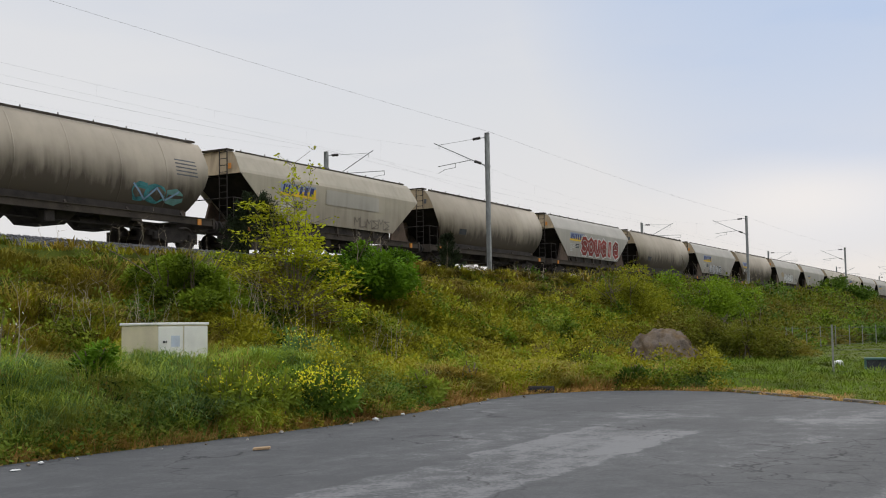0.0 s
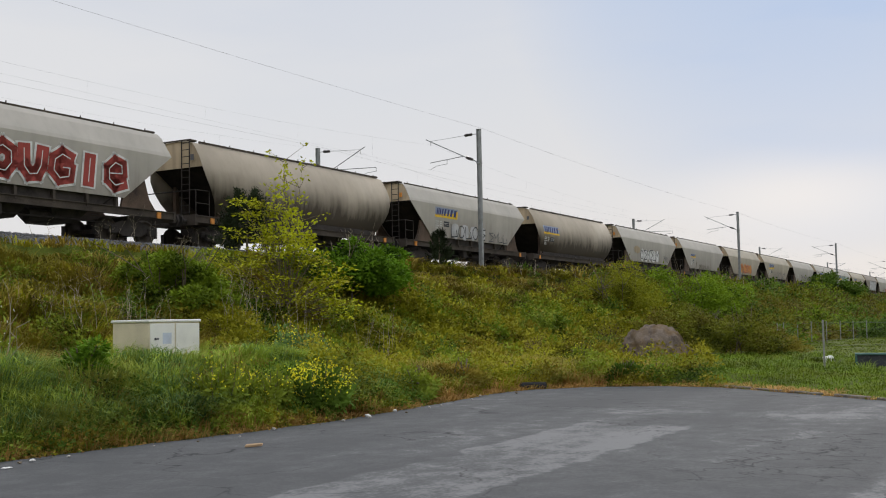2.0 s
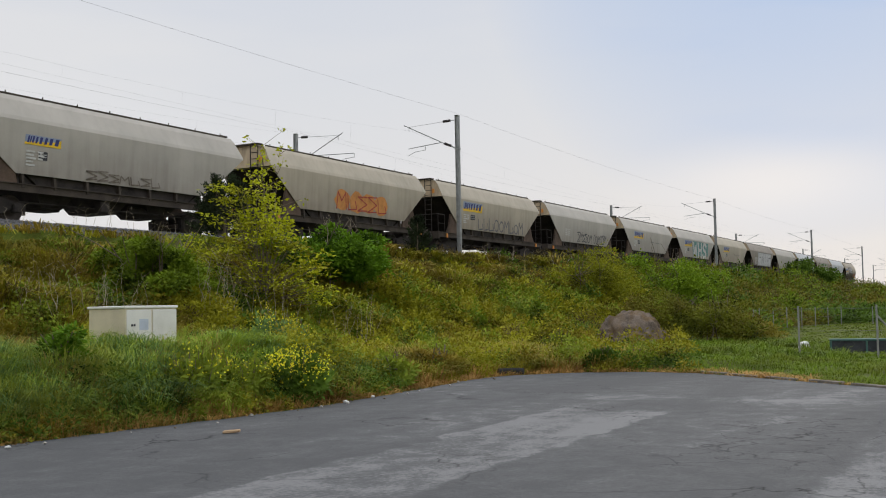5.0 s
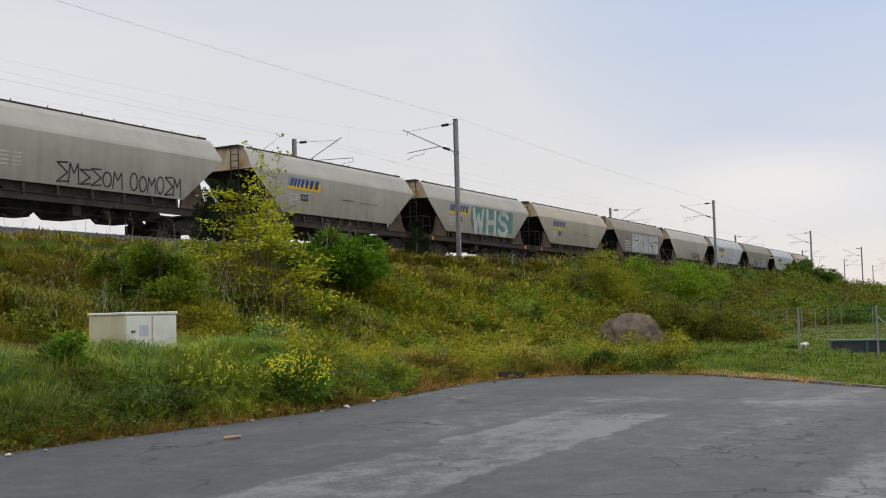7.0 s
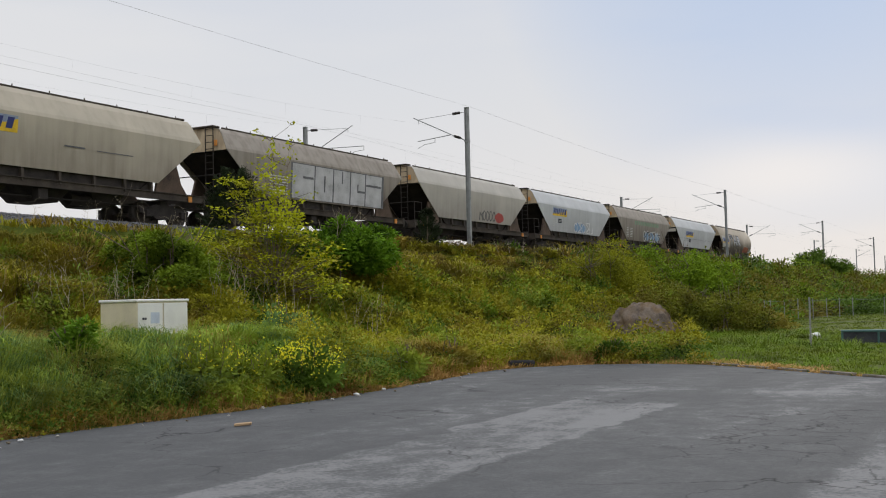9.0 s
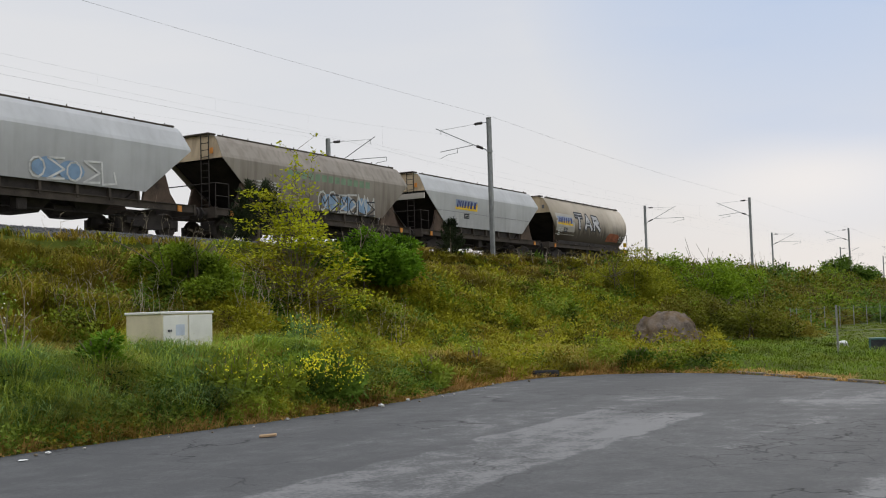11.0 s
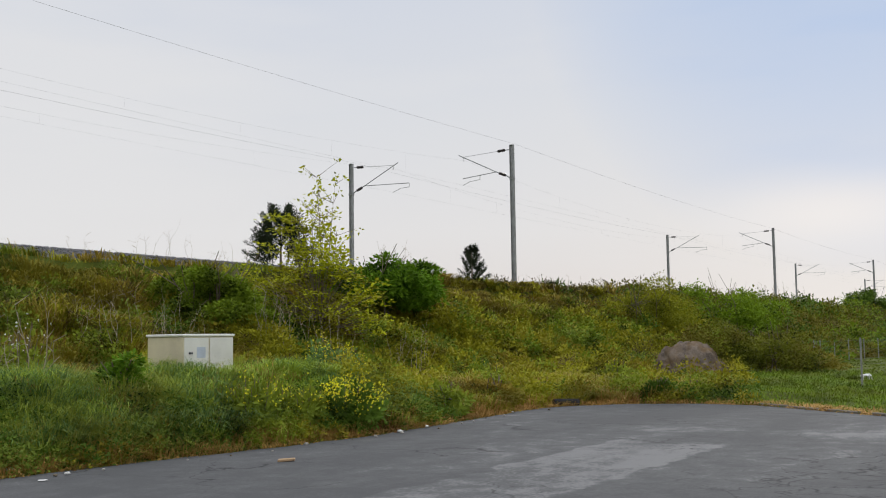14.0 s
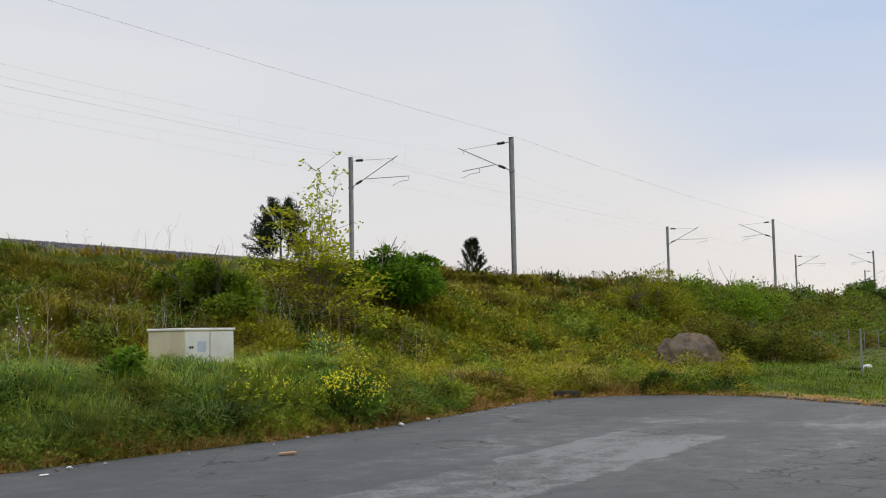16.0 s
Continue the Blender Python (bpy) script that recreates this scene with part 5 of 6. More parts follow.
def tussocks(mat, name, label, x, y, h, n, wd=0.006, lean=(0.5, 1.7), spread=0.35, drift=0.5, category="grass"):
    """Arching blades from common roots, falling a little towards the open side."""
    ok = lot_distance(x, y) > 0.06
    x, y, h = x[ok], y[ok], h[ok]
    i = np.repeat(np.arange(len(x)), n)
    az = rng.uniform(0, 6.283, len(i))
    rr = np.sqrt(rng.uniform(0, 1, len(i))) * spread * h[i]
    bx, by = x[i] + np.cos(az) * rr, y[i] + np.sin(az) * rr
    fall = rng.uniform(0, 6.283, len(x))[i]
    az = np.arctan2(np.sin(az) + drift * np.sin(fall) - 0.25, np.cos(az) + drift * np.cos(fall)) + rng.normal(0, 0.3, len(i))
    rg = np.hypot(bx, by)
    v, f = blades(bx, by, h[i] * rng.uniform(0.6, 1.15, len(i)), wd * np.clip(rg / 15, 0.7, 12) * rng.uniform(0.7, 1.3, len(i)), rng.uniform(*lean, len(i)), az=az)
    stuff(name, v, f, mat, label, category)


# shares of each kind by zone: tall olive grass, brambles, yellow-green grass, weeds, brown scrub, fresh green, straw
KINDS = ("olive", "bramble", "willow", "weed", "brown", "fresh", "straw", "dark")
ZONES = {"west": (0.34, 0.12, 0.20, 0.11, 0.11, 0.06, 0.04, 0.02), "crest": (0.30, 0.06, 0.14, 0.06, 0.28, 0.02, 0.12, 0.02), "straw": (0.22, 0.06, 0.26, 0.06, 0.04, 0.02, 0.32, 0.02),
         "foot": (0.05, 0.52, 0.05, 0.20, 0.02, 0.12, 0.0, 0.04), "east": (0.14, 0.20, 0.10, 0.14, 0.18, 0.10, 0.0, 0.14)}


def zone_of(x, y):
    z = np.full(x.shape, "west", dtype="<U6")
    z[(x > 33)] = "crest"
    z[(x > 33) & (x < 43.5) & (y > 21.5)] = "straw"
    z[(x > 20 + 0.6 * np.maximum(0, 19.5 - y)) & (y < 21.3 - 0.04 * np.abs(x - 36))] = "foot"
    z[(x > 57)] = "east"
    return z


def kinds_at(x, y):
    """A kind for each place; neighbours tend to be alike."""
    z = zone_of(x, y)
    u = np.clip(0.55 * clumpy(x, y, 1.3, 2.1) + 0.45 * rng.uniform(0, 1, len(x)) + rng.normal(0, 0.12, len(x)), 0, 0.999)
    u = np.argsort(np.argsort(u)) / max(1, len(u))
    out = np.zeros(len(x), int)
    for nm, w in ZONES.items():
        k = z == nm
        if k.any():
            uu = np.argsort(np.argsort(u[k])) / k.sum()
            out[k] = np.searchsorted(np.cumsum(w) / np.sum(w), uu, side="right").clip(0, 7)
    return out


def clear_spots(x, y):
    """False where single plants, the boulder or the cabinet stand."""
    ok = np.hypot(x - 42.6, y - 14.1) > 2.2
    ok &= ~((x > 13.95) & (x < 15.6) & (y > 13.85) & (y < 15.4))
    return ok & ~((x > 33) & (x < 42.6) & (y < 14.2)) & ~((x > 42) & (y < 12.5))


SLOPE = [jitter(8, 34, 15.8, 24.9, 0.56), jitter(34, 60, 16.0, 25.6, 0.80), jitter(60, 125, 14.5, 25.9, 1.35), jitter(125, 320, 14, 26, 3.0)]
RSIZE = ((0.34, 0.62, 0.22, 0.55), (0.5, 0.95, 0.35, 0.85), (0.9, 1.9, 0.6, 1.5), (1.6, 3.0, 1.0, 2.0))
made = {k: [] for k in KINDS}
for (x, y), (r0, r1, h0, h1) in zip(SLOPE, RSIZE):
    ok = clear_spots(x, y) & ~((y > 23.9) & (x < 30)) & ~((y > 24.6) & (x < 34)) & ~((x < 14) & (y < 16.6))
    x, y = x[ok], y[ok]
    # the crest carries lower growth so that the masts and the sky stand clear
    low = 1 - 0.45 * smooth01(22.5, 25.2, y)
    r = rng.uniform(r0, r1, len(x))
    h = rng.uniform(h0, h1, len(x)) * low * rng.choice((0.75, 1.0, 1.0, 1.45), len(x))
    kd = kinds_at(x, y)
    # near the crest grass and withered scrub outgrow the leafy kinds
    dry = (y > 23.2) & (x < 62) & np.isin(kd, (1, 3, 5)) & (rng.uniform(0, 1, len(x)) < 0.85)
    kd[dry] = rng.choice((0, 2, 4, 4), dry.sum())
    for n, nm in enumerate(KINDS):
        k = kd == n
        made[nm].append(np.stack([x[k], y[k], r[k], h[k]], 1))
made = {k: np.concatenate(v) for k, v in made.items()}
for nm, mat, label in (("bramble", L_BRAMBLE, "yellow-green bramble mounds on the slope"), ("weed", L_WEED, "mixed green leafy weeds on the slope"), ("brown", L_BROWN, "grey-brown withered scrub on the slope"),
                       ("fresh", L_GREENB, "fresh green leafy patches on the slope"), ("dark", L_DARK, "dark green undergrowth on the slope")):
    a = made[nm]
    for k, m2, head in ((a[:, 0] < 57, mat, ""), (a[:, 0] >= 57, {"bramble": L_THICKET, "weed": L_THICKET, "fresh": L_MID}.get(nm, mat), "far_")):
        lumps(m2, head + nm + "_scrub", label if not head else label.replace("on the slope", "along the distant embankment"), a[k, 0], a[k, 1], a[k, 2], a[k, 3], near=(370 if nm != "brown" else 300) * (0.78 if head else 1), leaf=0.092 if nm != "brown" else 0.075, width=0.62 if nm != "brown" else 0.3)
for nm, mat, label in (("olive", L_OLIVE, "tall olive-brown grass tussocks on the embankment"), ("willow", L_WILLOW, "tall yellow-green grass tussocks on the embankment"), ("straw", L_STRAW, "pale straw tussocks on the upper slope")):
    a = made[nm]
    k = a[:, 0] < 70
    tussocks(mat, nm + "_tussocks", label, a[k, 0], a[k, 1], 0.25 + 0.75 * a[k, 3], 110, wd=0.0085, spread=0.75)
    a = a[~k]
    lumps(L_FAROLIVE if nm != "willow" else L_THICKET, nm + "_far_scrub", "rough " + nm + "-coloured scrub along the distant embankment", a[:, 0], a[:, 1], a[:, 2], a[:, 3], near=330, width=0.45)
# the sward between the lumps
x, y = jitter(8, 62, 15.8, 25.9, 0.42)
k = clear_spots(x, y) & ~((y > 25.0) & (x < 34)) & (rng.uniform(0, 1, len(x)) < 0.85)
x, y = x[k], y[k]
u = clumpy(x, y, 0.7, 4.2) + rng.normal(0, 0.1, len(x))
for lo, hi, mat, nm, label in ((-9, 0.45, L_OLIVE, "olive_sward", "low olive-brown sward between the scrub"), (0.45, 0.7, L_WILLOW, "green_sward", "low yellow-green sward between the scrub"), (0.7, 9, L_WEED, "weed_sward", "low weedy green sward between the scrub")):
    k = (u >= lo) & (u < hi)
    tussocks(mat, nm, label, x[k], y[k], rng.uniform(0.18, 0.4, k.sum()), 26, wd=0.009, spread=1.3)


# ---- the bank beside the tarmac ----
def bank_places(x0, x1, y0, y1, step, dlo, dhi, seed=None, thr=0.5):
    x, y = jitter(x0, x1, y0, y1, step)
    d = lot_distance(x, y)
    ok = (d > dlo) & (d < dhi) & clear_spots(x, y)
    if seed is not None:
        ok &= clumpy(x, y, 1.0, seed) + rng.normal(0, 0.06, len(x)) > thr
    return x[ok], y[ok]


def hs(x, lo, hi):
    return rng.uniform(lo, hi, len(x))


x, y = bank_places(6, 20.5, 10.5, 16.6, 0.34, 0.9, 9)
tussocks(L_GRASS, "lush_grass", "lush bright green arching grass on the bank", x, y, hs(x, 0.22, 0.44) * (1 + 0.35 * smooth01(12.4, 13.6, y) * (1 - smooth01(14.0, 14.6, y))), 66, wd=0.0052, lean=(0.6, 1.9), spread=0.5)
x, y = bank_places(6, 20, 10.5, 15.5, 0.62, 0.7, 9)
k = rng.uniform(0, 1, len(x)) < 0.7
tussocks(L_LUSH, "grass_clumps", "tall drooping clumps of fresh green grass on the bank", x[k], y[k], hs(x[k], 0.42, 0.72), 150, wd=0.0042, lean=(0.5, 1.5), spread=0.5, drift=0.6)
x, y = bank_places(6, 19, 10.5, 15.5, 0.38, 0.7, 9, 6.0, 0.48)
tussocks(L_BLUEGREEN, "bluish_grass", "bluish seeding grass tussocks on the bank", x, y, hs(x, 0.36, 0.62), 84, wd=0.0052, lean=(0.6, 1.7), spread=0.45)
x, y = bank_places(6, 30, 9.5, 17, 0.34, 0.25, 9, 3.3, 0.45)
tussocks(L_DRY, "dry_tufts", "dry orange-brown grass tufts among the green", x, y, hs(x, 0.25, 0.5), 34, wd=0.0042, lean=(0.4, 1.4), spread=0.5)
x, y = bank_places(19.5, 42, 9.0, 17, 0.36, 0.5, 12)
k = ~((x > 30) & (y < 13.5))
x, y = x[k], y[k]
u = clumpy(x, y, 1.0, 7.3) + rng.normal(0, 0.12, len(x))
tall = np.where(x > 31, 0.7, 1.0)
for lo, hi, mat, nm, label in ((-9, 0.40, L_STRAW, "foot_straw", "pale straw and yellowish grass at the foot of the bank"), (0.40, 0.66, L_WILLOW, "foot_grass", "yellow-green grass at the foot of the bank"), (0.66, 9, L_GRASS, "rank_grass", "rank fresh green grass at the foot of the bank")):
    k = (u >= lo) & (u < hi)
    tussocks(mat, nm, label, x[k], y[k], hs(x[k], 0.28, 0.62) * tall[k], 46, wd=0.0058, lean=(0.5, 1.6), spread=0.5)
x, y = bank_places(6, 18, 10.2, 14.5, 0.27, 0.3, 1.1, 2.7, 0.36)
tussocks(L_GRASS, "edge_grass", "green and yellowing grass hanging over the tarmac edge", x, y, hs(x, 0.22, 0.42), 40, wd=0.0046, lean=(0.6, 1.8), spread=0.5)
# dry fringe, then leafy weeds along the tarmac's edge
x, y = bank_places(6, 29, 4, 13.2, 0.17, 0.05, 0.75)
k = rng.uniform(0, 1, len(x)) < 0.75
tussocks(L_DRY, "edge_dry_grass", "dry orange-brown grass along the tarmac edge", x[k], y[k], hs(x[k], 0.06, 0.2), 22, wd=0.0042, lean=(0.7, 2.0), spread=0.9)
x, y = bank_places(6, 16, 10, 13.6, 0.25, 0.1, 1.2, 2.2, 0.46)
tussocks(L_DRY, "edge_tall_dry_grass", "taller reddish dry grass behind the tarmac edge", x, y, hs(x, 0.16, 0.38), 34, wd=0.0042, lean=(0.4, 1.3), spread=0.6)
x, y = bank_places(6, 30, 7, 13.6, 0.40, 0.2, 1.3, 1.9, 0.45)
k = x < 18
lumps(L_WEED, "edge_weeds", "small-leaved green weeds along the tarmac edge", x[k], y[k], hs(x[k], 0.14, 0.34), hs(x[k], 0.16, 0.42), near=420, leaf=0.075, category="weeds")
x, y = bank_places(6, 30, 7, 13.6, 0.52, 0.25, 1.5, 4.4, 0.47)
k = (x < 16.5) | (rng.uniform(0, 1, len(x)) < 0.25)
lumps(L_DARK, "edge_dark_weeds", "dark leafy weeds along the tarmac edge", x[k], y[k], hs(x[k], 0.16, 0.38), hs(x[k], 0.2, 0.5), near=430, leaf=0.08, category="weeds")
x, y = bank_places(6, 30, 7, 13.6, 0.40, 0.15, 1.3, 7.1, 0.52)
lumps(L_BRAMBLE, "edge_yellow_weeds", "yellowish small-leaved weeds along the tarmac edge", x, y, hs(x, 0.12, 0.28), hs(x, 0.1, 0.3), near=420, leaf=0.07, category="weeds")
x, y = bank_places(17, 42, 9, 16.8, 1.25, 0.8, 12, 0.9, 0.42)
k = ~((x > 30) & (y < 13.8))
lumps(L_BRAMBLE, "foot_brambles", "low bramble clumps at the foot of the embankment", x[k], y[k], hs(x[k], 0.3, 0.7), hs(x[k], 0.3, 0.65), near=430, leaf=0.085)
x, y = bank_places(17, 42, 9, 16.8, 1.7, 0.8, 12, 5.6, 0.45)
k = ~((x > 30) & (y < 13.8))
lumps(L_WEED, "foot_weeds", "leafy green weed clumps at the foot of the embankment", x[k], y[k], hs(x[k], 0.3, 0.6), hs(x[k], 0.3, 0.6), near=430, leaf=0.08)
x, y = jitter(6, 30, 4, 13.4, 0.11)
k = (lot_distance(x, y) > -0.06) & (lot_distance(x, y) < 0.35) & (rng.uniform(0, 1, len(x)) < 0.6)
v, f = leaf_quads(np.stack([x[k], y[k], np.maximum(0.016, height(x[k], y[k]) + 0.01)], 1), np.stack([rng.normal(0, 1, k.sum()), rng.normal(0, 1, k.sum()), rng.uniform(0, 0.25, k.sum())], 1), rng.uniform(0.03, 0.08, k.sum()), 0.6)
stuff("leaf_litter", v, f, L_DRY, "brown dead leaves at the tarmac edge", "leaf litter")

# ---- the grass field ----
x, y = jitter(21, 44, 0.5, 14.2, 0.30)
k = (lot_distance(x, y) > 0.1) & ~((x < 33) & (y > 9.6)) & (np.hypot(x - 42.6, y - 14.1) > 1.9)
x, y = x[k], y[k]
tussocks(L_VERGE, "verge_grass", "short green grass beside the tarmac", x, y, hs(x, 0.09, 0.17) * (1 + 0.6 * smooth01(8, 12, y)), 18, wd=0.0050, lean=(0.5, 1.6), spread=1.7, drift=0.2)
x, y = jitter(30, 45, 4.5, 13.6, 0.5)
k = clumpy(x, y, 0.8, 2.2) + 0.12 * smooth01(33, 36, x) > 0.52
tussocks(L_VERGE, "fence_grass", "longer green grass under the fence", x[k], y[k], hs(x[k], 0.2, 0.38), 44, wd=0.0042, lean=(0.5, 1.6), spread=0.6)
x, y = jitter(44, 110, 1, 13, 0.8)
tussocks(L_FIELD, "field_grass", "mown green grass field", x, y, hs(x, 0.05, 0.09), 22, wd=0.0048, lean=(0.5, 1.6), spread=7.0, drift=0.1)
x, y = jitter(21, 30, 3, 9.5, 0.16)
k = (lot_distance(x, y) > 0.03) & (lot_distance(x, y) < 0.42)
tussocks(L_DRY, "field_edge_straw", "bleached straw along the field's edge", x[k], y[k], hs(x[k], 0.05, 0.12), 14, wd=0.006, lean=(0.8, 2.0), spread=1.2)
x, y = jitter(84, 150, 11.0, 16.0, 2.2)
lumps(L_DARK, "far_hedge", "dark hedge behind the grass field", x, y, hs(x, 0.9, 1.6), hs(x, 0.7, 1.3), near=430)


def crown_points(blobs, n, shell=0.55):
    """Leaf places on a cluster of ellipsoids (x, y, z, rx, ry, rz)."""
    bl = np.array(blobs, float)
    wgt = (bl[:, 3] * bl[:, 4] + bl[:, 3] * bl[:, 5] + bl[:, 4] * bl[:, 5])
    i = rng.choice(len(bl), n, p=wgt / wgt.sum())
    d = rng.normal(0, 1, (n, 3))
    d /= np.linalg.norm(d, axis=1, keepdims=True)
    rad = rng.uniform(shell, 1.05, n)[:, None] * (1 + 0.22 * np.sin(4 * d[:, :1] + 5 * d[:, 1:2] + i[:, None]))
    return bl[i, :3] + d * bl[i, 3:] * rad, d


def limbs(bm, base, top, r, depth, spread, tips, r_=None):
    """A tapering limb that forks; collects the tips."""
    r_ = r_ or random
    a, b2 = Vector(base), Vector(top)
    mid = a.lerp(b2, 0.5) + Vector((r_.uniform(-1, 1), r_.uniform(-1, 1), 0)) * (b2 - a).length * 0.06
    rod(bm, a, mid, r, r * 0.8, 6)
    rod(bm, mid, b2, r * 0.8, r * 0.6, 6)
    if depth == 0:
        tips.append(b2)
        return
    d = b2 - a
    for _ in range(r_.choice((2, 3))):
        q = Vector((r_.gauss(0, spread), r_.gauss(0, spread), r_.uniform(0.1, 0.5))) + d.normalized() * 0.8
        limbs(bm, b2 if r_.random() < 0.6 else mid, (b2 if r_.random() < 0.6 else mid) + q.normalized() * d.length * r_.uniform(0.55, 0.85), r * 0.55, depth - 1, spread, tips, r_)


def bush(name, x, y, w, h, mat, n, size, label, category="bush", seed=1, blobs=None, lift=0.0, width=0.5, group=""):
    r_ = random.Random(seed)
    z = float(height(np.array(x), np.array(y)))
    ob = thing(name, pose(x, y, z), label, category, group)
    for _ in range(6):
        tips = []
        bm = bmesh.new()
        limbs(bm, (r_.uniform(-.15, .15) * w, r_.uniform(-.15, .15) * w, -0.1), (r_.uniform(-.25, .25) * w, r_.uniform(-.2, .2) * w, h * 0.5), 0.03, 1, 0.5, tips, r_)
        part("stem", bm, M_BARK, ob)
    lobes = [(0, 0, w, h)] if w < 1.5 else [(-0.30 * w, 0.1 * w, 0.62 * w, h * r_.uniform(0.78, 1.0)), (0.05 * w, -0.1 * w, 0.66 * w, h * r_.uniform(0.82, 1.0)), (0.33 * w, 0.08 * w, 0.52 * w, h * r_.uniform(0.55, 0.8)), (r_.uniform(-.2, .2) * w, 0.25 * w, 0.5 * w, h * 0.85)]
    bl = []
    for lx, ly, lw, lh in lobes:
        # lobes spread along the slope
        ox, oy = lx * 0.6 + ly * 0.8, -lx * 0.8 + ly * 0.6
        for _ in range((blobs or 9) * (2 if len(lobes) == 1 else 1)):
            a, u = r_.uniform(0, 6.283), r_.random() ** 0.7
            q = r_.uniform(0.5, 1.05)
            rr = r_.choice((0.08, 0.12, 0.17, 0.22)) * lw * r_.uniform(0.8, 1.15)
            side = math.sqrt(1 - u * u * 0.9) * lw * 0.42 * q
            bl.append((ox + math.cos(a) * side, oy + math.sin(a) * side, (0.12 + 0.72 * u * q * r_.uniform(0.8, 1.15)) * lh + lift, rr, rr, rr * 0.62))
    # leaf sprays over the lobes, blades turned to the light
    c, d = crown_points(bl, n // 6, 0.55)
    q = np.repeat(np.arange(len(c)), 7)
    off = rng.normal(0, 1, (len(q), 3)) * np.array([[1, 1, 0.5]]) * size * 0.9
    cc = c[q] + off
    keep = cc[:, 2] > 0.02
    dirs = off / size + d[q] * 0.5 + np.array([[0, 0, 0.1]])
    v, f = leaf_quads(cc[keep], dirs[keep], 1.2 * size * rng.uniform(0.6, 1.3, keep.sum()), width + 0.08, (d[q] * 0.8 + np.array([[0, 0, 0.8]]))[keep])
    soup("crown", v, f, mat, ob)
    return ob


def lime_tree():
    """Slim young tree, bare-twigged and open at the top, full of yellow-green leaves below."""
    x, y = 25.55, 19.85
    z = float(height(np.array(x), np.array(y)))
    ob = thing("young_tree", pose(x, y, z), "slender young tree with yellow-green spring leaves and an open top", "tree")
    r_ = random.Random(12)
    bm = bmesh.new()
    tips = []
    for i in range(9):
        lean = Vector((r_.uniform(-0.45, 0.45), r_.uniform(-0.4, 0.4), 0))
        hgt = (4.9, 4.7, 4.4, 4.1, 3.8, 3.4, 3.2, 3.0, 2.6)[i]
        base = Vector((r_.uniform(-.12, .12), r_.uniform(-.12, .12), -0.1))
        top = Vector((lean.x * (2.4 if i > 3 else 2.0) + 0.25, lean.y * 2, hgt))
        prev = base
        for k in range(1, 9):
            t = k / 8
            p = base.lerp(top, t) + Vector((math.sin(t * 5 + i) * 0.07, math.cos(t * 4 + i) * 0.07, 0))
            rod(bm, prev, p, 0.035 * (1.1 - t), 0.035 * (1.1 - (k + 1) / 8.5), 5)
            if k > 3:
                for _ in range(3):
                    q = p + Vector((r_.gauss(0, 0.36), r_.gauss(0, 0.36), r_.uniform(0.1, 0.4)))
                    rod(bm, p, q, 0.009, 0.004, 4)
                    tips.append((q, t * hgt))
            prev = p
        tips.append((top, hgt))
    part("trunk", bm, M_BARK, ob, "thin grey-brown stems")
    cs, ds, sz = [], [], []
    for q, hz in tips:
        n = 12 if hz < 3.2 else 5
        for _ in range(n):
            cs.append(q + Vector((r_.gauss(0, 0.09), r_.gauss(0, 0.09), r_.gauss(0, 0.06))))
            ds.append((r_.gauss(0, 1), r_.gauss(0, 1), r_.gauss(-0.1, 0.6)))
            sz.append(r_.uniform(0.09, 0.17))
    v, f = leaf_quads(np.array([tuple(p) for p in cs]), np.array(ds), np.array(sz), 0.55)
    soup("crown", v, f, L_LIME, ob)
    # lower crown: flat sprays of leaves on spreading twigs, wide along the slope and open between
    bm = bmesh.new()
    sprays = []
    for _ in range(190):
        u, dep = r_.uniform(-2.5, 1.75), r_.uniform(-1.3, 1.3)
        hz = r_.uniform(0.08, 1.0) * (2.95 - 0.45 * abs(u + 0.3) - 0.3 * abs(dep))
        sprays.append(Vector((0.62 * u + 0.78 * dep, -0.78 * u + 0.62 * dep, hz)))
    for _ in range(16):
        u = r_.gauss(-1.05, 0.28)
        sprays.append(Vector((0.62 * u, -0.78 * u, r_.uniform(2.5, 3.75))))
    cs, ds, fs = [], [], []
    for q in sprays:
        root = Vector((q.x * 0.35, q.y * 0.35, max(0.05, q.z * 0.55)))
        rod(bm, root, q, 0.010, 0.004, 4)
        wide = r_.uniform(0.13, 0.24)
        for _ in range(30):
            o = Vector((r_.gauss(0, wide), r_.gauss(0, wide), r_.gauss(0, wide * 0.32)))
            cs.append(tuple(q + o))
            ds.append((o.x * 4 + r_.gauss(0, .3), o.y * 4 + r_.gauss(0, .3), r_.gauss(-0.15, 0.3)))
            fs.append((r_.gauss(0, .3), r_.gauss(0, .3), 1.0))
    part("branchwork", bm, M_BARK, ob, "thin spreading branches")
    cs, ds, fs = np.array(cs), np.array(ds), np.array(fs)
    up = (np.arange(len(cs)) // 30) % 3 > 0
    for pick, mat in ((up, L_LIME), (~up, L_WILLOW)):
        v, f = leaf_quads(cs[pick], ds[pick], rng.uniform(0.09, 0.16, pick.sum()), 0.55, fs[pick])
        soup("lower_crown", v, f, mat, ob)


lime_tree()


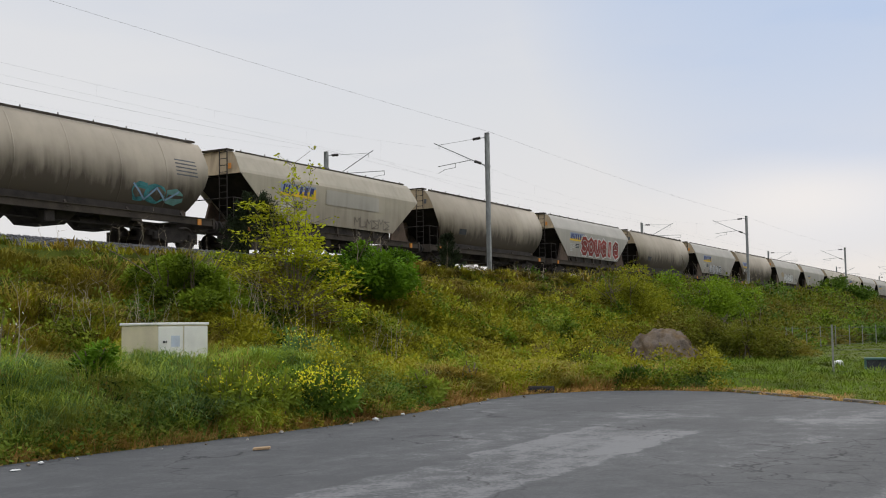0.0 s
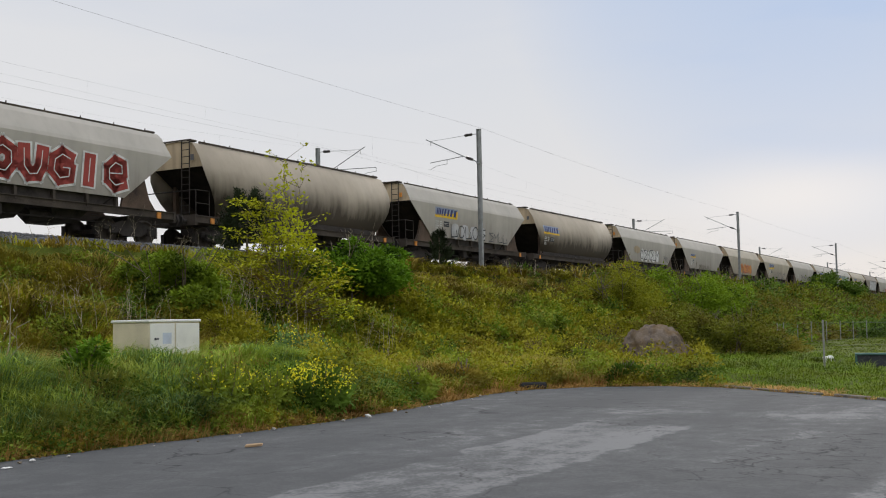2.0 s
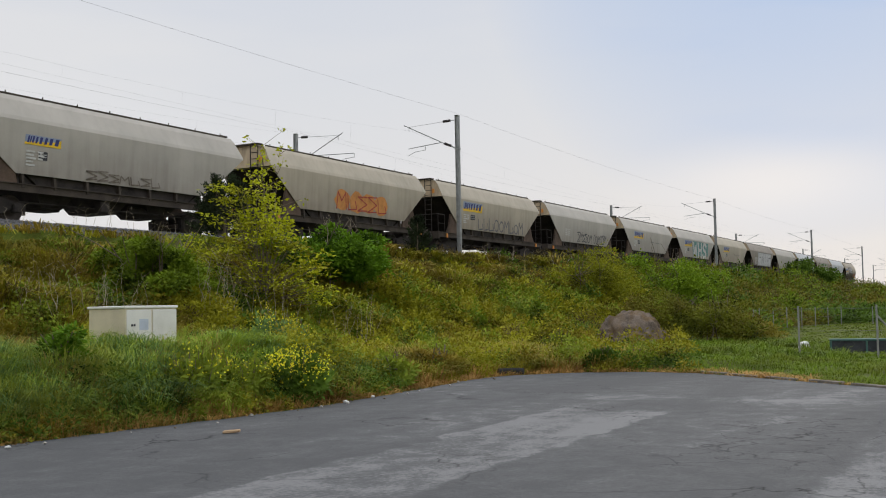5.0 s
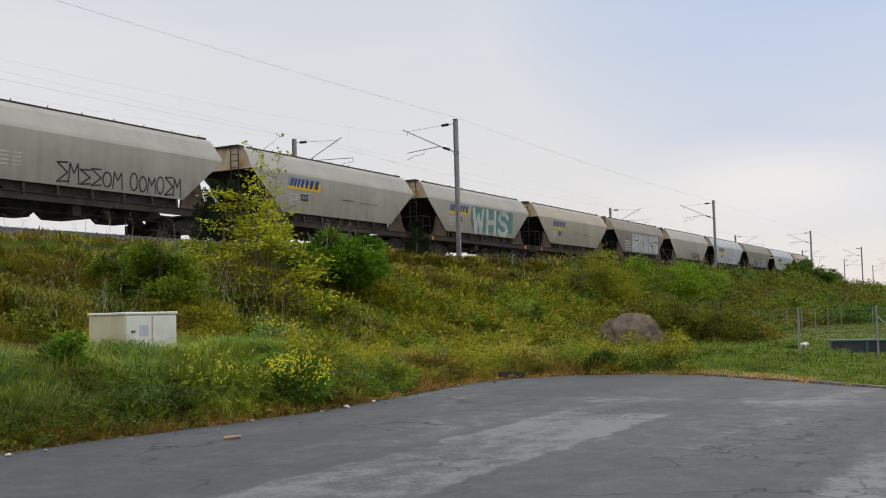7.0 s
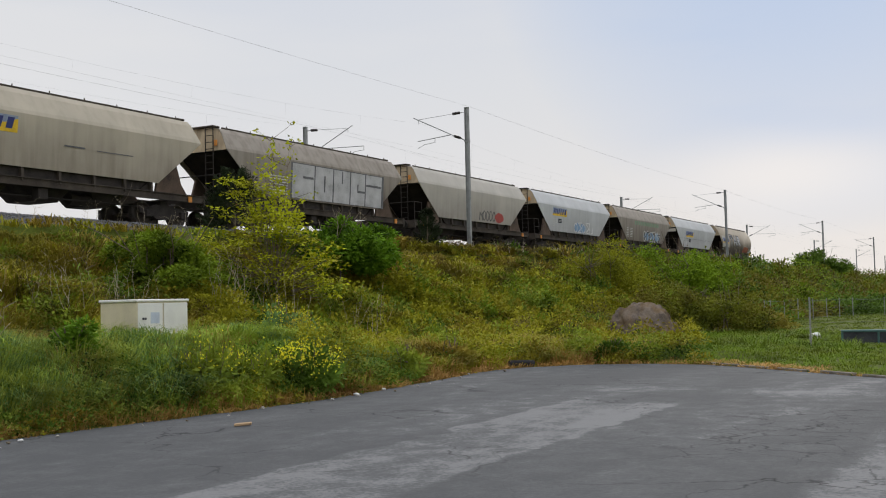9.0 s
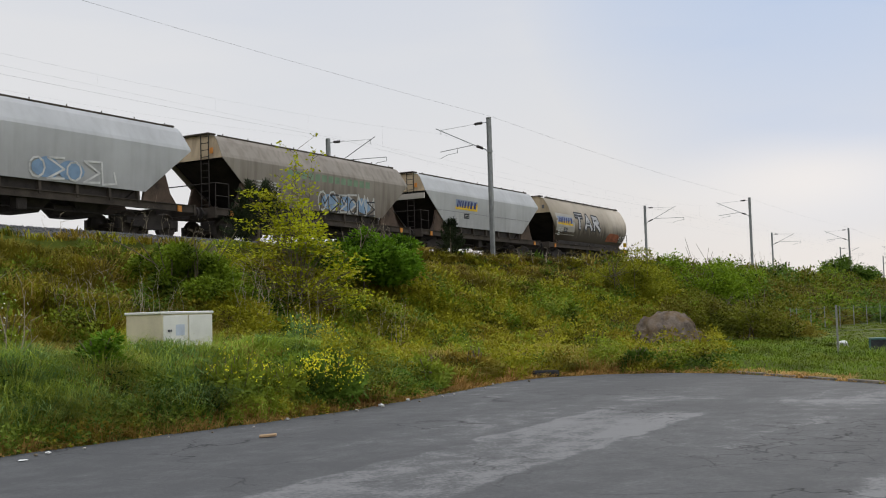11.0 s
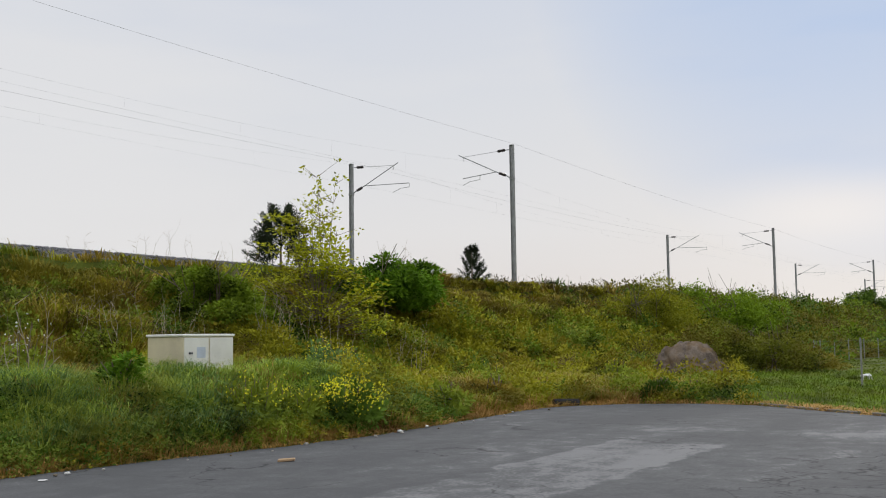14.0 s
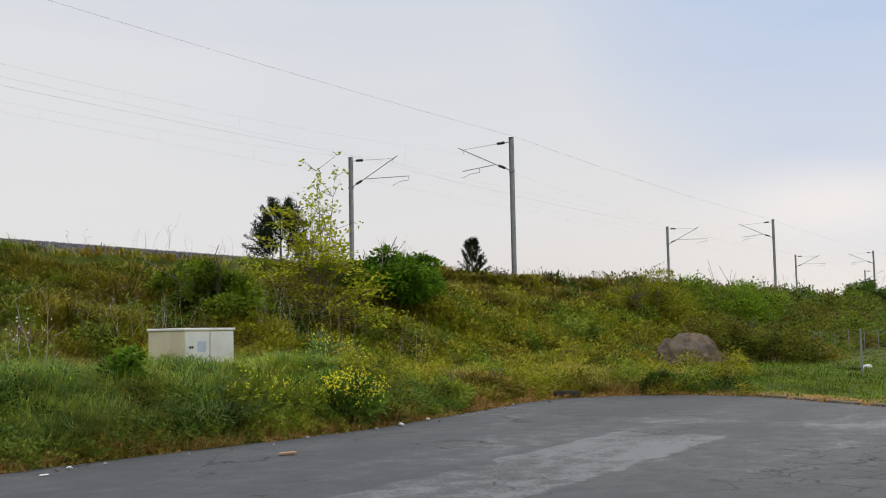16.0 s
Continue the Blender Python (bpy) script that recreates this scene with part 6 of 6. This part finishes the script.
def conifer(x, y, w, h, n, seed, label):
    r_ = random.Random(seed)
    z = float(height(np.array(x), np.array(y)))
    ob = thing("juniper", pose(x, y, z), label, "shrub", "dark conifers on the crest")
    part("trunk", rod(bmesh.new(), (0, 0, -0.1), (0, 0, h * 0.9), 0.05, 0.015, 7), M_BARK, ob)
    cs, ds = [], []
    for _ in range(n // 60):
        u, a = r_.random() ** 0.8, r_.uniform(0, 6.283)
        rad = w / 2 * (1 - u * 0.75) * r_.uniform(0.5, 1.0)
        b0 = Vector((math.cos(a) * rad * 0.6, math.sin(a) * rad * 0.6, h * u * 0.86))
        tip = b0 + Vector((math.cos(a) * rad * 0.5, math.sin(a) * rad * 0.5, h * 0.17))
        for _ in range(60):
            cs.append(b0.lerp(tip, r_.random()) + Vector((r_.gauss(0, .035), r_.gauss(0, .035), r_.gauss(0, .035))))
            ds.append((math.cos(a) * 0.5 + r_.gauss(0, 0.5), math.sin(a) * 0.5 + r_.gauss(0, 0.5), 0.9 + r_.gauss(0, 0.4)))
    v, f = leaf_quads(np.array([tuple(p) for p in cs]), np.array(ds), rng.uniform(0.06, 0.13, len(cs)), 0.28)
    soup("crown", v, f, L_CONIFER, ob)


conifer(29.8, 24.9, 3.3, 2.35, 13000, 3, "dark ragged conifer shrub on the embankment crest")
conifer(43.8, 25.0, 1.75, 1.85, 5600, 5, "small dark upright conifer on the embankment crest")
conifer(52.5, 25.0, 0.6, 0.5, 900, 8, "small dark round shrub on the embankment crest")
bush("bush", 31.1, 21.6, 4.4, 2.9, L_BRIGHT, 20000, 0.12, "dense bright green leafy bush on the slope", seed=4, blobs=12)
bush("bush", 21.3, 20.3, 3.0, 2.15, L_MID, 15000, 0.085, "dense dark green bush on the slope", seed=6, blobs=12)
bush("bush", 23.0, 21.6, 1.7, 1.5, L_WEED, 5000, 0.085, "mid-green bush beside the slender young tree", seed=7)
bush("bush", 54.6, 20.3, 5.0, 3.2, L_YBUSH, 16000, 0.10, "broad yellow-green willow bush on the slope", seed=8, blobs=16, width=0.3)
bush("bush", 66.5, 19.6, 7.0, 4.4, L_SPRING, 18000, 0.12, "broad green bush on the slope", seed=9, blobs=16)
bush("bush", 62, 22.6, 3.4, 1.5, L_GREENB, 6000, 0.12, "green bush near the embankment crest", seed=15)
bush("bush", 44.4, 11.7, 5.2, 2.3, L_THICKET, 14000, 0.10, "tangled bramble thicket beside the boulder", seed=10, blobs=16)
bush("bush", 47.5, 10.6, 3.0, 1.3, L_OLIVE, 5000, 0.10, "low brownish bramble beside the grass field", seed=11)
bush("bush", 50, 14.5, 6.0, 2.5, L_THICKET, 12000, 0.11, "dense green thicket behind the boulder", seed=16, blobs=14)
bush("bush", 12.0, 13.2, 0.8, 0.66, L_BRIGHT, 2200, 0.075, "small vivid green leafy shrub in the grass", seed=13)
bush("bush", 19.0, 11.5, 0.95, 0.62, L_WEED, 2600, 0.08, "rounded green weed bush at the tarmac edge", seed=14)
bush("bush", 25.9, 9.5, 0.75, 0.5, L_DARK, 1800, 0.07, "dark green weed bush at the tarmac edge", seed=17)
bush("bush", 26.7, 8.8, 0.8, 0.3, L_MID, 1500, 0.07, "low green weed at the tarmac edge", seed=18)
bush("bush", 21.8, 12.0, 1.2, 0.7, L_OLIVE, 2600, 0.08, "olive weed bush near the tarmac edge", seed=19)
bush("bush", 150, 25.5, 7, 4.2, L_DARK, 7000, 0.26, "dark round-topped bush on the distant crest", seed=20)
bush("bush", 168, 25.8, 6, 3.2, L_DARK, 5000, 0.26, "dark bush on the distant crest", seed=21)


def mustard(x, y, w, h, nleaf, nflow, leaf, label, seed, petal=None, note="small yellow flowers", group="yellow mustard plants", name="mustard_plant"):
    """Leafy stems topped with clusters of small yellow flowers."""
    r_ = random.Random(seed)
    z = float(height(np.array(x), np.array(y)))
    ob = thing(name, pose(x, y, z), label, "flowering plant", group)
    tops = []
    for _ in range(26):
        a, rr = r_.uniform(0, 6.283), w / 2 * math.sqrt(r_.random())
        t = Vector((math.cos(a) * rr, math.sin(a) * rr, h * r_.uniform(0.62, 1.0) * (1 - 0.3 * (rr / (w / 2)) ** 2)))
        part("stem", rod(bmesh.new(), (t.x * 0.5, t.y * 0.5, -0.05), t, 0.008, 0.004, 4), M_BARK, ob)
        tops.append(t)
    c, d = crown_points([(t.x * 0.85, t.y * 0.85, t.z * 0.45, w * 0.13, w * 0.13, t.z * 0.42) for t in tops], nleaf, 0.2)
    v, f = leaf_quads(c, d + rng.normal(0, 0.5, d.shape), rng.uniform(0.08, 0.18, len(c)), 0.45)
    soup("leaves", v, f, leaf, ob)
    c = np.array([tuple(tops[r_.randrange(len(tops))] + Vector((r_.gauss(0, 0.08), r_.gauss(0, 0.08), r_.gauss(-0.10, 0.12)))) for _ in range(nflow)])
    cc = np.repeat(c, 4, 0)
    v, f = leaf_quads(cc, rng.normal(0, 1, cc.shape) + np.array([[0, 0, 0.4]]), rng.uniform(0.016, 0.029, len(cc)), 0.9)
    tagged(soup("blossom", v, f, petal or L_FLOWER, ob), note)


mustard(15.2, 11.2, 1.3, 1.0, 3000, 760, L_DARK, "yellow-flowering mustard plant at the tarmac edge", 1)
mustard(14.2, 11.5, 0.9, 0.8, 1500, 130, L_WEED, "sparsely flowering mustard plant at the tarmac edge", 2)
mustard(13.3, 11.75, 1.0, 0.8, 1500, 150, L_WEED, "sparsely flowering mustard plant at the tarmac edge", 3)
mustard(19.4, 15.0, 1.4, 1.5, 4600, 260, L_BLUEGREEN, "bluish-leaved plant with pale yellow flower heads", 4)
mustard(20.3, 14.9, 0.9, 1.3, 1000, 90, L_BLUEGREEN, "bluish-leaved plant with pale yellow flower heads", 5)
mustard(33.8, 13.9, 1.3, 0.9, 1000, 60, L_WEED, "weedy plant with a few yellow flowers", 6)
mustard(28.0, 15.2, 1.0, 0.8, 700, 22, L_WEED, "weedy plant with a few yellow flowers", 7)

mustard(11.4, 15.1, 1.3, 1.25, 500, 40, L_WEED, "weedy plant with small white flower heads", 8, L_WHITEF, "small white flowers", "white-flowered weeds", "white_weed")


def dead_stalks(x, y, w, h, n, seed, label, r=0.008):
    r_ = random.Random(seed)
    z = float(height(np.array(x), np.array(y)))
    ob = thing("dead_stalks", pose(x, y, z), label, "dead plant", "dead stalks")
    for _ in range(n):
        p = Vector((r_.uniform(-.5, .5) * w, r_.uniform(-.5, .5) * w, -0.05))
        hh = h * r_.uniform(0.5, 1.0)
        dx, dy = r_.gauss(0, 0.055), r_.gauss(0, 0.055)
        pts, twigs = [p], []
        for k in range(5):
            p = p + Vector((dx + r_.gauss(0, 0.04), dy + r_.gauss(0, 0.04), hh / 5))
            pts.append(p)
            if k > 1 and r_.random() < 0.8:
                twigs.append((p, p + Vector((r_.gauss(0, 0.12), r_.gauss(0, 0.12), hh * 0.12))))
        rings = [[q + Vector((math.cos(a), math.sin(a), 0)) * r * (1 - 0.16 * k) for a in (0, 1.57, 3.14, 4.71)] for k, q in enumerate(pts)]
        st = part("stalk", loft(bmesh.new(), rings, closed=True), M_DEAD, ob)
        for a, b2 in twigs:
            part("twig", rod(bmesh.new(), a, b2, r * 0.45, r * 0.2, 4), M_DEAD, st)


dead_stalks(10.9, 14.2, 0.7, 1.5, 5, 1, "bleached dead branching stalks in the grass", 0.016)
dead_stalks(10.4, 14.6, 0.9, 1.3, 8, 2, "bleached dead stalks in the grass")
dead_stalks(16.3, 18.4, 2.6, 1.3, 30, 3, "thicket of thin dead stalks on the slope")
dead_stalks(18.2, 18.6, 1.6, 1.2, 12, 4, "thin dead stalks behind the cabinet")
dead_stalks(22.3, 18.9, 1.1, 2.0, 14, 5, "pale bare stalks beside the slender young tree", 0.012)
dead_stalks(24.0, 18.6, 1.3, 1.8, 12, 6, "pale bare stalks beside the slender young tree", 0.010)
dead_stalks(26.8, 17.8, 2.4, 1.5, 20, 7, "dry stalks among brambles")
dead_stalks(24.3, 25.0, 1.6, 1.3, 10, 8, "bare twigs on the embankment crest", 0.007)
dead_stalks(27.0, 25.1, 1.3, 0.9, 8, 9, "bare twigs on the embankment crest", 0.007)
dead_stalks(37.5, 25.0, 2.0, 1.6, 18, 10, "bare twigs on the embankment crest", 0.012)
dead_stalks(50.5, 25.0, 4.0, 0.8, 16, 11, "dry weeds on the embankment crest", 0.012)
dead_stalks(60.0, 25.0, 5.0, 0.9, 14, 12, "dry weeds on the embankment crest", 0.014)
dead_stalks(92.0, 25.0, 6.0, 2.2, 16, 13, "bare twigs on the distant crest", 0.02)
dead_stalks(101.0, 25.0, 6.0, 2.2, 16, 14, "bare twigs on the distant crest", 0.02)
dead_stalks(21.0, 25.4, 0.5, 0.9, 3, 15, "bare twigs on the embankment crest", 0.01)

# ---- smaller things ----
# electrical cabinet in the grass
cab = thing("utility_cabinet", pose(14.14, 14.08, 0.62, 0, 0, -6), "cream utility cabinet with two white doors, half sunk in grass", "cabinet")
CW, CD, CH = 1.18, 1.02, 1.16
part("body", one_box(0, CW, 0, CD, 0, CH - 0.05, bevel=0.012), M_CABINET, cab)
part("lid", one_box(-0.025, CW + 0.025, -0.025, CD + 0.025, CH - 0.05, CH, bevel=0.012), M_CABDOOR, cab, "flat overhanging lid")
for i in (0, 1):
    dr = part("door", one_box(0.02 + i * CW / 2, CW / 2 - 0.012 + i * CW / 2, -0.016, -0.001, 0.08, CH - 0.07, bevel=0.004), M_CABDOOR, cab, "white door leaf")
    if i == 0:
        part("notice", one_box(0.30, 0.50, -0.0195, -0.0165, 0.72, 0.92), M_NOTICE, dr, "small pale blue notice")
        part("handle", one_box(0.11, 0.15, -0.04, -0.0165, 0.79, 0.83, bevel=0.006), M_BLACK, dr, "black latch")
        part("handle", one_box(0.17, 0.20, -0.035, -0.0165, 0.79, 0.83, bevel=0.006), M_BLACK, dr, "black latch")
part("plinth", one_box(0.05, CW - 0.05, 0.05, CD - 0.05, -0.5, -0.001), M_CONC, cab, "concrete plinth")

# boulder
bm = bmesh.new()
bmesh.ops.create_icosphere(bm, subdivisions=5, radius=1.0)
for v in bm.verts:
    p = v.co.normalized()
    n = 0.20 * noise.noise(p * 1.6 + Vector((3, 1, 7))) + 0.08 * noise.noise(p * 4.2) - 0.12 * abs(noise.noise(p * 5)) + 0.07 * noise.noise(p * 14) + 0.035 * noise.noise(p * 35)
    q = p * (1 + n)
    v.co = Vector((q.x * 1.25, q.y * 1.58 + 0.25 * max(0, q.z), q.z * (1.5 if q.z > 0 else 0.6)))
tagged(mesh_ob("boulder", bm, M_ROCK, smooth=True), "large rough brown-grey granite boulder in the grass", "rock").matrix_basis = pose(42.6, 14.1, -0.1, 0, 0, 10)

# fence
posts = [(33.8, 6.05), (33.5, 3.8), (33.1, 1.5), (32.7, -0.8)]
far_posts = [(57.6, 12.6), (60.5, 12.9), (64.2, 12.9), (67.2, 12.7), (70.4, 12.4), (73.6, 12.1), (76.8, 11.8), (80, 11.4), (80.6, 9.4), (81.2, 7.4), (81.8, 5.4), (82.4, 3.4)]


def fence_run(pts, hgt, lean_at=()):
    ob = thing("wire_fence", pose(0, 0, 0), "wire mesh fence on grey concrete posts round the grass field", "fence", "fences")
    tops = []
    for i, (x, y) in enumerate(pts):
        z = float(height(np.array(x), np.array(y)))
        bm = bmesh.new()
        box(bm, -0.026, 0.026, -0.026, 0.026, -0.3, hgt, bevel=0.005)
        p = part("fence_post", bm, M_GALVF, ob)
        p.matrix_basis = pose(x, y, z, 0, 0, 15)
        if i in lean_at:
            part("brace", rod(bmesh.new(), (x, y, z + hgt * 0.8), (x + 0.25, y - 1.0, z - 0.05), 0.028, seg=6), M_GALVF, ob, "slanting brace post")
        tops.append(Vector((x, y, z)))
    for k in range(3):
        bm = bmesh.new()
        for a, b2 in zip(tops, tops[1:]):
            rod(bm, a + Vector((-0.06, 0, 0.1 + k * (hgt - 0.2) / 2)), b2 + Vector((-0.06, 0, 0.1 + k * (hgt - 0.2) / 2)), 0.004, seg=4)
        part("line_wire", bm, M_FWIRE, ob)
    v, f = [], []
    for a, b2 in zip(tops, tops[1:]):
        ln = (b2 - a).length
        n = int(ln / 0.3)
        for i in range(-4, n):
            for sgn in (1, -1):
                s0 = i * 0.3 if sgn > 0 else i * 0.3 + 1.0
                s1 = s0 + sgn * (hgt - 0.2)
                z0, z1 = 0.1, hgt - 0.1
                t0, t1 = s0 / ln, s1 / ln
                if min(t0, t1) < 0 or max(t0, t1) > 1:
                    continue
                p, q = a.lerp(b2, t0) + Vector((-0.06, 0, z0)), a.lerp(b2, t1) + Vector((-0.06, 0, z1))
                k = len(v)
                v += [p, p + Vector((0.002, 0, 0.003)), q + Vector((0.002, 0, 0.003)), q]
                f.append((k, k + 1, k + 2, k + 3))
    tagged(soup("wire_mesh", [tuple(p) for p in v], f, M_FWIRE, ob), kind="stuff")


fence_run(posts, 1.5, (1,))
fence_run(far_posts, 1.3, (0,))

# low teal-framed trough beyond the fence
tr = thing("planter_trough", pose(35.4, 5.42, 0.0, 0, 0, -81), "low dark trough with a teal painted frame on the grass", "trough")
bm = bmesh.new()
box(bm, 0, 3.2, 0, 0.6, 0.40, 0.46, bevel=0.01)
part("rim", bm, M_DGREEN, tr, "teal painted rim")
for i in range(4):
    part("upright", one_box(i * 1.05, i * 1.05 + 0.06, -0.01, 0.61, -0.02, 0.40, bevel=0.01), M_DGREEN, tr)
for i in range(3):
    part("panel", one_box(0.061 + i * 1.05, 1.049 + i * 1.05, 0.04, 0.06, 0.05, 0.399), M_BLACK, tr, "dark side panel")
part("floor_board", one_box(0.05, 3.15, 0.061, 0.56, 0.02, 0.05), M_BLACK, tr)

# litter on and beside the tarmac


def scrap(name, x, y, s, mat, label, seed, flatness=0.5, cat="litter"):
    bm = bmesh.new()
    bmesh.ops.create_icosphere(bm, subdivisions=2, radius=s)
    for v in bm.verts:
        v.co *= 1 + 0.5 * noise.noise(v.co / s * 1.7 + Vector((seed, 0, 0)))
        v.co.z *= flatness
    lo = min(v.co.z for v in bm.verts)
    for v in bm.verts:
        v.co.z -= lo
    z = max(0.012, float(height(np.array(x), np.array(y))) - 0.03)
    tagged(mesh_ob(name, bm, mat), label, cat).matrix_basis = pose(x, y, z, 0, 0, seed * 40)


scrap("crumpled_wrapper", 8.82, 11.75, 0.055, M_LITTER, "crumpled white wrapper in the grass edge", 1)
scrap("crumpled_wrapper", 15.76, 10.5, 0.05, M_LITTER, "crumpled white paper on the tarmac edge", 2)
scrap("crumpled_wrapper", 16.86, 10.62, 0.045, M_LITTER, "crumpled white paper on the tarmac edge", 3)
scrap("crumpled_wrapper", 9.05, 10.95, 0.035, M_LITTER, "scrap of white paper on the tarmac", 4)
scrap("paper_scrap", 8.5, 10.72, 0.06, M_LITTER, "flat scrap of pale paper on the tarmac", 5, 0.15)
scrap("plastic_bag", 38.3, 6.7, 0.2, M_LITTER, "white plastic bag on the grass", 6, 0.7)
for i in range(16):
    x, y = 9 + i * 0.85 + random.uniform(-.3, .3), 0
    y = float(np.interp(x, [p[0] for p in EDGE[3:11]], [p[1] for p in EDGE[3:11]])) - random.uniform(0.02, 0.5)
    scrap("stone", x, y, random.uniform(0.015, 0.035), M_CONC if i % 3 else M_BARK, "small loose stone near the tarmac edge", i + 7, 0.6, "stone")
# piece of old tyre, plank offcut
bm = bmesh.new()
rings = []
for i in range(13):
    a = -1.1 + i / 12 * 2.2
    ring = []
    for k in range(10):
        b2 = k / 10 * 6.283
        ring.append(((0.62 + 0.09 * math.cos(b2)) * math.sin(a) * 0.52, (0.62 + 0.09 * math.cos(b2)) * math.cos(a) * 0.3 - 0.15, 0.085 + 0.08 * math.sin(b2)))
    rings.append(ring)
loft(bm, rings, closed=True)
tagged(mesh_ob("tyre_piece", bm, M_RUBBER, smooth=True), "torn piece of black tyre at the tarmac edge", "tyre").matrix_basis = pose(23.6, 10.95, 0.012, 0, 0, -62)
bm = bmesh.new()
box(bm, -0.115, 0.115, -0.045, 0.045, 0, 0.035, bevel=0.008)
for v in bm.verts:
    v.co.z += 0.006 * noise.noise(v.co * 20) + (0.012 if v.co.x > 0 else 0)
    v.co.y += 0.02 * noise.noise(v.co * 9)
tagged(mesh_ob("wood_offcut", bm, M_WOOD), "short weathered wooden offcut lying on the tarmac", "wood").matrix_basis = pose(11.33, 9.37, 0.014, 0, 0, -58)


# ---- what moves ----
def motions():
    for k, w in WAGONS:
        x = start_x(k)
        walk(w, [(t, pose(x - SPEED * t, Y_NEAR, RAIL_Z)) for t in (0, 4, 8, 12, 16)])


motions()
